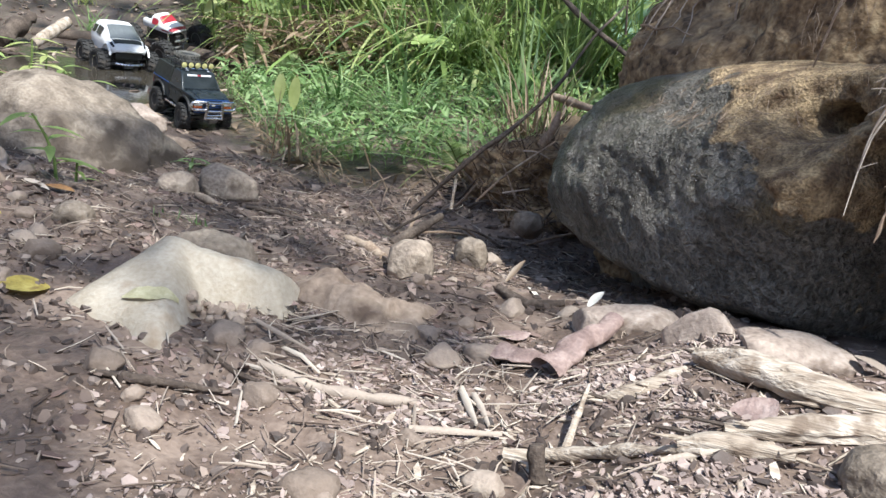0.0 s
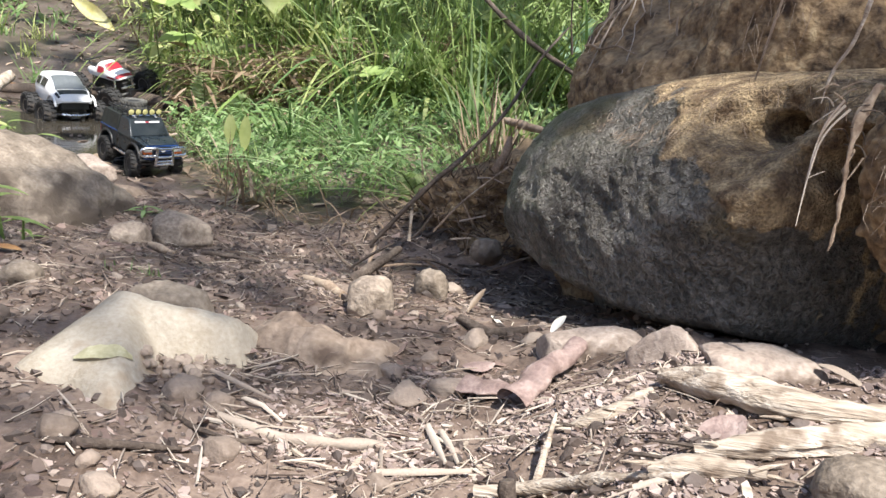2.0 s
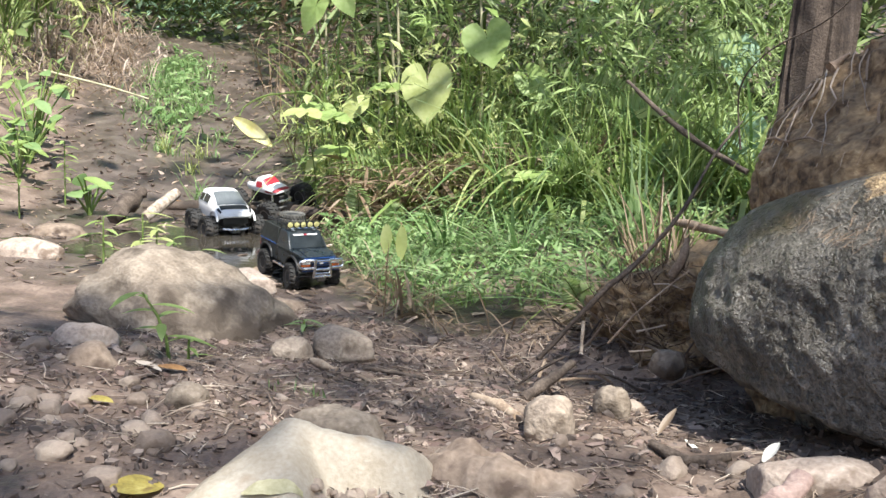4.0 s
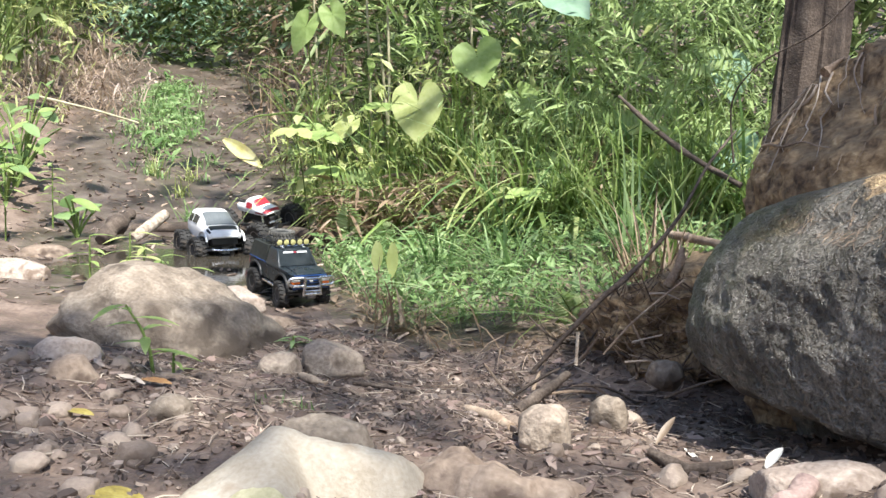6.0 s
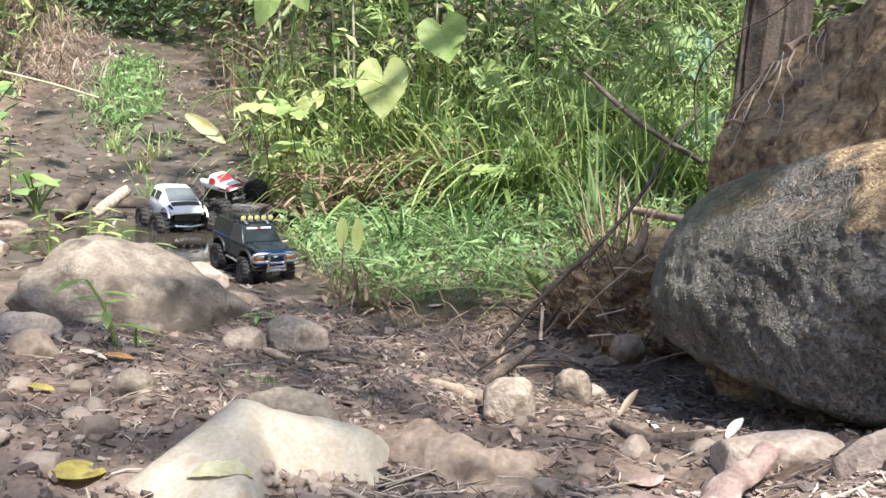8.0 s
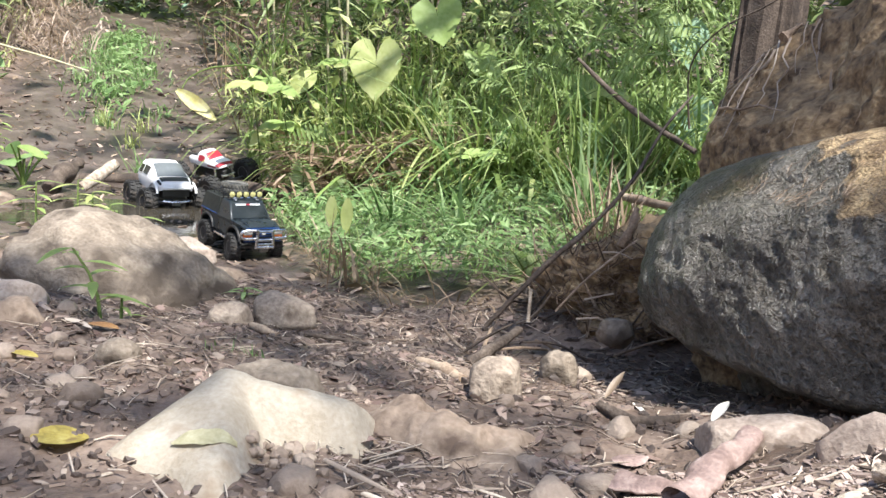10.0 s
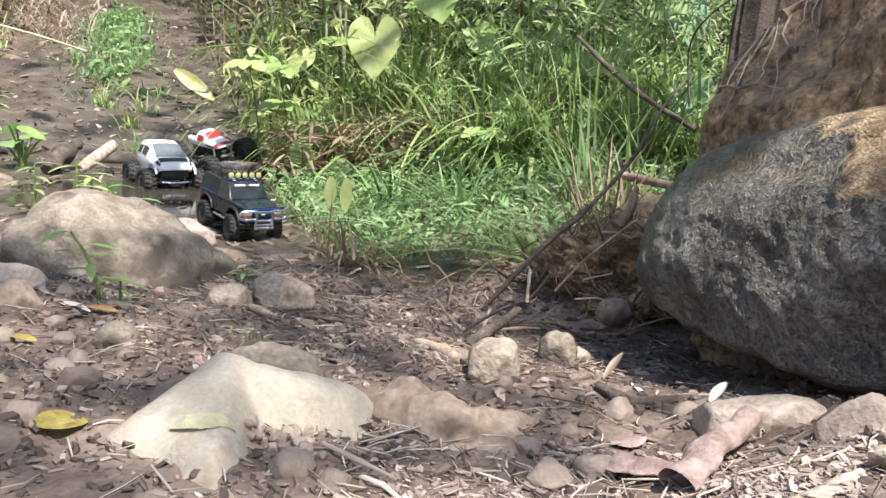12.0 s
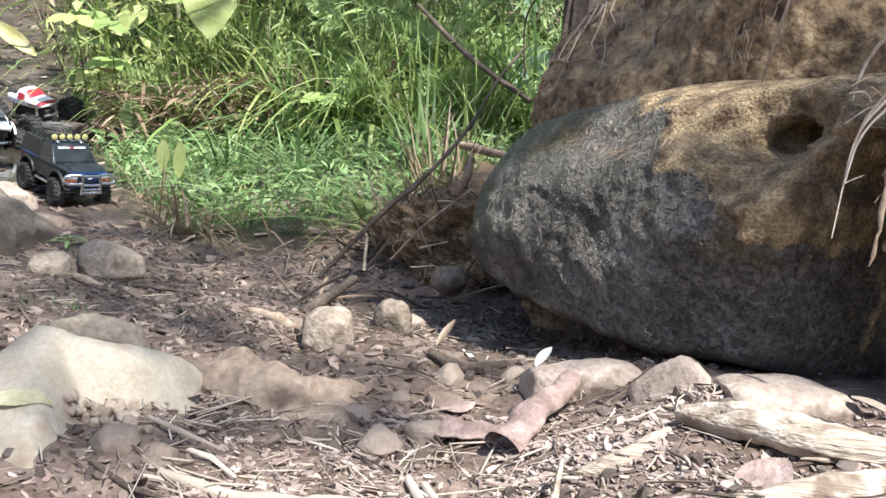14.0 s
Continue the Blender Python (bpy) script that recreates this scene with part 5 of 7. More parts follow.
for k, (x, z) in enumerate([(0.632, 0.70), (0.668, 0.66), (0.66, 0.60), (0.675, 0.57)]):
    p = meet((x, 0.9, z), (0, 1, 0), 0.012)
    if p is not None:
        curled("bark_strip", "pale peeling strip of root bark", (p.x, p.y, p.z), 0.06, 0.011, 200, STRAW, 0.5, 0.3, 78 + 5 * k, "root", "bark strips")
root_on_bank("pale root lying across the bank", [(0.43, 0.455), (0.49, 0.47), (0.545, 0.486), (0.60, 0.478)], 0.0032, 95, 0.012, 0.003)
branch("root", "slender straight root hanging from above", "root", [(0.755, 1.757, 0.608), (0.746, 1.759, 0.549), (0.738, 1.759, 0.491)], [0.0022, 0.002, 0.0012], ROOT, seed=96, n=6)
branch("root", "pale jointed root hanging before the burrow", "root", [(0.818, 1.539, 0.613), (0.81, 1.541, 0.566), (0.793, 1.545, 0.523), (0.786, 1.544, 0.483)], [0.0027, 0.0025, 0.002, 0.0009], DRIFT, seed=97, n=8, knots=0.35)
for k, (dx, dz) in enumerate([(0.0, 0.0), (0.006, -0.004), (-0.003, 0.006)]):
    branch("root", "wiry root hanging before the dark boulder", "root", [(x + dx * (3 - i) / 3, y - 0.002 * k, z + dz * (3 - i) / 3) for i, (x, y, z) in enumerate([(0.799, 1.479, 0.489), (0.784, 1.481, 0.465), (0.776, 1.481, 0.439), (0.772, 1.476, 0.398), (0.768, 1.467, 0.339)][:5 - k])], [0.0016, 0.0016, 0.0013, 0.0011, 0.0006][:5 - k], STRAW, group="wiry roots", seed=98 + k, n=6)
branch("root", "short side twig of a wiry root", "root", [(0.772, 1.476, 0.397), (0.78, 1.475, 0.403), (0.79, 1.473, 0.409)], [0.0007, 0.0007, 0.0004], STRAW, seed=104, n=5)
rnd = random.Random(9)
for k in range(14):
    x, y, z = rnd.uniform(0.785, 0.835), rnd.uniform(1.46, 1.52), rnd.uniform(0.43, 0.52)
    e = Vector((x, y, z)) + Vector((rnd.uniform(-0.03, 0.03), rnd.uniform(-0.02, 0.01), rnd.uniform(-0.05, 0.03)))
    branch("twig", "crooked rootlet in the tangle under the ledge", "twig", [(x, y, z), tuple((Vector((x, y, z)) + e) / 2 + Vector((0.004, 0, 0.006))), tuple(e)], [0.0012, 0.001, 0.0005], rnd.choice([ROOT, STRAW, BARK]), group="root tangle", seed=110 + k, n=5, fine=4)
g = Geo()
rnd = random.Random(8)
for _ in range(45):
    x, y, z = rnd.uniform(0.85, 0.94), rnd.uniform(1.455, 1.475), rnd.uniform(0.38, 0.50)
    l = rnd.uniform(0.02, 0.075)
    bend = [rnd.gauss(0, 0.008) for _ in range(6)]
    g.tube([(x, y, z), (x + bend[0] - 0.004, y + bend[1], z - l * 0.33), (x + bend[2] - 0.006, y + bend[3], z - l * 0.66), (x + bend[4] - 0.01, y + bend[5], z - l)], [0.0007, 0.0006, 0.0005, 0.0002], 4)
thing("root_mat", "matted bundle of fine dry rootlets on the bank", "roots", geo=g, mat=ROOT, kind="stuff")
branch("stump", "peeling pale root stock hanging under the ledge", "root", [(0.832, 1.472, 0.518), (0.817, 1.474, 0.476), (0.813, 1.471, 0.435), (0.812, 1.467, 0.401), (0.812, 1.458, 0.347), (0.807, 1.453, 0.316)], [0.0045, 0.005, 0.004, 0.003, 0.0018, 0.001], ROOT, knots=0.5, seed=102, n=16, flutes=0.35)
g = Geo()
for _ in range(700):
    t = rnd.random()
    x, y = 0.42 + 0.50 * t + rnd.uniform(-0.03, 0.10), 2.12 - 0.55 * t + rnd.uniform(-0.10, 0.10)
    a, l = rnd.uniform(0, 6.3), rnd.uniform(0.008, 0.03)
    pts = [meet((x + l * q * math.cos(a), y + l * q * math.sin(a), 1.6), (0, 0, -1), 0.0012 + 0.002 * rnd.random()) for q in (0, 0.5, 1)]
    if all(p is not None and 0.34 < p.z < 0.62 for p in pts) and max(p.z for p in pts) - min(p.z for p in pts) < 0.03:
        g.tube(pts, [0.0005, 0.0005, 0.0002], 4)
thing("rootlets", "fine tan rootlets and dry moss on the boulder", "roots", geo=g, mat=ROOT, kind="stuff")


g = Geo()
for _ in range(420):   # fine roots that hang out of the bank
    x, z, l = rnd.uniform(0.46, 1.15), rnd.uniform(0.46, 0.95), rnd.uniform(0.015, 0.07)
    lean = rnd.gauss(0, 0.25)
    pts = [meet((x + lean * l * q, 0.9, z - l * q), (0, 1, 0), 0.003 + 0.012 * rnd.random() * q) for q in (0, 0.35, 0.7, 1)]
    if all(p is not None and p.y < 2.9 for p in pts) and max(p.y for p in pts) - min(p.y for p in pts) < 0.05:
        r = rnd.uniform(0.0004, 0.0011)
        g.tube(pts, [r, r, r * 0.8, r * 0.4], 4)
thing("rootlets", "fine dry rootlets hanging out of the earth bank", "roots", geo=g, mat=ROOT, kind="stuff")
SCARP = surf("scarp_roots", [(0.1, (0.035, 0.023, 0.016)), (0.5, (0.12, 0.078, 0.052)), (0.9, (0.30, 0.22, 0.155))], 30, (0.8, 1), 0.4, 240, island=0.7)
g = Geo()
for _ in range(330):   # broken roots and dead stems on the little scarp between grass and boulder
    x, z = rnd.uniform(0.14, 0.44), rnd.uniform(-0.10, 0.18)
    a, l, r = rnd.uniform(-0.6, 2.6), rnd.uniform(0.02, 0.09), rnd.uniform(0.0006, 0.0024)
    start = meet((x, 1.9, z), (0, 1, 0), 0.002)
    if start is None or start.y > 3.2 or start.y < 2.45:
        continue
    end = start + Vector((math.cos(a) * l, rnd.uniform(-0.06, 0.01), math.sin(a) * l * 0.8))
    g.tube([start, start.lerp(end, 0.5) + Vector((rnd.gauss(0, 0.006), -0.004, rnd.gauss(0, 0.006))), end], [r, r * 0.9, r * 0.4], 5)
thing("scarp_roots", "broken brown roots and dead stems on the scarp", "roots", geo=g, mat=SCARP, kind="stuff")
TWIGS = surf("twig_litter", [(0.05, (0.04, 0.028, 0.022)), (0.45, (0.15, 0.108, 0.083)), (0.75, (0.34, 0.27, 0.21)), (0.95, (0.58, 0.50, 0.40))], 30, (0.7, 0.95), 0.3, 260, island=0.85)
g = Geo()
for _ in range(3400):
    near = rnd.random() < 0.2
    x, y = (rnd.gauss(0.36, 0.26), rnd.uniform(1.0, 1.65)) if near else (rnd.uniform(-1.0, 0.55), rnd.uniform(1.5, 3.0))
    t, l, r = rnd.uniform(0, 6.3), 0.010 + 0.07 * rnd.random() ** 2.5, rnd.uniform(0.0004, 0.0016)
    p = [(x + l * q * math.cos(t + 0.3 * q * rnd.uniform(-1, 1)), y + l * q * math.sin(t)) for q in (0, 0.5, 1)]
    z = [gz(*q) for q in p]
    top, tip = max(z[1], (z[0] + z[2]) / 2), rnd.uniform(0, 0.012)
    g.tube([(*p[0], z[0] + 0.003), (*p[1], top + 0.004 + tip * 0.4), (*p[2], z[2] + 0.003 + tip)], [r, r * 1.2, r * 0.6], 4)
thing("twig_litter", "tiny dry twigs and shreds of straw on mud", "litter", geo=g, mat=TWIGS, kind="stuff")


# single leaves and straws
curled("fallen_leaf", "yellow fallen leaf lying on mud", (-0.325, 1.40, gz(-0.3, 1.43) + 0.009), 0.068, 0.066, 40, YELLOW, 0.12, 0.12)
curled("fallen_leaf", "orange-brown fallen leaf on leaf litter", (-0.60, 1.93, gz(-0.57, 1.93) + 0.012), 0.06, 0.03, 5, ORANGE, 0.2)


def cream_top(x, y):
    """Height of the cream-coloured stone."""
    return min(((cream.matrix_world @ q.co) for q in cream.data.vertices), key=lambda w: (w.x - x) ** 2 + (w.y - y) ** 2).z


g = Geo().leaf((-0.142, 1.412, 0), (0.95, 0.28, 0), (0, 0, 1), 0.078, 0.026, 0.0, 0.0, "oval", 12)
g.v = [(x, y, cream_top(x, y) + 0.004 + 0.003 * math.sin(x * 90) + 7.0 * (y - 1.424 - 0.29 * (x + 0.104)) ** 2) for x, y, _ in g.v]
thing("fallen_leaf", "dry olive-tan leaf lying on the cream-coloured stone", "leaf", geo=g, mat=OLIVE_LEAF, sharp=180)
curled("fallen_leaf", "small ochre leaf on the litter", (-0.60, 1.72, gz(-0.58, 1.72) + 0.012), 0.05, 0.025, 0, YELLOW, 0.2)
curled("fallen_leaf", "bleached white leaf standing at a stone", (0.495, 1.785, 0.045), 0.038, 0.02, 40, WHITELEAF, 0.5, -0.3, -35)
curled("fallen_leaf", "narrow bleached leaf splinter on soil", (0.38, 1.985, gz(0.39, 1.975) + 0.008), 0.045, 0.010, -45, WHITELEAF, 0.3, 0.2, 10)
curled("fallen_leaf", "pale olive dead leaf leaning on the bank", (0.335, 1.995, gz(0.335, 1.995) + 0.004), 0.06, 0.016, 55, DEADGRASS, 0.6, -0.2, -35)
curled("fallen_leaf", "long dry tan leaf lying over a stone", (0.845, 1.52, 0.148), 0.075, 0.03, -14, STRAW, 0.25, 0.5, 4)
curled("fallen_leaf", "pale dry leaf beside the stones", (0.865, 1.475, 0.125), 0.06, 0.025, 80, STRAW, 0.4, 0.1)
curled("fallen_leaf", "brown dead leaf in the hollow under driftwood", (0.675, 1.30, 0.10), 0.07, 0.055, 35, DEADLEAF, 0.2, -0.2, -25)
curled("fallen_leaf", "reddish dead leaf on the soil", (0.365, 1.685, gz(0.39, 1.69) + 0.010), 0.055, 0.04, 30, DEADLEAF, -0.15, -0.1)
curled("fallen_leaf", "reddish scrap of dead leaf by the straw", (0.03, 1.575, gz(0.05, 1.58) + 0.012), 0.045, 0.03, 60, DEADLEAF, 0.5)
curled("fallen_leaf", "grey dry leaf by the tan boulder", (-0.60, 2.0, gz(-0.6, 2.0) + 0.01), 0.08, 0.012, 8, ROOT, 0.4)
curled("fallen_leaf", "narrow dry leaf by the tan boulder", (-0.66, 1.93, gz(-0.6, 1.93) + 0.01), 0.08, 0.02, -12, STRAW, 0.5)
# the big rolled brown leaf
g = Geo()
n1, n2 = 14, 12
for i in range(n1 + 1):
    u = i / n1
    w, r = 0.035 * math.sin(math.pi * (0.15 + 0.8 * u)) ** 0.6, 0.02 - 0.006 * u
    for j in range(n2 + 1):
        t = (j / n2 - 0.5) * 4.2
        g.v.append((u * 0.17, r * math.sin(t) * (1 + 0.06 * math.sin(u * 23)), r * (1 - math.cos(t)) * 0.9 - 0.004 + 0.004 * math.sin(u * 9)))
g.f = [(i * (n2 + 1) + j, i * (n2 + 1) + j + 1, (i + 1) * (n2 + 1) + j + 1, (i + 1) * (n2 + 1) + j) for i in range(n1) for j in range(n2)]
roll = Geo()
roll.v = [tuple(Vector((x, y, 0.036 - z)) + 0.006 * Vector((0, noise.noise(Vector((x * 30, y * 40, z * 40))), noise.noise(Vector((x * 34, y * 50, z * 40 + 7)))))) for x, y, z in g.v]
roll.f = g.f
thing("dead_leaf", "large rolled reddish brown dead leaf", "leaf", pose(0.452, 1.535, 0.008, 0, -14, 58) @ Matrix.Diagonal((1.05, 1.15, 0.85, 1)), roll, DEADLEAF, sharp=180)
thing("dead_leaf", "torn half of a rolled brown dead leaf", "leaf", pose(0.375, 1.60, 0.004, 0, 0, -12) @ Matrix.Diagonal((0.7, 1.5, 0.4, 1)), roll, DEADLEAF, sharp=180)

rnd = random.Random(21)
for k in range(150):   # shredded straw in the foreground
    if k < 110:
        x, y = rnd.gauss(0.33, 0.17), rnd.uniform(1.12, 1.56)
    else:
        x, y = rnd.uniform(-0.25, 0.35), rnd.uniform(1.2, 1.75)
    t, l, r = rnd.uniform(0, 2 * math.pi), rnd.uniform(0.02, 0.07), rnd.uniform(0.0005, 0.0015)
    p = [(x + l * (q - 0.5) * math.cos(t), y + l * (q - 0.5) * math.sin(t)) for q in (0, 0.5, 1)]
    z = [gz(*q) + 0.005 for q in p]
    lift = rnd.uniform(0, 0.012)
    o = Vector((p[0][0], p[0][1], z[0]))
    pts = [Vector((0, 0, 0)), Vector((p[1][0], p[1][1], max(z[1], (z[0] + z[2]) / 2) + lift * 0.5)) - o, Vector((p[2][0], p[2][1], z[2] + lift)) - o]
    thing("straw", "pale dry straw lying on wood chips", "straw", Matrix.Translation(o), Geo().tube(pts, [r, r * 1.2, r * 0.7], 5, 0.5), STRAW, group="straws on the ground")
for x0, y0, x1, y1, r in [(0.055, 1.545, 0.185, 1.71, 0.005), (0.065, 1.55, 0.16, 1.68, 0.004), (0.31, 1.30, 0.42, 1.345, 0.006), (0.315, 1.295, 0.30, 1.37, 0.005), (0.345, 1.46, 0.385, 1.36, 0.007), (0.365, 1.45, 0.40, 1.37, 0.006),
                          (0.428, 1.48, 0.445, 1.555, 0.004), (0.115, 1.225, 0.09, 1.30, 0.004), (0.60, 1.22, 0.735, 1.245, 0.005), (0.09, 1.44, 0.16, 1.40, 0.004), (0.02, 1.50, 0.13, 1.44, 0.004), (0.06, 1.40, 0.085, 1.46, 0.005), (0.47, 1.38, 0.52, 1.45, 0.003)]:
    z0, z1 = gz(x0, y0) + 0.008, gz(x1, y1) + 0.010
    o = Vector((x0, y0, z0))
    thing("straw", "long split straw stem lying on mud", "straw", Matrix.Translation(o), Geo().tube([(0, 0, 0), Vector(((x0 + x1) / 2, (y0 + y1) / 2, max((z0 + z1) / 2, gz((x0 + x1) / 2, (y0 + y1) / 2) + 0.008))) - o, Vector((x1, y1, z1)) - o], [r * 0.7, r * 0.8, r * 0.4], 6, 0.45), STRAW, group="long straws")


def litter(name, label, count, where, size, mat, seed, thick=0.18, wide=(0.2, 0.6), bare=0.0):
    r, g = random.Random(seed), Geo()
    while count:
        x, y = where(r)
        count -= 1
        if float(rough(x, y, 0.11)) < bare * r.uniform(0.6, 1.4):
            continue
        l = size * (0.35 + 1.3 * r.random() ** 2)
        w, h = l * r.uniform(*wide), l * thick * r.uniform(0.3, 1)
        m = Matrix.Translation((x, y, gz(x, y) + h * 0.5 + 0.001)) @ Euler((r.gauss(0, 0.35), r.gauss(0, 0.3), r.uniform(0, 6.3))).to_matrix().to_4x4()
        edge = [(q * l * r.uniform(0.36, 0.5), s * w * r.uniform(0.2, 0.55) * k) for q, s, k in ((-1, 0.4, 1), (-0.5, -1, 1), (0.4, -1, 1), (1, 0.1, 1), (0.45, 1, 1), (-0.4, 1, 1))]
        bow = h * r.uniform(-0.8, 1.2)
        g.add([(p, q, -h / 2 + bow * (p / l) ** 2) for p, q in edge] + [(p, q, h / 2 + bow * (p / l) ** 2) for p, q in edge], [(5, 4, 3, 2, 1, 0), (6, 7, 8, 9, 10, 11)] + [(i, (i + 1) % 6, 6 + (i + 1) % 6, 6 + i) for i in range(6)], m)
    return thing(name, label, "litter", geo=g, mat=mat, kind="stuff", sharp=30)


litter("wood_chips", "pale shredded wood chips on the ground", 9500, lambda r: (r.gauss(0.55, 0.22), 1.0 + 0.66 * r.random()), 0.016, CHIP, 31, 0.14, (0.15, 0.75), 0.42)
litter("wood_chips", "wood chips below the driftwood", 2000, lambda r: (r.uniform(0.5, 1.0), r.uniform(1.05, 1.6)), 0.011, CHIP, 34)
# pinkish shreds, made paler than the chips to carry the sun's glare as well
PALECHIP = surf("pale_shreds", [(0.1, (0.20, 0.15, 0.13)), (0.5, (0.38, 0.305, 0.265)), (0.9, (0.50, 0.42, 0.365))], 30, (0.7, 0.95), 0.4, 300, island=0.45)
litter("pale_shreds", "pale pinkish shreds of wood on the path", 3200, lambda r: (r.gauss(0.52, 0.2), 1.0 + 0.55 * r.random()), 0.015, PALECHIP, 38, 0.12, (0.2, 0.8), 0.45)
# crumbs added to lift the ground's brightness where the sun falls
litter("wood_dust", "fine pinkish crumbs added to brighten the sunlit mud", 9000, lambda r: (r.gauss(0.46, 0.2), 1.0 + 0.58 * r.random()), 0.0048, CHIP, 39, 0.2, (0.3, 0.9), 0.3)
litter("splinters", "pale splinters of shredded wood in the litter", 650, lambda r: (r.gauss(0.42, 0.2), r.uniform(1.03, 1.5)), 0.024, DRIFT, 37, 0.12, (0.1, 0.3))
BITS = surf("leaf_bits", [(0.05, (0.045, 0.032, 0.026)), (0.45, (0.13, 0.094, 0.075)), (0.75, (0.24, 0.18, 0.142)), (0.95, (0.46, 0.375, 0.30))], 30, (0.6, 0.95), 0.4, 260, island=0.8)
litter("leaf_litter", "small brown bits of leaf and bark on mud", 6500, lambda r: (r.uniform(-1.05, 0.75), 1.0 + 1.9 * r.random()), 0.017, BITS, 32, 0.22, (0.2, 0.8), 0.3)
litter("leaf_litter", "brown leaf litter along the trail", 2600, lambda r: (lambda y: (trail_middle(y) + r.gauss(-0.4, 0.8), y))(r.uniform(2.8, 9)), 0.05, BITS, 33, 0.12)
LEAFBITS = surf("torn_leaves", [(0.05, (0.05, 0.033, 0.027)), (0.4, (0.145, 0.095, 0.077)), (0.75, (0.26, 0.185, 0.15)), (0.97, (0.44, 0.36, 0.29))], 30, (0.5, 0.85), 0.4, 240, island=0.75)
litter("torn_leaves", "torn reddish brown dead leaves on the mud", 2300, lambda r: (r.uniform(-0.95, 0.55), 1.62 + 1.4 * r.random()), 0.028, LEAFBITS, 35, 0.05, (0.3, 0.7), 0.4)
litter("torn_leaves", "torn pinkish dead leaves among wood chips", 700, lambda r: (r.gauss(0.35, 0.25), r.uniform(1.02, 1.65)), 0.026, LEAFBITS, 36, 0.05, (0.3, 0.7), 0.4)
CLOD = surf("mud_clods", [(0.1, (0.035, 0.026, 0.021)), (0.5, (0.075, 0.055, 0.045)), (0.9, (0.14, 0.105, 0.086))], 25, (0.5, 0.95), 0.6, 200, island=0.6)
g = Geo()
for _ in range(2600):
    x, y = rnd.uniform(-1.0, 0.8), rnd.uniform(1.0, 2.9)
    r = 0.004 + 0.012 * rnd.random() ** 2
    g.add(base.v, base.f, pose(x, y, gz(x, y), rnd.uniform(0, 90), rnd.uniform(0, 90), rnd.uniform(0, 360)) @ Matrix.Diagonal((r, r * rnd.uniform(0.6, 1.1), r * 0.7, 1)))
thing("mud_clods", "crumbled clods of dark mud", "mud", geo=g, mat=CLOD, kind="stuff", sharp=30)


for x, y, l, w, t, mt, lab in ((-2.62, 4.72, 0.09, 0.035, 10, WHITELEAF, "white dried leaf on the wet trail"), (-2.45, 4.35, 0.10, 0.03, 5, WHITELEAF, "white dried leaf on the wet trail"), (-2.40, 4.75, 0.13, 0.06, 12, ORANGE, "curled brown leaf on the wet trail"),
                            (-1.62, 5.0, 0.12, 0.03, -5, WHITELEAF, "narrow pale leaf on the trail"), (-2.1, 4.95, 0.08, 0.05, 60, DEADLEAF, "pinkish dead leaf on the trail"), (-1.95, 5.6, 0.09, 0.03, 30, WHITELEAF, "narrow pale leaf on the trail")):
    curled("fallen_leaf", lab, (x, y, gz(x, y) + 0.012), l, w, t, mt, 0.25, 0.1)
branch("log", "flat grey-brown piece of bark beside the pale log", "log", [(-2.22, 4.05, -0.11), (-2.24, 4.18, -0.06), (-2.25, 4.32, -0.02)], [0.03, 0.04, 0.03], BARK, knots=0.25, seed=24, n=12)

# ---- plants ----
def edge_right(y):
    return trail_middle(y) + 0.27


def edge_left(y):
    return trail_middle(y) - 1.05


def field(name, label, count, where, length, width, droop, mat, seed, lean=0.5, category="grass"):
    """Many blades of grass in one object."""
    r, g = random.Random(seed), Geo()
    for _ in range(count):
        x, y = where(r)
        l = length[0] + (length[1] - length[0]) * r.random() ** 1.3
        a = r.uniform(0, 2 * math.pi)
        g.blade((x, y, gz(x, y) - 0.01), (math.cos(a) * lean * r.random(), math.sin(a) * lean * r.random(), 1), l, width * r.uniform(0.6, 1.3), droop * r.uniform(0.4, 1.5), 4)
    return thing(name, label, category, geo=g, mat=mat, kind="stuff", sharp=180)


def leaves(name, label, count, where, size, mat, seed, shape="oval", ratio=0.5, category="undergrowth", segs=2, geo=None):
    """Loose leaves that fill a hedge: where gives the place of each leaf."""
    r, g = random.Random(seed), geo or Geo()
    for _ in range(count):
        p = where(r)
        a, l = r.uniform(0, 2 * math.pi), size[0] + (size[1] - size[0]) * r.random() ** 1.5
        way = (math.cos(a), math.sin(a), r.uniform(-0.7, 0.5))
        g.leaf(p, way, (r.gauss(0, 0.4), r.gauss(0, 0.4), 1), l, l * ratio * r.uniform(0.7, 1.3), 0.3, 0.4, shape, segs)
    return thing(name, label, category, geo=g, mat=mat, kind="stuff", sharp=180)


def right_of_trail(y0, y1, e0, e1, power=1.0):
    def pick(r):
        y = y0 + (y1 - y0) * r.random()
        return edge_right(y) + e0 + (e1 - e0) * r.random() ** power, y
    return pick


def left_of_trail(y0, y1, e0, e1, power=1.0):
    def pick(r):
        y = y0 + (y1 - y0) * r.random()
        return edge_left(y) - e0 - (e1 - e0) * r.random() ** power, y
    return pick


def low(r):
    while True:
        x, y = right_of_trail(2.85, 4.7, -0.02, 1.5)(r)
        if x < -0.7 and y > 4.5:
            continue
        if x < 0.42 - 0.12 * (y < 3.2) and y > 3.06 + 0.12 * float(rough(x, y, 0.2)):
            return x, y


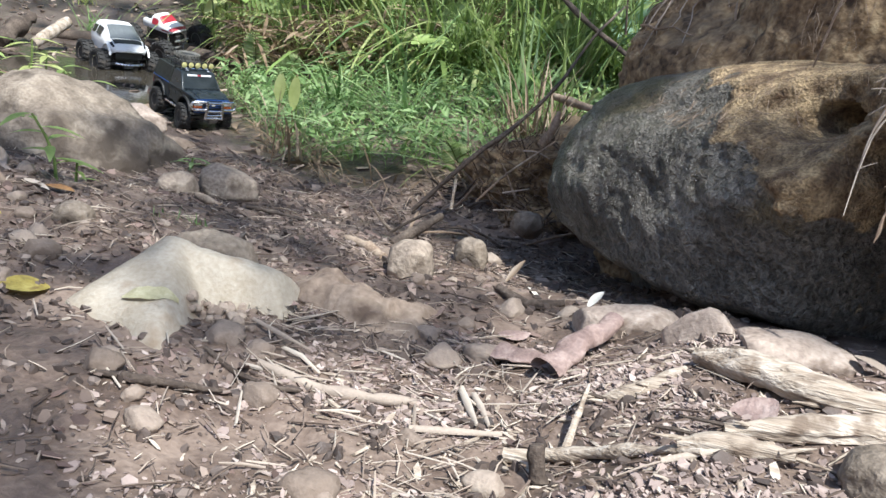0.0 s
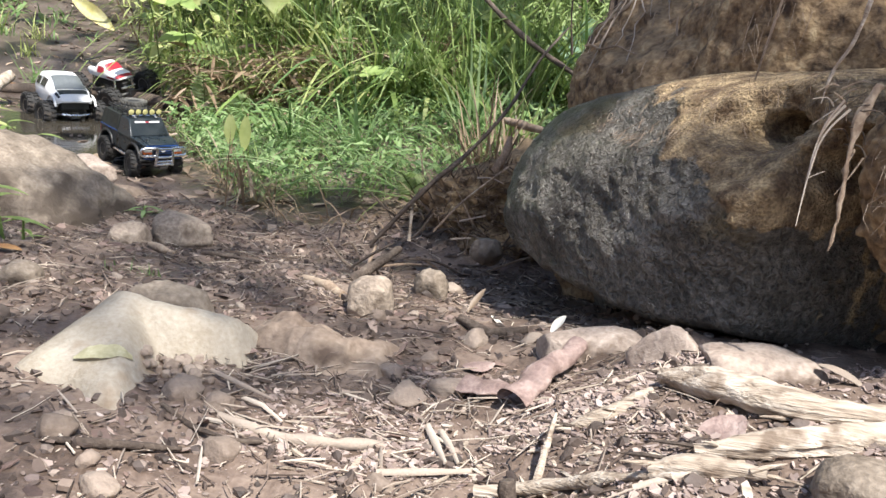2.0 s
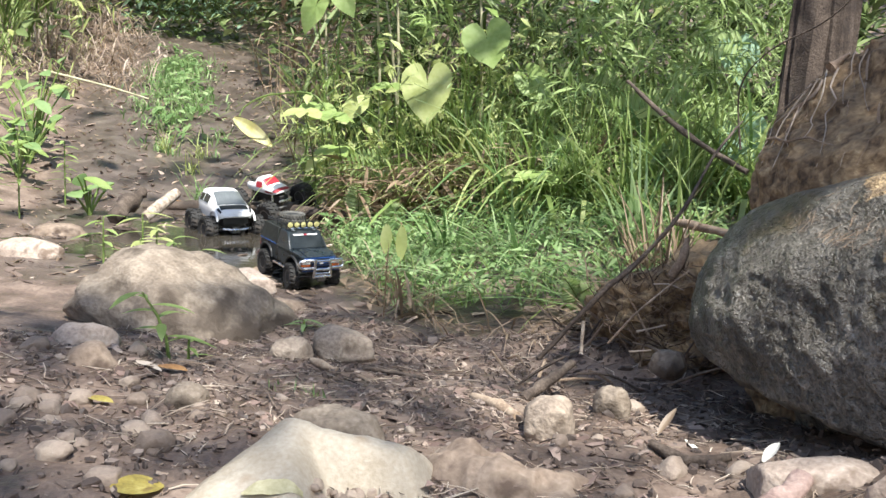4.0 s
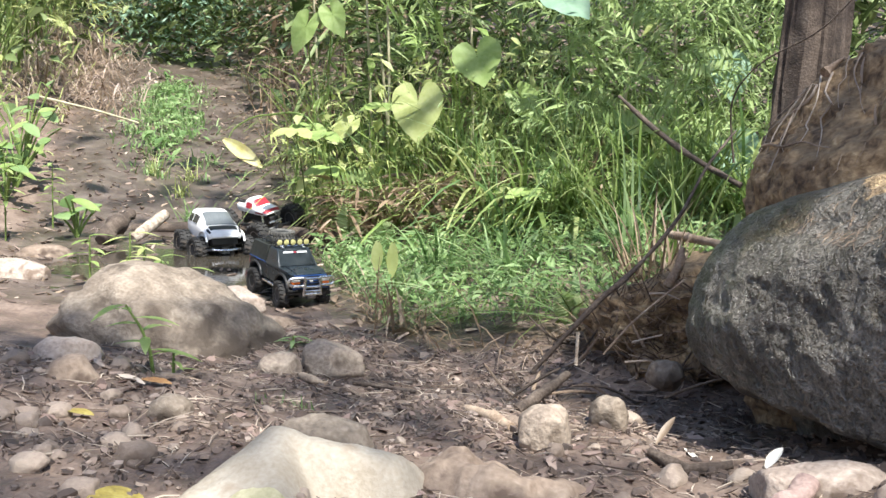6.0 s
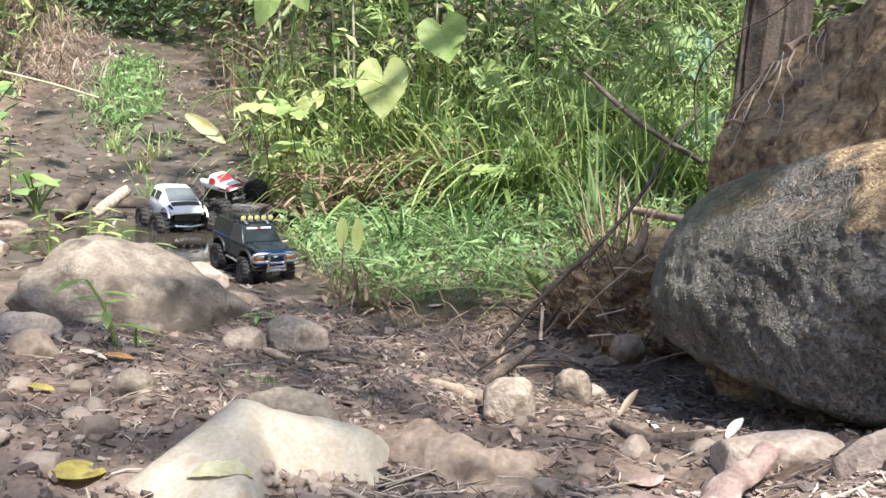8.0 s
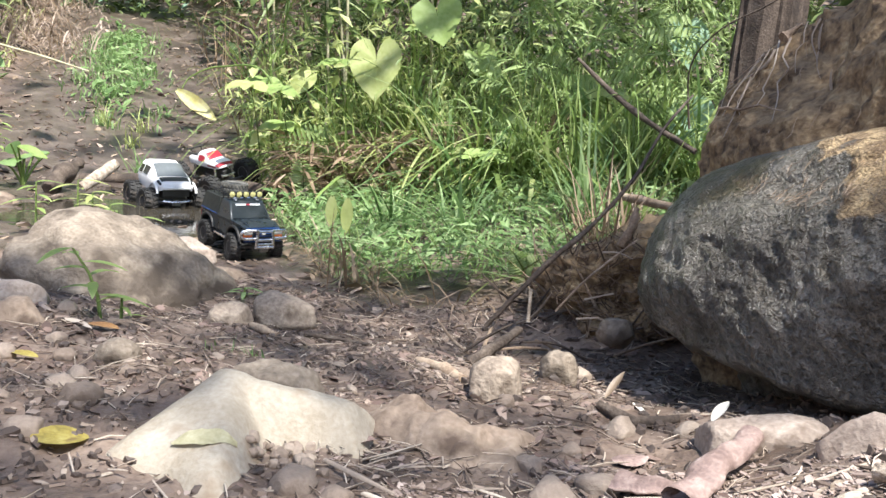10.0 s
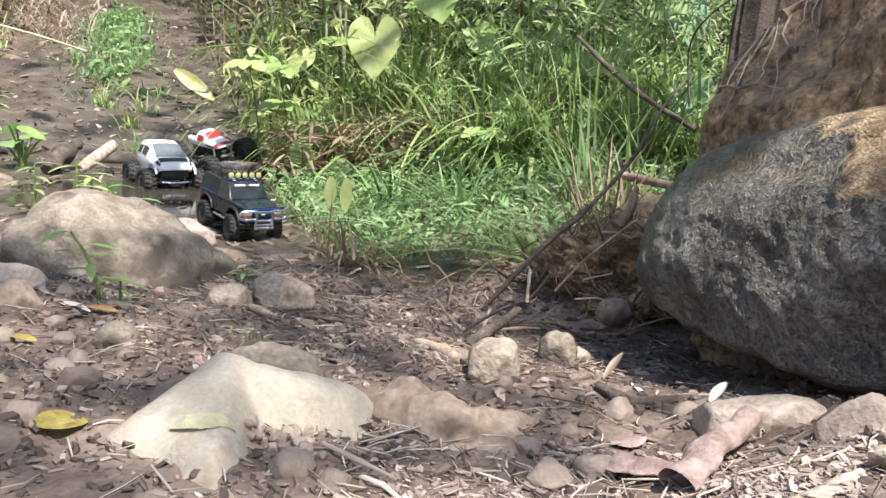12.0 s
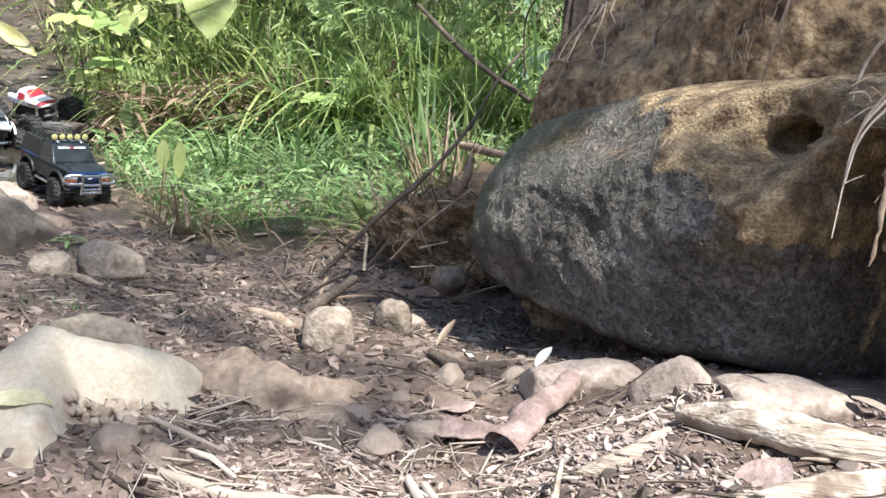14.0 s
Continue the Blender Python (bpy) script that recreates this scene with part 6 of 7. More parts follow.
# low grass at the trail's edge
field("grass", "bright green low grass beside the trail", 4200, low, (0.03, 0.11), 0.006, 1.0, LUSH, 41, 1.2)
field("grass", "darker blades among the low grass", 500, low, (0.08, 0.26), 0.008, 1.6, GRASS, 42, 1.3)
leaves("weeds", "small leafy weeds in the low grass", 4200, lambda r: (lambda p: (p[0], p[1], gz(*p) + 0.01 + 0.10 * r.random()))(low(r)), (0.025, 0.07), LUSH, 43, "lance", 0.35, "weeds")
field("dry_grass", "dry blades hanging over the muddy edge", 420, lambda r: (lambda y: (edge_right(y) + r.uniform(-0.05, 0.12) if y > 3.05 else r.uniform(-0.45, 0.3), y))(r.uniform(2.82, 3.5)), (0.10, 0.30), 0.006, 2.2, DRYGRASS, 44, 1.2)


def clump(x, y, count, length, mat, seed, label, lean=0.75, droop=1.3, width=0.011, name="grass_clump", tilt=(0, 0), kind=""):
    r, g = random.Random(seed), Geo()
    for _ in range(count):
        a = r.uniform(0, 2 * math.pi)
        l = length * r.uniform(0.45, 1.1)
        g.blade((r.gauss(0, 0.03), r.gauss(0, 0.03), -0.01), (math.cos(a) * lean * r.random() + tilt[0], math.sin(a) * lean * r.random() + tilt[1], 1), l, width * r.uniform(0.6, 1.3), droop * r.uniform(0.4, 1.4), 7)
    return thing(name, label, "grass", pose(x, y, gz(x, y)), g, mat, group="" if kind else "grass clumps", kind=kind, sharp=180)


for k, (x, y, c, l, mt) in enumerate([(0.02, 4.15, 60, 0.62, GRASS), (-0.18, 4.35, 70, 0.7, GRASS), (0.25, 4.2, 60, 0.75, GRASS), (0.12, 3.75, 55, 0.45, LUSH), (-0.75, 4.9, 60, 0.75, GRASS), (-0.45, 4.75, 60, 0.8, GRASS), (-0.95, 5.2, 60, 0.9, GRASS),
                                      (-1.25, 5.2, 50, 0.8, GRASS), (0.35, 4.7, 60, 0.95, GRASS), (-0.05, 5.0, 60, 1.0, GRASS), (-1.5, 5.5, 50, 0.7, GRASS), (-0.3, 3.7, 40, 0.4, LUSH), (-0.62, 3.9, 40, 0.38, LUSH), (-1.72, 5.75, 50, 0.6, LUSH),
                                      (-2.1, 6.3, 50, 0.7, GRASS), (0.55, 4.3, 50, 0.8, GRASS), (-0.55, 5.4, 50, 1.1, GRASS), (0.3, 3.45, 40, 0.45, GRASS), (-0.3, 4.5, 45, 0.6, BROADLEAF), (-1.05, 4.75, 40, 0.5, BROADLEAF), (-1.35, 5.0, 40, 0.55, PALELEAF), (-0.55, 4.55, 40, 0.55, LUSH), (-1.85, 5.4, 45, 0.5, BROADLEAF), (0.1, 4.45, 50, 0.8, BROADLEAF), (-0.85, 4.65, 35, 0.4, PALELEAF)]):
    clump(x, y, c, l, mt, 100 + k, "tall arching green grass clump by the trail")
for k, (x, y, c, l) in enumerate([(-0.98, 4.95, 45, 0.5), (-0.72, 4.75, 40, 0.45), (-0.5, 3.05, 7, 0.3), (0.2, 3.25, 45, 0.42), (0.3, 3.05, 35, 0.35), (-1.15, 4.8, 30, 0.4), (-0.2, 4.6, 30, 0.5)]):
    clump(x, y, c, l, DRYGRASS, 130 + k, "dry brown grass clump at the trail's edge", 0.6, 1.0, 0.009, "dry_grass_clump")
for k, (x, y, tx, ty, l) in enumerate([(-0.52, 3.0, 0.9, 0.1, 0.75), (-0.5, 3.02, 1.2, 0.2, 0.6), (-0.45, 3.2, 1.0, -0.1, 0.55), (-0.3, 3.3, -1.0, -0.5, 0.5), (-0.2, 3.1, 1.2, -0.2, 0.5), (0.0, 3.2, -1.1, -0.3, 0.5), (-0.6, 3.6, 1.1, 0, 0.6), (-0.35, 3.8, -1.1, 0.1, 0.7)]):
    clump(x, y, 5, l, LUSH if k % 2 else GRASS, 150 + k, "few long bent grass blades over the mud", 0.3, 0.9, 0.016, "bent_grass", (tx, ty))


rnd = random.Random(77)
for k in range(44):   # arching tufts in front of the thicket
    x = rnd.uniform(-1.6, 0.45)
    y = rnd.uniform(4.55, 5.2) if x > -0.7 else rnd.uniform(4.95, 5.3)
    clump(x, y, 26, rnd.uniform(0.35, 0.75), rnd.choice([BROADLEAF, PALELEAF, LUSH, GRASS, PALELEAF]), 300 + k, "light green arching grass clump before the thicket", 1.0, 2.0, 0.010)
for k, (x, y, l) in enumerate([(-1.32, 4.80, 0.34), (-1.2, 4.82, 0.38), (-1.08, 4.86, 0.36), (-0.95, 4.88, 0.34), (-0.82, 4.90, 0.30), (-0.55, 4.72, 0.26), (-0.35, 4.66, 0.26), (0.3, 3.35, 0.32), (0.2, 3.1, 0.28), (0.1, 3.0, 0.22)]):
    clump(x, y, 40, l, DEADGRASS, 340 + k, "withered brown grass clump hanging over the bank", 0.9, 2.4, 0.013, "withered_grass")
leaves("dead_leaves", "withered brown leaves under the thicket", 1300, lambda r: (lambda x, y: (x, y, gz(x, y) + 0.30 * r.random() ** 1.3))(r.uniform(-1.45, 0.05), r.uniform(4.5, 4.9)), (0.08, 0.22), DRYGRASS, 350, "lance", 0.13, "leaves", 4)
leaves("sprays", "fine yellow-green leaf sprays above the grass", 500, lambda r: (lambda x, y: (x, y, gz(x, y) + 0.25 + 0.75 * r.random()))(r.gauss(0.05, 0.33), r.uniform(4.3, 4.9)), (0.03, 0.08), FERN, 351, "lance", 0.3, "undergrowth")
leaves("sprays", "pale small leaves along the thicket's edge", 450, lambda r: (lambda x, y: (x, y, gz(x, y) + 0.1 + 0.8 * r.random() ** 1.4))(r.uniform(-1.7, 0.1), r.uniform(4.75, 5.3)), (0.04, 0.10), PALELEAF, 352, "oval", 0.5, "undergrowth")


def pinnate(g, r, base, way, length, pairs, leaf, droop=0.5):
    """A spray: a thin arching stem with narrow leaves in pairs."""
    way, p, pts = Vector(way).normalized(), Vector(base), []
    side = way.cross(Vector((0, -1, 0.25))).normalized()
    for i in range(pairs + 1):
        pts.append(p.copy())
        u = i / pairs
        if i:
            for sg in (-1, 1):
                l = leaf * (0.55 + 0.75 * math.sin(math.pi * (0.15 + 0.75 * u))) * r.uniform(0.75, 1.2)
                g.leaf(p, side * sg * r.uniform(0.3, 1.2) + way * r.uniform(0.3, 1.2) + Vector((0, r.gauss(0, 0.35), r.gauss(0, 0.3))), (r.gauss(0, 0.5), r.uniform(-0.9, 0.2), 0.7), l * r.uniform(0.5, 1.2), l * 0.17, 0.25, r.uniform(0.3, 1.0), "lance", 3)
        way = (way + Vector((0, 0, -1)) * droop / pairs).normalized()
        p = p + way * length / pairs
    g.tube(pts, 0.0022, 3)


def sprays(name, label, count, where, length, leaf, mat, seed, rise=(0.1, 1.2), category="undergrowth"):
    r, g = random.Random(seed), Geo()
    for _ in range(count):
        a = r.uniform(0, 2 * math.pi)
        pinnate(g, r, where(r), (math.cos(a), math.sin(a) - 0.35, r.uniform(*rise)), r.uniform(*length), r.randint(6, 10), r.uniform(*leaf), r.uniform(0.3, 1.1))
    return thing(name, label, category, geo=g, mat=mat, kind="stuff", sharp=180)


def over(x0, x1, y0, y1, z0, z1, power=1.0):
    def where(r):
        x, y = r.uniform(x0, x1), r.uniform(y0, y1)
        return x, y, gz(x, y) + z0 + (z1 - z0) * r.random() ** power
    return where


sprays("leafy_sprays", "feathery yellow-green sprays over the grass", 230, over(-0.35, 0.75, 4.35, 5.1, 0.25, 1.15), (0.16, 0.4), (0.04, 0.08), FERN, 401)
sprays("leafy_sprays", "fresh green bamboo-like sprays in the thicket", 120, over(-1.6, 0.7, 5.0, 6.0, 0.15, 1.3), (0.2, 0.5), (0.05, 0.10), BROADLEAF, 402)
sprays("leafy_sprays", "dark green sprays deep in the thicket", 260, over(-1.7, 0.9, 5.4, 6.6, 0.1, 1.6), (0.2, 0.55), (0.06, 0.13), BUSH, 403)
sprays("leafy_sprays", "pale sprays hanging at the thicket's edge", 60, over(-1.7, -0.3, 4.8, 5.2, 0.12, 0.75), (0.12, 0.3), (0.04, 0.07), PALELEAF, 404)
sprays("leafy_sprays", "light sprays of bamboo leaves on the far bank", 650, lambda r: (lambda p: (p[0], p[1], gz(*p) + 0.3 + 2.2 * r.random()))(left_of_trail(7.0, 11.5, 0.3, 4.0)(r)), (0.3, 0.7), (0.06, 0.13), PALELEAF, 405)
rnd = random.Random(78)
for k in range(46):   # fountains of long blades
    x = rnd.uniform(-1.5, 0.6)
    y = rnd.uniform(4.4, 5.2) if x > -0.6 else rnd.uniform(4.95, 5.4)
    clump(x, y, 15, rnd.uniform(0.65, 1.1), rnd.choice([GRASS, LUSH, BROADLEAF, GRASS, PALELEAF]), 420 + k, "tall fountain of long arching grass blades", 0.7, 2.3, 0.014)


rnd = random.Random(79)
for k in range(24):   # bright tufts where the low grass meets the thicket
    x = rnd.uniform(-0.55, 0.5)
    clump(x, rnd.uniform(4.2, 4.75), 20, rnd.uniform(0.4, 0.8), rnd.choice([BROADLEAF, PALELEAF, GRASS, LUSH]), 480 + k, "bright tuft of broad arching grass blades", 0.9, 2.1, 0.015)

rnd = random.Random(80)
for k in range(34):   # broad blades bending over in front of the bushes
    x = rnd.uniform(-1.25, 0.55)
    y = rnd.uniform(4.3, 4.75) if x > -0.55 else rnd.uniform(4.8, 5.05)
    clump(x, y, 11, rnd.uniform(0.6, 1.05), rnd.choice([PALELEAF, BROADLEAF, LUSH, GRASS]), 520 + k, "leaning tuft of broad glossy grass blades", 0.85, 2.5, 0.02)


def stem_leaf(parent, base, tip, heading, up, length, width, shape, mat, stem_mat=GREENSTALK, r=0.005, fold=0.2, droop=0.3):
    """A stalk with one leaf at its tip; the leaf is a part of the plant."""
    base, tip = Vector(base), Vector(tip)
    mid = (base + tip) / 2 + Vector((0, 0, 0.12 * (tip - base).length))
    st = part("stalk", rough_branch([base, mid, tip], [r * 1.3, r, r * 0.7], 6, 0.05, 1, 4), stem_mat, parent)
    part("leaf", Geo().leaf(tip, heading, up, length, width, fold, droop, shape, 9), mat, parent, sharp=180)
    return st


def plant(name, label, at, specs, category="plant"):
    p = thing(name, label, category, pose(*at))
    for tip, heading, up, l, w, shape, mt in specs:
        stem_leaf(p, (0, 0, 0), Vector(tip) - Vector(at), heading, up, l, w, shape, mt)
    return p


def on_land(x, y):
    return (x, y, gz(x, y))


plant("taro_plant", "taro with a large yellow-green heart-shaped leaf", on_land(-1.05, 5.2), [((-0.994, 4.764, 0.56), (0.1, -0.3, -0.95), (0.1, -1, 0.4), 0.25, 0.23, "heart", PALELEAF), ((-1.42, 4.95, 0.44), (-0.6, -0.3, -0.7), (0.2, -0.9, 0.5), 0.15, 0.11, "heart", PALELEAF)])
plant("taro_plant", "taro with broad pale green upright leaves", on_land(-0.70, 5.0), [((-0.731, 4.82, 0.79), (0.3, -0.3, -0.8), (0.1, -1, 0.4), 0.20, 0.22, "heart", BROADLEAF), ((-0.52, 4.9, 0.60), (0.5, -0.2, -0.5), (0, -0.9, 0.5), 0.2, 0.14, "heart", BROADLEAF)])
plant("taro_plant", "taro with a broad bluish green leaf", on_land(0.5, 5.0), [((0.40, 4.75, 0.76), (0.2, -0.3, -0.8), (0.3, -1, 0.4), 0.20, 0.17, "heart", BLUELEAF), ((0.45, 4.6, 0.42), (0.3, -0.5, -0.6), (-0.2, -0.9, 0.4), 0.22, 0.2, "heart", BLUELEAF)])
plant("taro_plant", "tall taro with a large bluish leaf overhead", on_land(-0.2, 4.7), [((-0.27, 4.4, 1.0), (0.5, -0.4, -0.3), (0, -0.7, 0.7), 0.22, 0.17, "heart", BLUELEAF)])
plant("taro_plant", "young taro with two upright yellow-green leaves", on_land(-1.62, 5.1), [((-1.64, 4.9, 0.92), (-0.3, -0.2, -0.8), (0, -1, 0.3), 0.2, 0.13, "heart", BROADLEAF), ((-1.50, 4.9, 0.98), (0.4, -0.2, -0.6), (0, -1, 0.4), 0.18, 0.12, "heart", BROADLEAF)])
for k, (x, y, z) in enumerate([(-1.528, 4.554, 0.41), (-1.40, 4.60, 0.40), (-1.44, 4.75, 0.23), (-0.92, 5.0, 0.20), (-1.62, 4.9, 0.43), (-0.35, 4.3, 0.22), (-0.62, 4.85, 0.16), (-1.75, 5.2, 0.30), (-1.3, 5.1, 0.55), (0.1, 4.5, 0.5), (-0.85, 5.1, 0.75)]):
    p = thing("seedling", "small plant with a rosette of oval leaves", "plant", pose(x + 0.05, y + 0.1, gz(x, y)))
    for j in range(5):
        a = j * 1.26 + k
        stem_leaf(p, (0, 0, 0), (-0.05, -0.1, z - gz(x, y)), (math.cos(a), math.sin(a) - 0.3, -0.15), (0, -0.5, 0.8), 0.12, 0.065, "oval", BROADLEAF if k % 3 else PALELEAF, r=0.003)
hang = thing("drooping_plant", "plant with one drooping yellow leaf on an arching stalk", "plant", pose(*on_land(-1.45, 4.95)))
o = Vector(on_land(-1.45, 4.95))
part("stalk", rough_branch([Vector(q) - o for q in [tuple(o), (-1.56, 4.85, 0.43), (-1.85, 4.9, 0.47), (-2.02, 4.92, 0.41), (-2.06, 4.90, 0.345)]], [0.007, 0.006, 0.005, 0.004, 0.003], 6, 0.05, 3), GREENSTALK, hang)
part("leaf", Geo().leaf(Vector((-2.085, 4.89, 0.335)) - o, (0.8, 0, -0.42), (-0.3, -0.8, 0.55), 0.26, 0.075, 0.5, 0.1, "oval", 9), DROOPLEAF, hang, "drooping yellow leaf", sharp=180)
for k, (x0, y0, x1, y1, h) in enumerate([(-1.32, 5.33, -1.38, 5.28, 1.5), (-1.45, 5.4, -1.52, 5.36, 1.4), (-1.36, 5.5, -1.45, 5.4, 1.0), (-0.85, 5.3, -0.9, 5.2, 1.3), (-0.1, 5.2, -0.05, 5.1, 1.4), (0.2, 5.0, 0.12, 4.9, 1.2), (-2.3, 6.6, -2.35, 6.5, 1.4)]):
    branch("reed", "pale dry upright reed stalk", "reed", [(x0, y0, gz(x0, y0)), ((x0 + x1) / 2 + 0.015, (y0 + y1) / 2, gz(x0, y0) + h * 0.5), (x1, y1, gz(x0, y0) + h)], [0.008, 0.008, 0.005], STALK, group="reed stalks", seed=160 + k, n=7, knots=0.1)


def fern(x, y, z, heading, length, seed, mat=FERN):
    p = thing("fern", "light green fern frond beside the trail", "fern", pose(x, y, z))
    h = Vector(heading).normalized()
    side = h.cross(Vector((0, -1, 0.3))).normalized()
    g, s = Geo(), []
    for i in range(15):
        u = i / 14
        c = h * length * u + Vector((0, -0.12, -0.12)) * length * u * u
        s.append(c)
        if i > 1:
            for sg in (-1, 1):
                l = length * 0.30 * math.sin(math.pi * (0.12 + 0.85 * u)) ** 0.8
                g.leaf(c, side * sg + h * 0.35, (0, -1, 0.4), l, l * 0.28, 0.2, 0.3, "lance", 3)
    part("stem", Geo().tube(s, [0.004 - 0.0002 * i for i in range(15)], 5), GREENSTALK, p)
    part("frond_blade", g, mat, p, sharp=180)
    return p


for k, (x, y, z, hd, l) in enumerate([(-1.23, 4.55, -0.13, (0.05, -0.2, 1), 0.26), (-1.1, 4.5, -0.12, (0.6, -0.3, 0.8), 0.22), (-0.02, 3.12, -0.07, (0.5, -0.4, 0.6), 0.17), (0.05, 3.1, -0.07, (-0.3, -0.3, 0.7), 0.15), (-1.4, 4.9, -0.02, (0.6, -0.3, 0.25), 0.22),
                                      (-1.36, 4.9, 0.0, (0.9, -0.3, 0.2), 0.2), (0.1, 4.6, 0.45, (-0.8, -0.3, 0.3), 0.27), (-0.1, 4.7, 0.5, (0.8, -0.4, 0.1), 0.27), (0.2, 4.4, 0.35, (-0.7, -0.5, -0.1), 0.25), (0.3, 4.8, 0.6, (-0.9, -0.2, 0.1), 0.27),
                                      (-0.3, 4.9, 0.6, (0.9, -0.3, 0.0), 0.27), (0.45, 4.7, 0.8, (-0.8, -0.3, 0.0), 0.28), (-0.4, 4.5, 0.3, (0.7, -0.5, 0.1), 0.3), (-1.15, 4.85, 0.15, (-0.7, -0.5, 0.1), 0.3)]):
    fern(x, y, z, hd, l, k)
p = thing("broadleaf_plant", "plant with two hanging yellow-green leaves", "plant", pose(-0.62, 3.45, gz(-0.62, 3.45)))
for tx, l in ((-0.06, 0.10), (-0.005, 0.12)):
    stem_leaf(p, (0, 0, 0), (tx, -0.04, 0.215), (0.03, -0.12, -1), (0.3, -1, 0.3), l, 0.04, "oval", PALELEAF, r=0.003)


def sapling(x, y, z, h, seed, label, count=7, leaf=0.11, mat=BROADLEAF, lean=(0, 0)):
    """A low plant with narrow leaves in pairs along its stem."""
    r = random.Random(seed)
    p = thing("seedling", label, "plant", pose(x, y, z))
    pts = [Vector((lean[0] * t * t, lean[1] * t * t, h * t)) for t in (0, 0.33, 0.66, 1)]
    part("stem", Geo().tube(pts, [0.004, 0.0035, 0.003, 0.002], 6), GREENSTALK, p)
    for j in range(count):
        u = 0.35 + 0.65 * j / (count - 1)
        c, a = Vector((lean[0] * u * u, lean[1] * u * u, h * u)), j * 2.4 + r.random()
        part("leaf", Geo().leaf(c, (math.cos(a), math.sin(a), 0.15), (0, 0, 1), leaf * r.uniform(0.7, 1.2), leaf * 0.25, 0.25, 0.5, "lance", 6), mat, p, sharp=180)
    return p


sapling(-0.66, 2.06, gz(-0.66, 2.06), 0.14, 1, "green seedling with narrow leaves before the tan boulder", 8, 0.10, BROADLEAF, (-0.05, -0.02))
sapling(-0.62, 2.07, gz(-0.62, 2.07), 0.06, 2, "tiny green seedling at the boulder's foot", 5, 0.05)
for k, (x, y, h) in enumerate([(-1.45, 3.22, 0.17), (-1.32, 3.12, 0.15), (-1.56, 3.3, 0.2), (-1.24, 3.16, 0.12), (-1.40, 3.05, 0.14), (-1.65, 3.2, 0.18)]):
    sapling(x, y, gz(x, y), h, 10 + k, "leafy weed growing behind the tan boulder", 9, 0.10, BROADLEAF if k % 2 else PALELEAF)
sapling(-0.66, 2.72, gz(-0.66, 2.72), 0.03, 20, "flat green weed on the path", 6, 0.06, LUSH)
for k, (x, y, h) in enumerate([(-2.35, 3.3, 0.45), (-2.45, 3.55, 0.5), (-2.3, 3.05, 0.35), (-2.6, 3.9, 0.5), (-2.75, 4.4, 0.4)]):
    sapling(x, y, gz(x, y), h * 0.8, 30 + k, "leafy bush at the edge of the trail", 16, 0.10, BROADLEAF)
rnd = random.Random(31)
for k, (x, y, h) in enumerate([(-3.3, 4.8, 0.40), (-3.2, 4.6, 0.32), (-3.5, 5.1, 0.5), (-2.42, 4.15, 0.18)]):   # broad-leaved shrubs
    base = on_land(x, y)
    plant("shrub", "bright green broad-leaved shrub at the trail's edge", base, [((x + rnd.uniform(-0.2, 0.2) * h * 2, y + rnd.uniform(-0.15, 0.15), base[2] + h * rnd.uniform(0.45, 1.1)), (math.cos(j * 2.4), math.sin(j * 2.4) - 0.4, rnd.uniform(-0.5, 0.1)), (rnd.gauss(0, 0.2), -0.4, 0.9), rnd.uniform(0.09, 0.15), rnd.uniform(0.05, 0.08), "oval", BROADLEAF if j % 2 else LUSH) for j in range(7 if h < 0.3 else 13)])
for k, (x, y) in enumerate([(-0.36, 1.98), (-0.28, 1.97)]):
    clump(x, y, 14, 0.045, LUSH, 170 + k, "tiny tuft of grass in the litter", 0.8, 0.4, 0.004, "grass_tuft", kind="stuff")

def strip(r):
    while True:
        y = r.uniform(5.6, 8.8)
        x = trail_middle(y) - 0.5 + r.gauss(0, 0.2)
        if float(rough(x, y, 0.3)) > 0.5:
            return x, y


# the green strip between the wheel tracks and tufts on the trail
field("grass_strip", "green grass strip growing between the wheel tracks", 1500, strip, (0.04, 0.15), 0.012, 1.2, LUSH, 51)
leaves("weeds", "leafy weeds between the wheel tracks", 420, lambda r: (lambda y: (lambda x: (x, y, gz(x, y) + 0.01 + 0.08 * r.random()))(trail_middle(y) - 0.52 + r.gauss(0, 0.14)))(r.uniform(5.9, 8.9)), (0.04, 0.11), LUSH, 52, "oval", 0.5, "weeds")
for k, (x, y) in enumerate([(-2.55, 5.25), (-2.3, 4.9), (-2.7, 5.6), (-2.15, 4.75), (-3.0, 5.7)]):
    clump(x, y, 18, 0.2, LUSH if k % 2 else PALELEAF, 180 + k, "small green tuft on the muddy trail", 0.9, 0.8, 0.01, "grass_tuft", kind="stuff")

# the left side: dry grass and bushes
field("dry_grass", "straw-coloured dry grass on the far bank", 1500, left_of_trail(6.6, 11, 0.35, 2.6), (0.1, 0.5), 0.014, 2.0, PALESTRAW, 53, 0.8)
field("grass", "tall green grass on the far bank", 1100, left_of_trail(5.6, 12, 0.9, 3.4), (0.4, 1.4), 0.022, 0.9, GRASS, 54, 0.5)
branch("stick", "long pale dry cane lying on the far bank", "stick", [(-4.25, 6.1, 0.52), (-3.85, 6.2, 0.44), (-3.5, 6.25, 0.36)], [0.008, 0.009, 0.006], STALK, seed=190)


def hedge(pick, h0, h1, power=0.8):
    def where(r):
        x, y = pick(r)
        return x, y, gz(x, y) + h0 + (h1 - h0) * r.random() ** power
    return where


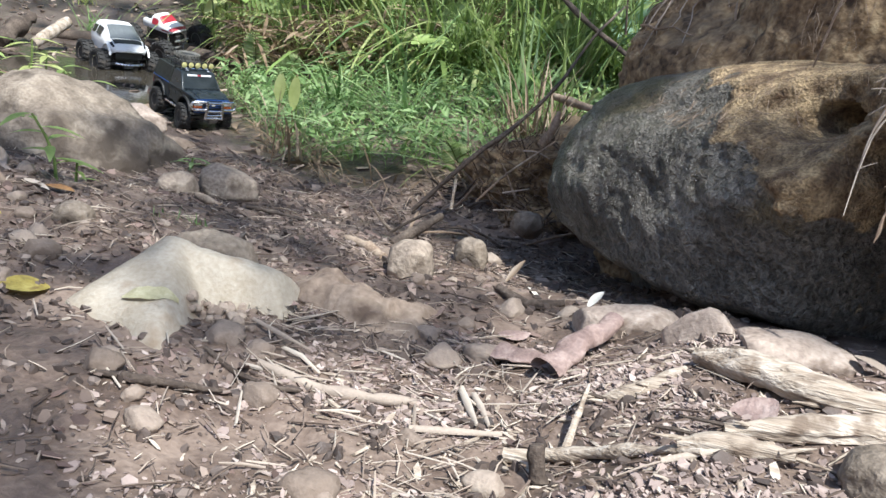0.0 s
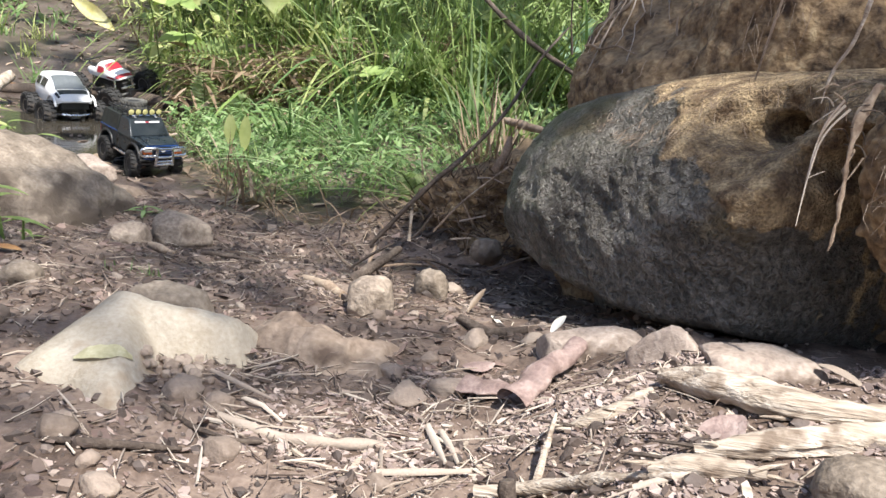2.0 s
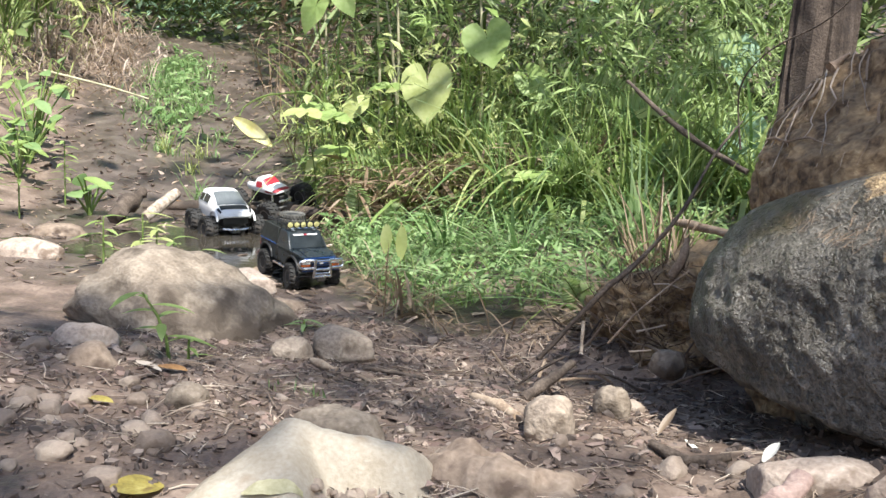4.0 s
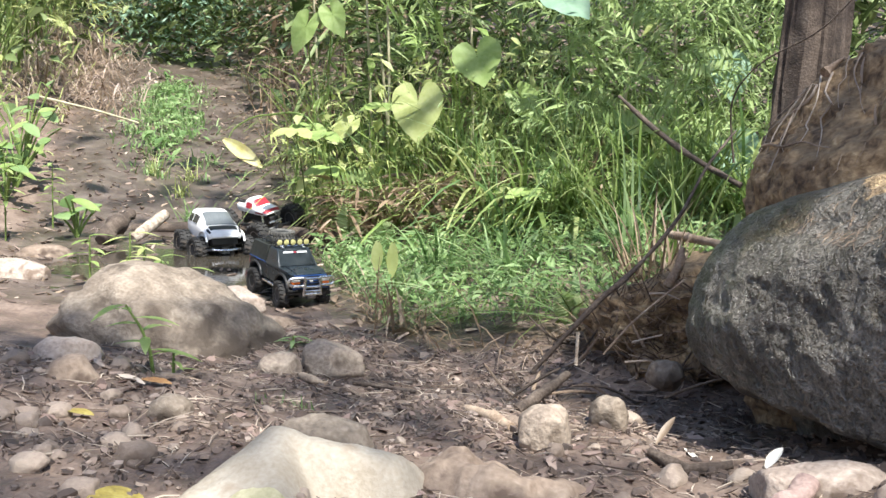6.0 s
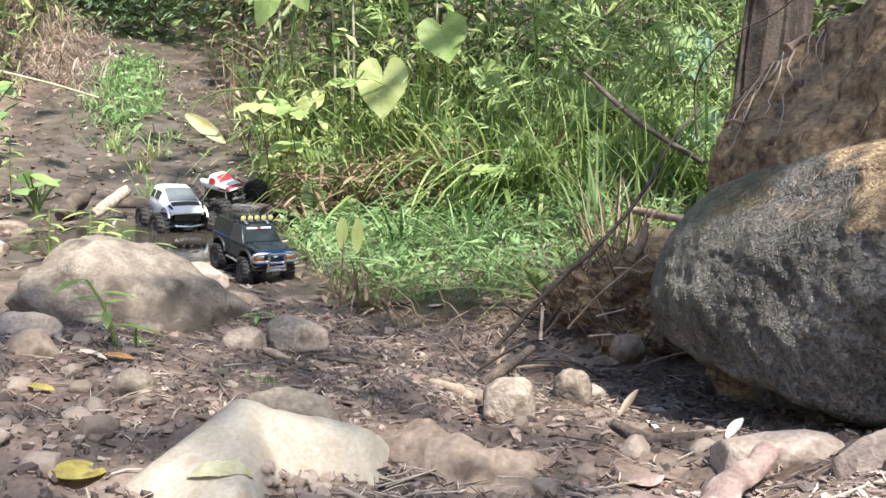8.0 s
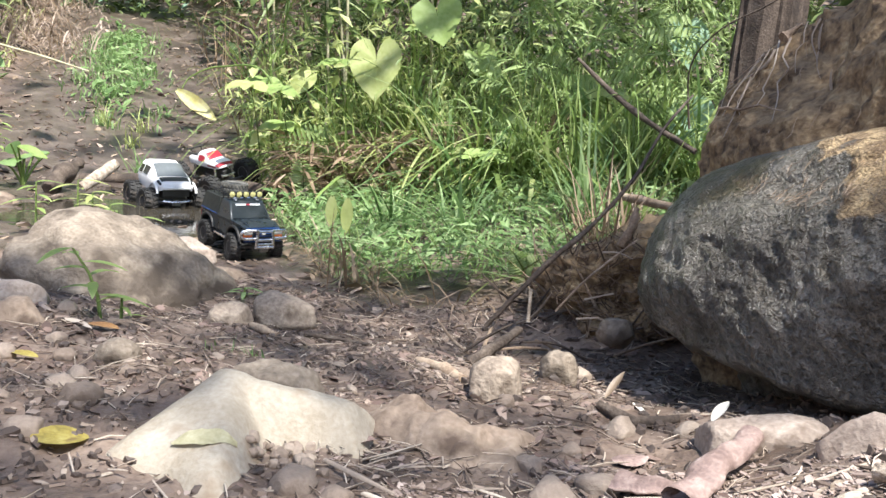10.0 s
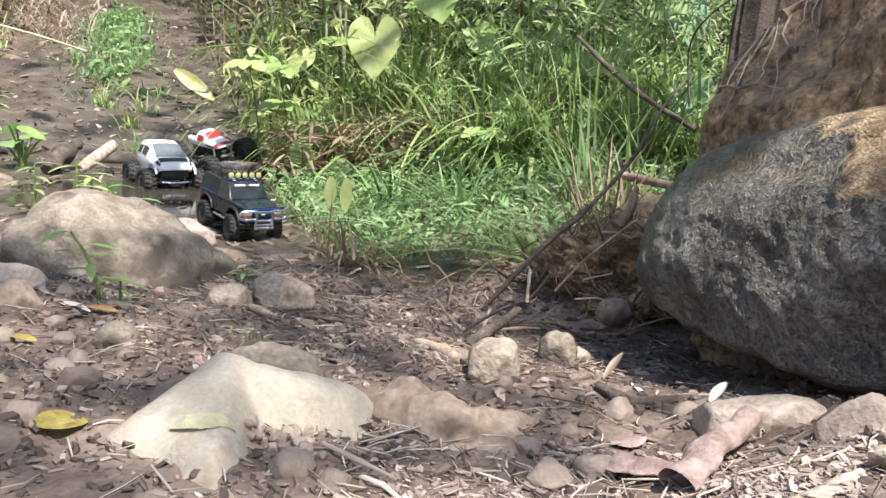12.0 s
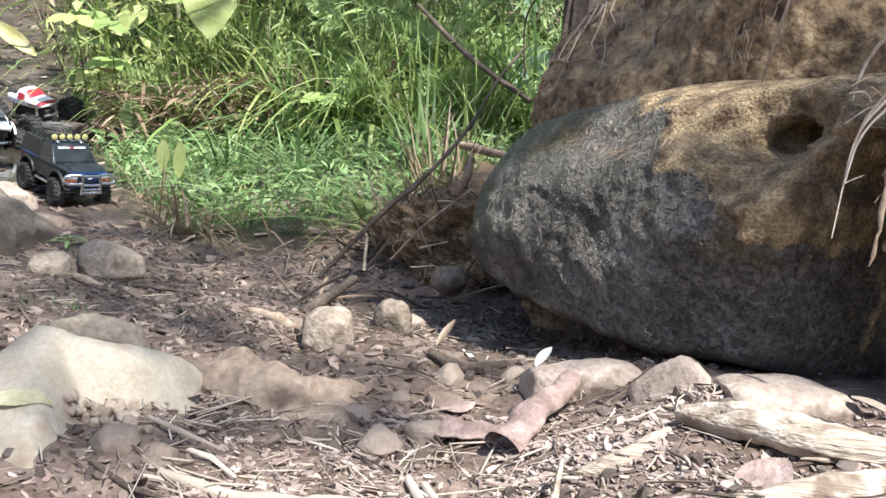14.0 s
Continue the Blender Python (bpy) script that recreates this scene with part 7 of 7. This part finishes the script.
leaves("undergrowth", "dense green undergrowth beside the trail", 1500, hedge(right_of_trail(5.3, 8.5, 0.2, 3.2, 0.8), 0.05, 1.6), (0.2, 0.55), BUSH, 61, "lance", 0.08, segs=4)
leaves("undergrowth", "lighter sprays of leaves in the undergrowth", 350, hedge(right_of_trail(5.1, 6.5, 0.3, 2.6), 0.1, 1.4), (0.09, 0.24), BROADLEAF, 62, "lance", 0.3)
field("grass", "tall green grass in the undergrowth", 1500, right_of_trail(5.0, 7.5, 0.25, 2.7), (0.5, 1.4), 0.018, 2.6, GRASS, 63, 0.9)
field("dry_grass", "dry stems in the undergrowth", 500, right_of_trail(5.3, 9.0, 0.0, 2.0), (0.2, 0.9), 0.012, 0.6, DRYGRASS, 64, 0.5)
leaves("undergrowth", "olive-brown bushes along the far trail", 3600, hedge(right_of_trail(6.8, 12.5, 0.0, 2.2), 0.0, 2.2), (0.07, 0.17), DRYGRASS, 65, "lance", 0.3)
leaves("undergrowth", "dark bushes along the far trail", 4200, hedge(right_of_trail(7.0, 13.0, 0.1, 7.0), 0.0, 3.2), (0.12, 0.28), BUSH, 66)
leaves("undergrowth", "green bushes on the far bank", 5200, hedge(left_of_trail(6.0, 14.0, 0.4, 5.0), 0.1, 3.0), (0.08, 0.2), BUSH, 67)
# the sun on these sprays is put into their pale leaf colour
leaves("undergrowth", "sunlit sprays of leaves on the far bank", 1800, hedge(left_of_trail(6.0, 12.0, 0.5, 3.5), 0.2, 2.5), (0.07, 0.16), PALELEAF, 68, "lance", 0.3)
leaves("undergrowth", "dark leafy bush closing the trail", 1700, lambda r: (lambda x, y: (x, y, gz(x, y) + 2.0 * r.random()))(r.gauss(-5.35, 0.45), r.uniform(9.5, 10.3)), (0.07, 0.16), BUSH, 77)
leaves("undergrowth", "pale leaves in the bush that closes the trail", 500, lambda r: (lambda x, y: (x, y, gz(x, y) + 0.1 + 1.8 * r.random()))(r.gauss(-5.5, 0.5), r.uniform(9.4, 9.9)), (0.06, 0.14), BLUELEAF, 79, "lance", 0.35)
field("grass", "bamboo-like grass thicket at the trail's end", 900, lambda r: (r.uniform(-9, -4), r.uniform(11.5, 15)), (0.6, 2.4), 0.026, 1.5, GRASS, 69, 1.0)
leaves("undergrowth", "thick bushes behind the earth bank", 2200, lambda r: (lambda x, y: (x, y, gz(x, y) + 2.4 * r.random()))(r.uniform(0.2, 3.2), r.uniform(5.6, 9.0)), (0.10, 0.28), BUSH, 74, "lance", 0.35)
leaves("far_woods", "far wall of dense woodland leaves", 9000, lambda r: (lambda x, y: (x, y, gz(x, y) + 6.0 * r.random()))(r.uniform(-16, 10), r.uniform(11.5, 18)), (0.15, 0.38), BUSH, 70, "oval", 0.5, "woods")
leaves("far_woods", "bluish green saplings at the end of the trail", 1800, lambda r: (lambda x, y: (x, y, gz(x, y) + 0.05 + 2.5 * r.random()))(r.gauss(-6.3, 0.8), r.uniform(10.7, 12.2)), (0.12, 0.3), BLUELEAF, 71, "lance", 0.35, "woods")
field("grass", "pale straw and green blades on the far bank", 700, left_of_trail(5.6, 9, 0.35, 1.6), (0.06, 0.3), 0.012, 2.0, PALELEAF, 72, 1.0)
leaves("dead_leaves", "pale dead leaves scattered along the trail's edge", 900, lambda r: (lambda y: (lambda x: (x, y, gz(x, y) + 0.012))(trail_middle(y) + r.choice([r.gauss(-1.2, 0.35), r.gauss(0.15, 0.15), r.gauss(-0.5, 0.5)])))(r.uniform(3.0, 9.5)), (0.03, 0.10), DEADGRASS, 73, "lance", 0.4, "leaves")
field("dry_grass", "flattened pale straw along the far bank", 800, left_of_trail(6.6, 10.5, -0.1, 0.9), (0.08, 0.35), 0.012, 2.6, DRYGRASS, 75, 1.3)
field("dry_grass", "bleached straw leaning over the far trail", 420, left_of_trail(7.0, 9.6, -0.30, 0.5), (0.12, 0.45), 0.014, 2.0, PALESTRAW, 78, 1.0)
field("dry_grass", "withered blades along the far bank", 450, left_of_trail(6.4, 10.5, 0.0, 1.4), (0.1, 0.5), 0.013, 2.2, DEADGRASS, 76, 1.0)


# ---- the tree by the bank, whose crown spreads over the trail, and two unseen shade trees ----
def tree(at, height, seed, reach, count, label, keep_off=(), radius=0.1, leaf=(0.16, 0.30), lean=(0.0, 0.0), shade=None, thick=()):
    r = random.Random(seed)
    t = thing("tree", label, "tree", pose(*at))
    top = Vector((lean[0], lean[1], height))
    part("trunk", rough_branch([Vector((0, 0, -0.3)), Vector((0.02, 0.0, height * 0.3)) + top * 0.0, top * 0.66 + Vector((0.05, 0, 0)), top], [radius * 1.25, radius, radius * 0.75, radius * 0.4], 48, 0.12, seed, 14, 0.3), BARK, t)
    ends = []
    if shade:      # limbs of an unseen tree, set in the sun's way over a stretch of ground (x0, x1, y0, y1)
        for k in range(4):
            up = r.uniform(8.2, 10.5)
            ends.append(Vector((r.uniform(shade[0], (shade[0] + shade[1]) / 2), r.uniform((shade[2] + shade[3]) / 2, shade[3]), 0)) + SUN_WAY * up / SUN_WAY.z - Vector(at))
            part("limb", rough_branch([top * 0.6, top.lerp(ends[-1], 0.5) - Vector((0, 0, 0.5)), ends[-1]], [radius * 0.4, radius * 0.25, radius * 0.08], 8, 0.1, seed + k, 5), BARK, t)
    for k in range(0 if shade else 11):
        a = k * 2.4 + r.uniform(-0.3, 0.3)
        s = top * r.uniform(0.6, 0.98)
        e = s + Vector((math.cos(a) * reach * r.uniform(0.5, 1), math.sin(a) * reach * r.uniform(0.5, 1), r.uniform(0.2, 0.9)))
        part("limb", rough_branch([s, (s + e) / 2 + Vector((0, 0, 0.25)), e], [radius * 0.4, radius * 0.28, radius * 0.1], 8, 0.1, seed + k, 5), BARK, t)
        ends += [s.lerp(e, u) for u in (0.45, 0.7, 1.0)]
    g, n = Geo(), 0
    while n < count:
        c = r.choice(ends) + Vector((r.gauss(0, 0.6), r.gauss(0, 0.6), r.gauss(0, 0.35)))
        if shade:
            c = Vector((r.uniform(*shade[:2]), r.uniform(*shade[2:]), 0)) + SUN_WAY * r.uniform(8.0, 11.0) / SUN_WAY.z - Vector(at)
        w = c + Vector(at)
        foot = w - SUN_WAY * (w.z / SUN_WAY.z)
        n += 1
        if n <= len(thick):      # extra leaves set in the sun's way to darken chosen spots
            x, y, dx, dy = thick[n - 1]
            foot = Vector((r.gauss(x, dx), r.gauss(y, dy), 0))
            c = foot + SUN_WAY * r.uniform(7.0, 9.0) / SUN_WAY.z - Vector(at)
        elif any(((foot.x - x) / a) ** 2 + ((foot.y - y) / b) ** 2 < 1 for x, y, a, b in keep_off):
            continue
        a, l = r.uniform(0, 6.3), r.uniform(*leaf)
        g.leaf(c, (math.cos(a), math.sin(a), r.uniform(-0.6, 0.2)), (r.gauss(0, 0.3), r.gauss(0, 0.3), 1), l, l * 0.5, 0.25, 0.4, "oval", 2)
    part("crown", g, BUSH, t, sharp=180)
    return t


# gaps left in the added crown so that the sun reaches chosen ground (x, y, half widths)
GAPS = [(-0.02, 1.60, 0.10, 0.06), (0.14, 1.98, 0.22, 0.16), (0.25, 2.15, 0.12, 0.1), (0.79, 1.52, 0.2, 0.14), (0.5, 1.2, 0.57, 0.38), (-0.12, 1.41, 0.09, 0.07), (0.90, 1.38, 0.40, 0.32), (0.42, 2.2, 0.22, 0.15), (0.60, 1.69, 0.22, 0.12), (0.48, 1.80, 0.14, 0.09), (-1.05, 2.66, 0.28, 0.2), (-0.3, 3.65, 0.7, 0.5), (-1.2, 3.4, 0.5, 0.4)]
tree((0.64, 3.72, 0.1), 5.5, 5, 2.2, 230, "tree with dark fibrous bark standing behind the bank", [(-0.9, 4.9, 1.5, 0.9), (-0.2, 3.8, 0.9, 1.0), (0.2, 4.6, 0.6, 0.5)], 0.10)
# spots that extra leaves high up darken: near-end hollow, bank, scarp, stones
SHADE_LEAVES = [(0.655, 1.875, 0.055, 0.045)] * 29 + [(0.70, 1.79, 0.05, 0.04)] * 20 + [(-0.16, 1.66, 0.06, 0.04)] * 3 + [(0.79, 1.82, 0.05, 0.05)] * 26 + [(0.76, 2.37, 0.2, 0.12)] * 12 + [(0.88, 1.80, 0.06, 0.06)] * 30 + [(0.34, 2.93, 0.10, 0.12)] * 30 + [(0.24, 2.6, 0.12, 0.12)] * 30
# out of view, added only to cast dappled shade on the foreground
tree((5.6, 1.6, 0.3), 9.5, 9, 3.0, 1350, "unseen tall tree added to dapple the path", GAPS, 0.14, (0.10, 0.19), shade=(-1.4, 1.2, 0.9, 3.8), thick=SHADE_LEAVES)
# out of view, added only to keep sun off the back of the thicket
tree((6.4, 4.4, 0.3), 10.5, 12, 3.0, 300, "unseen tall tree added to shade the thicket", [(-3.2, 7.2, 1.0, 2.2), (-1.3, 5.4, 0.35, 0.3), (-0.2, 5.5, 0.3, 0.3)], 0.15, (0.16, 0.30), shade=(-2.6, 1.6, 5.3, 8.6))
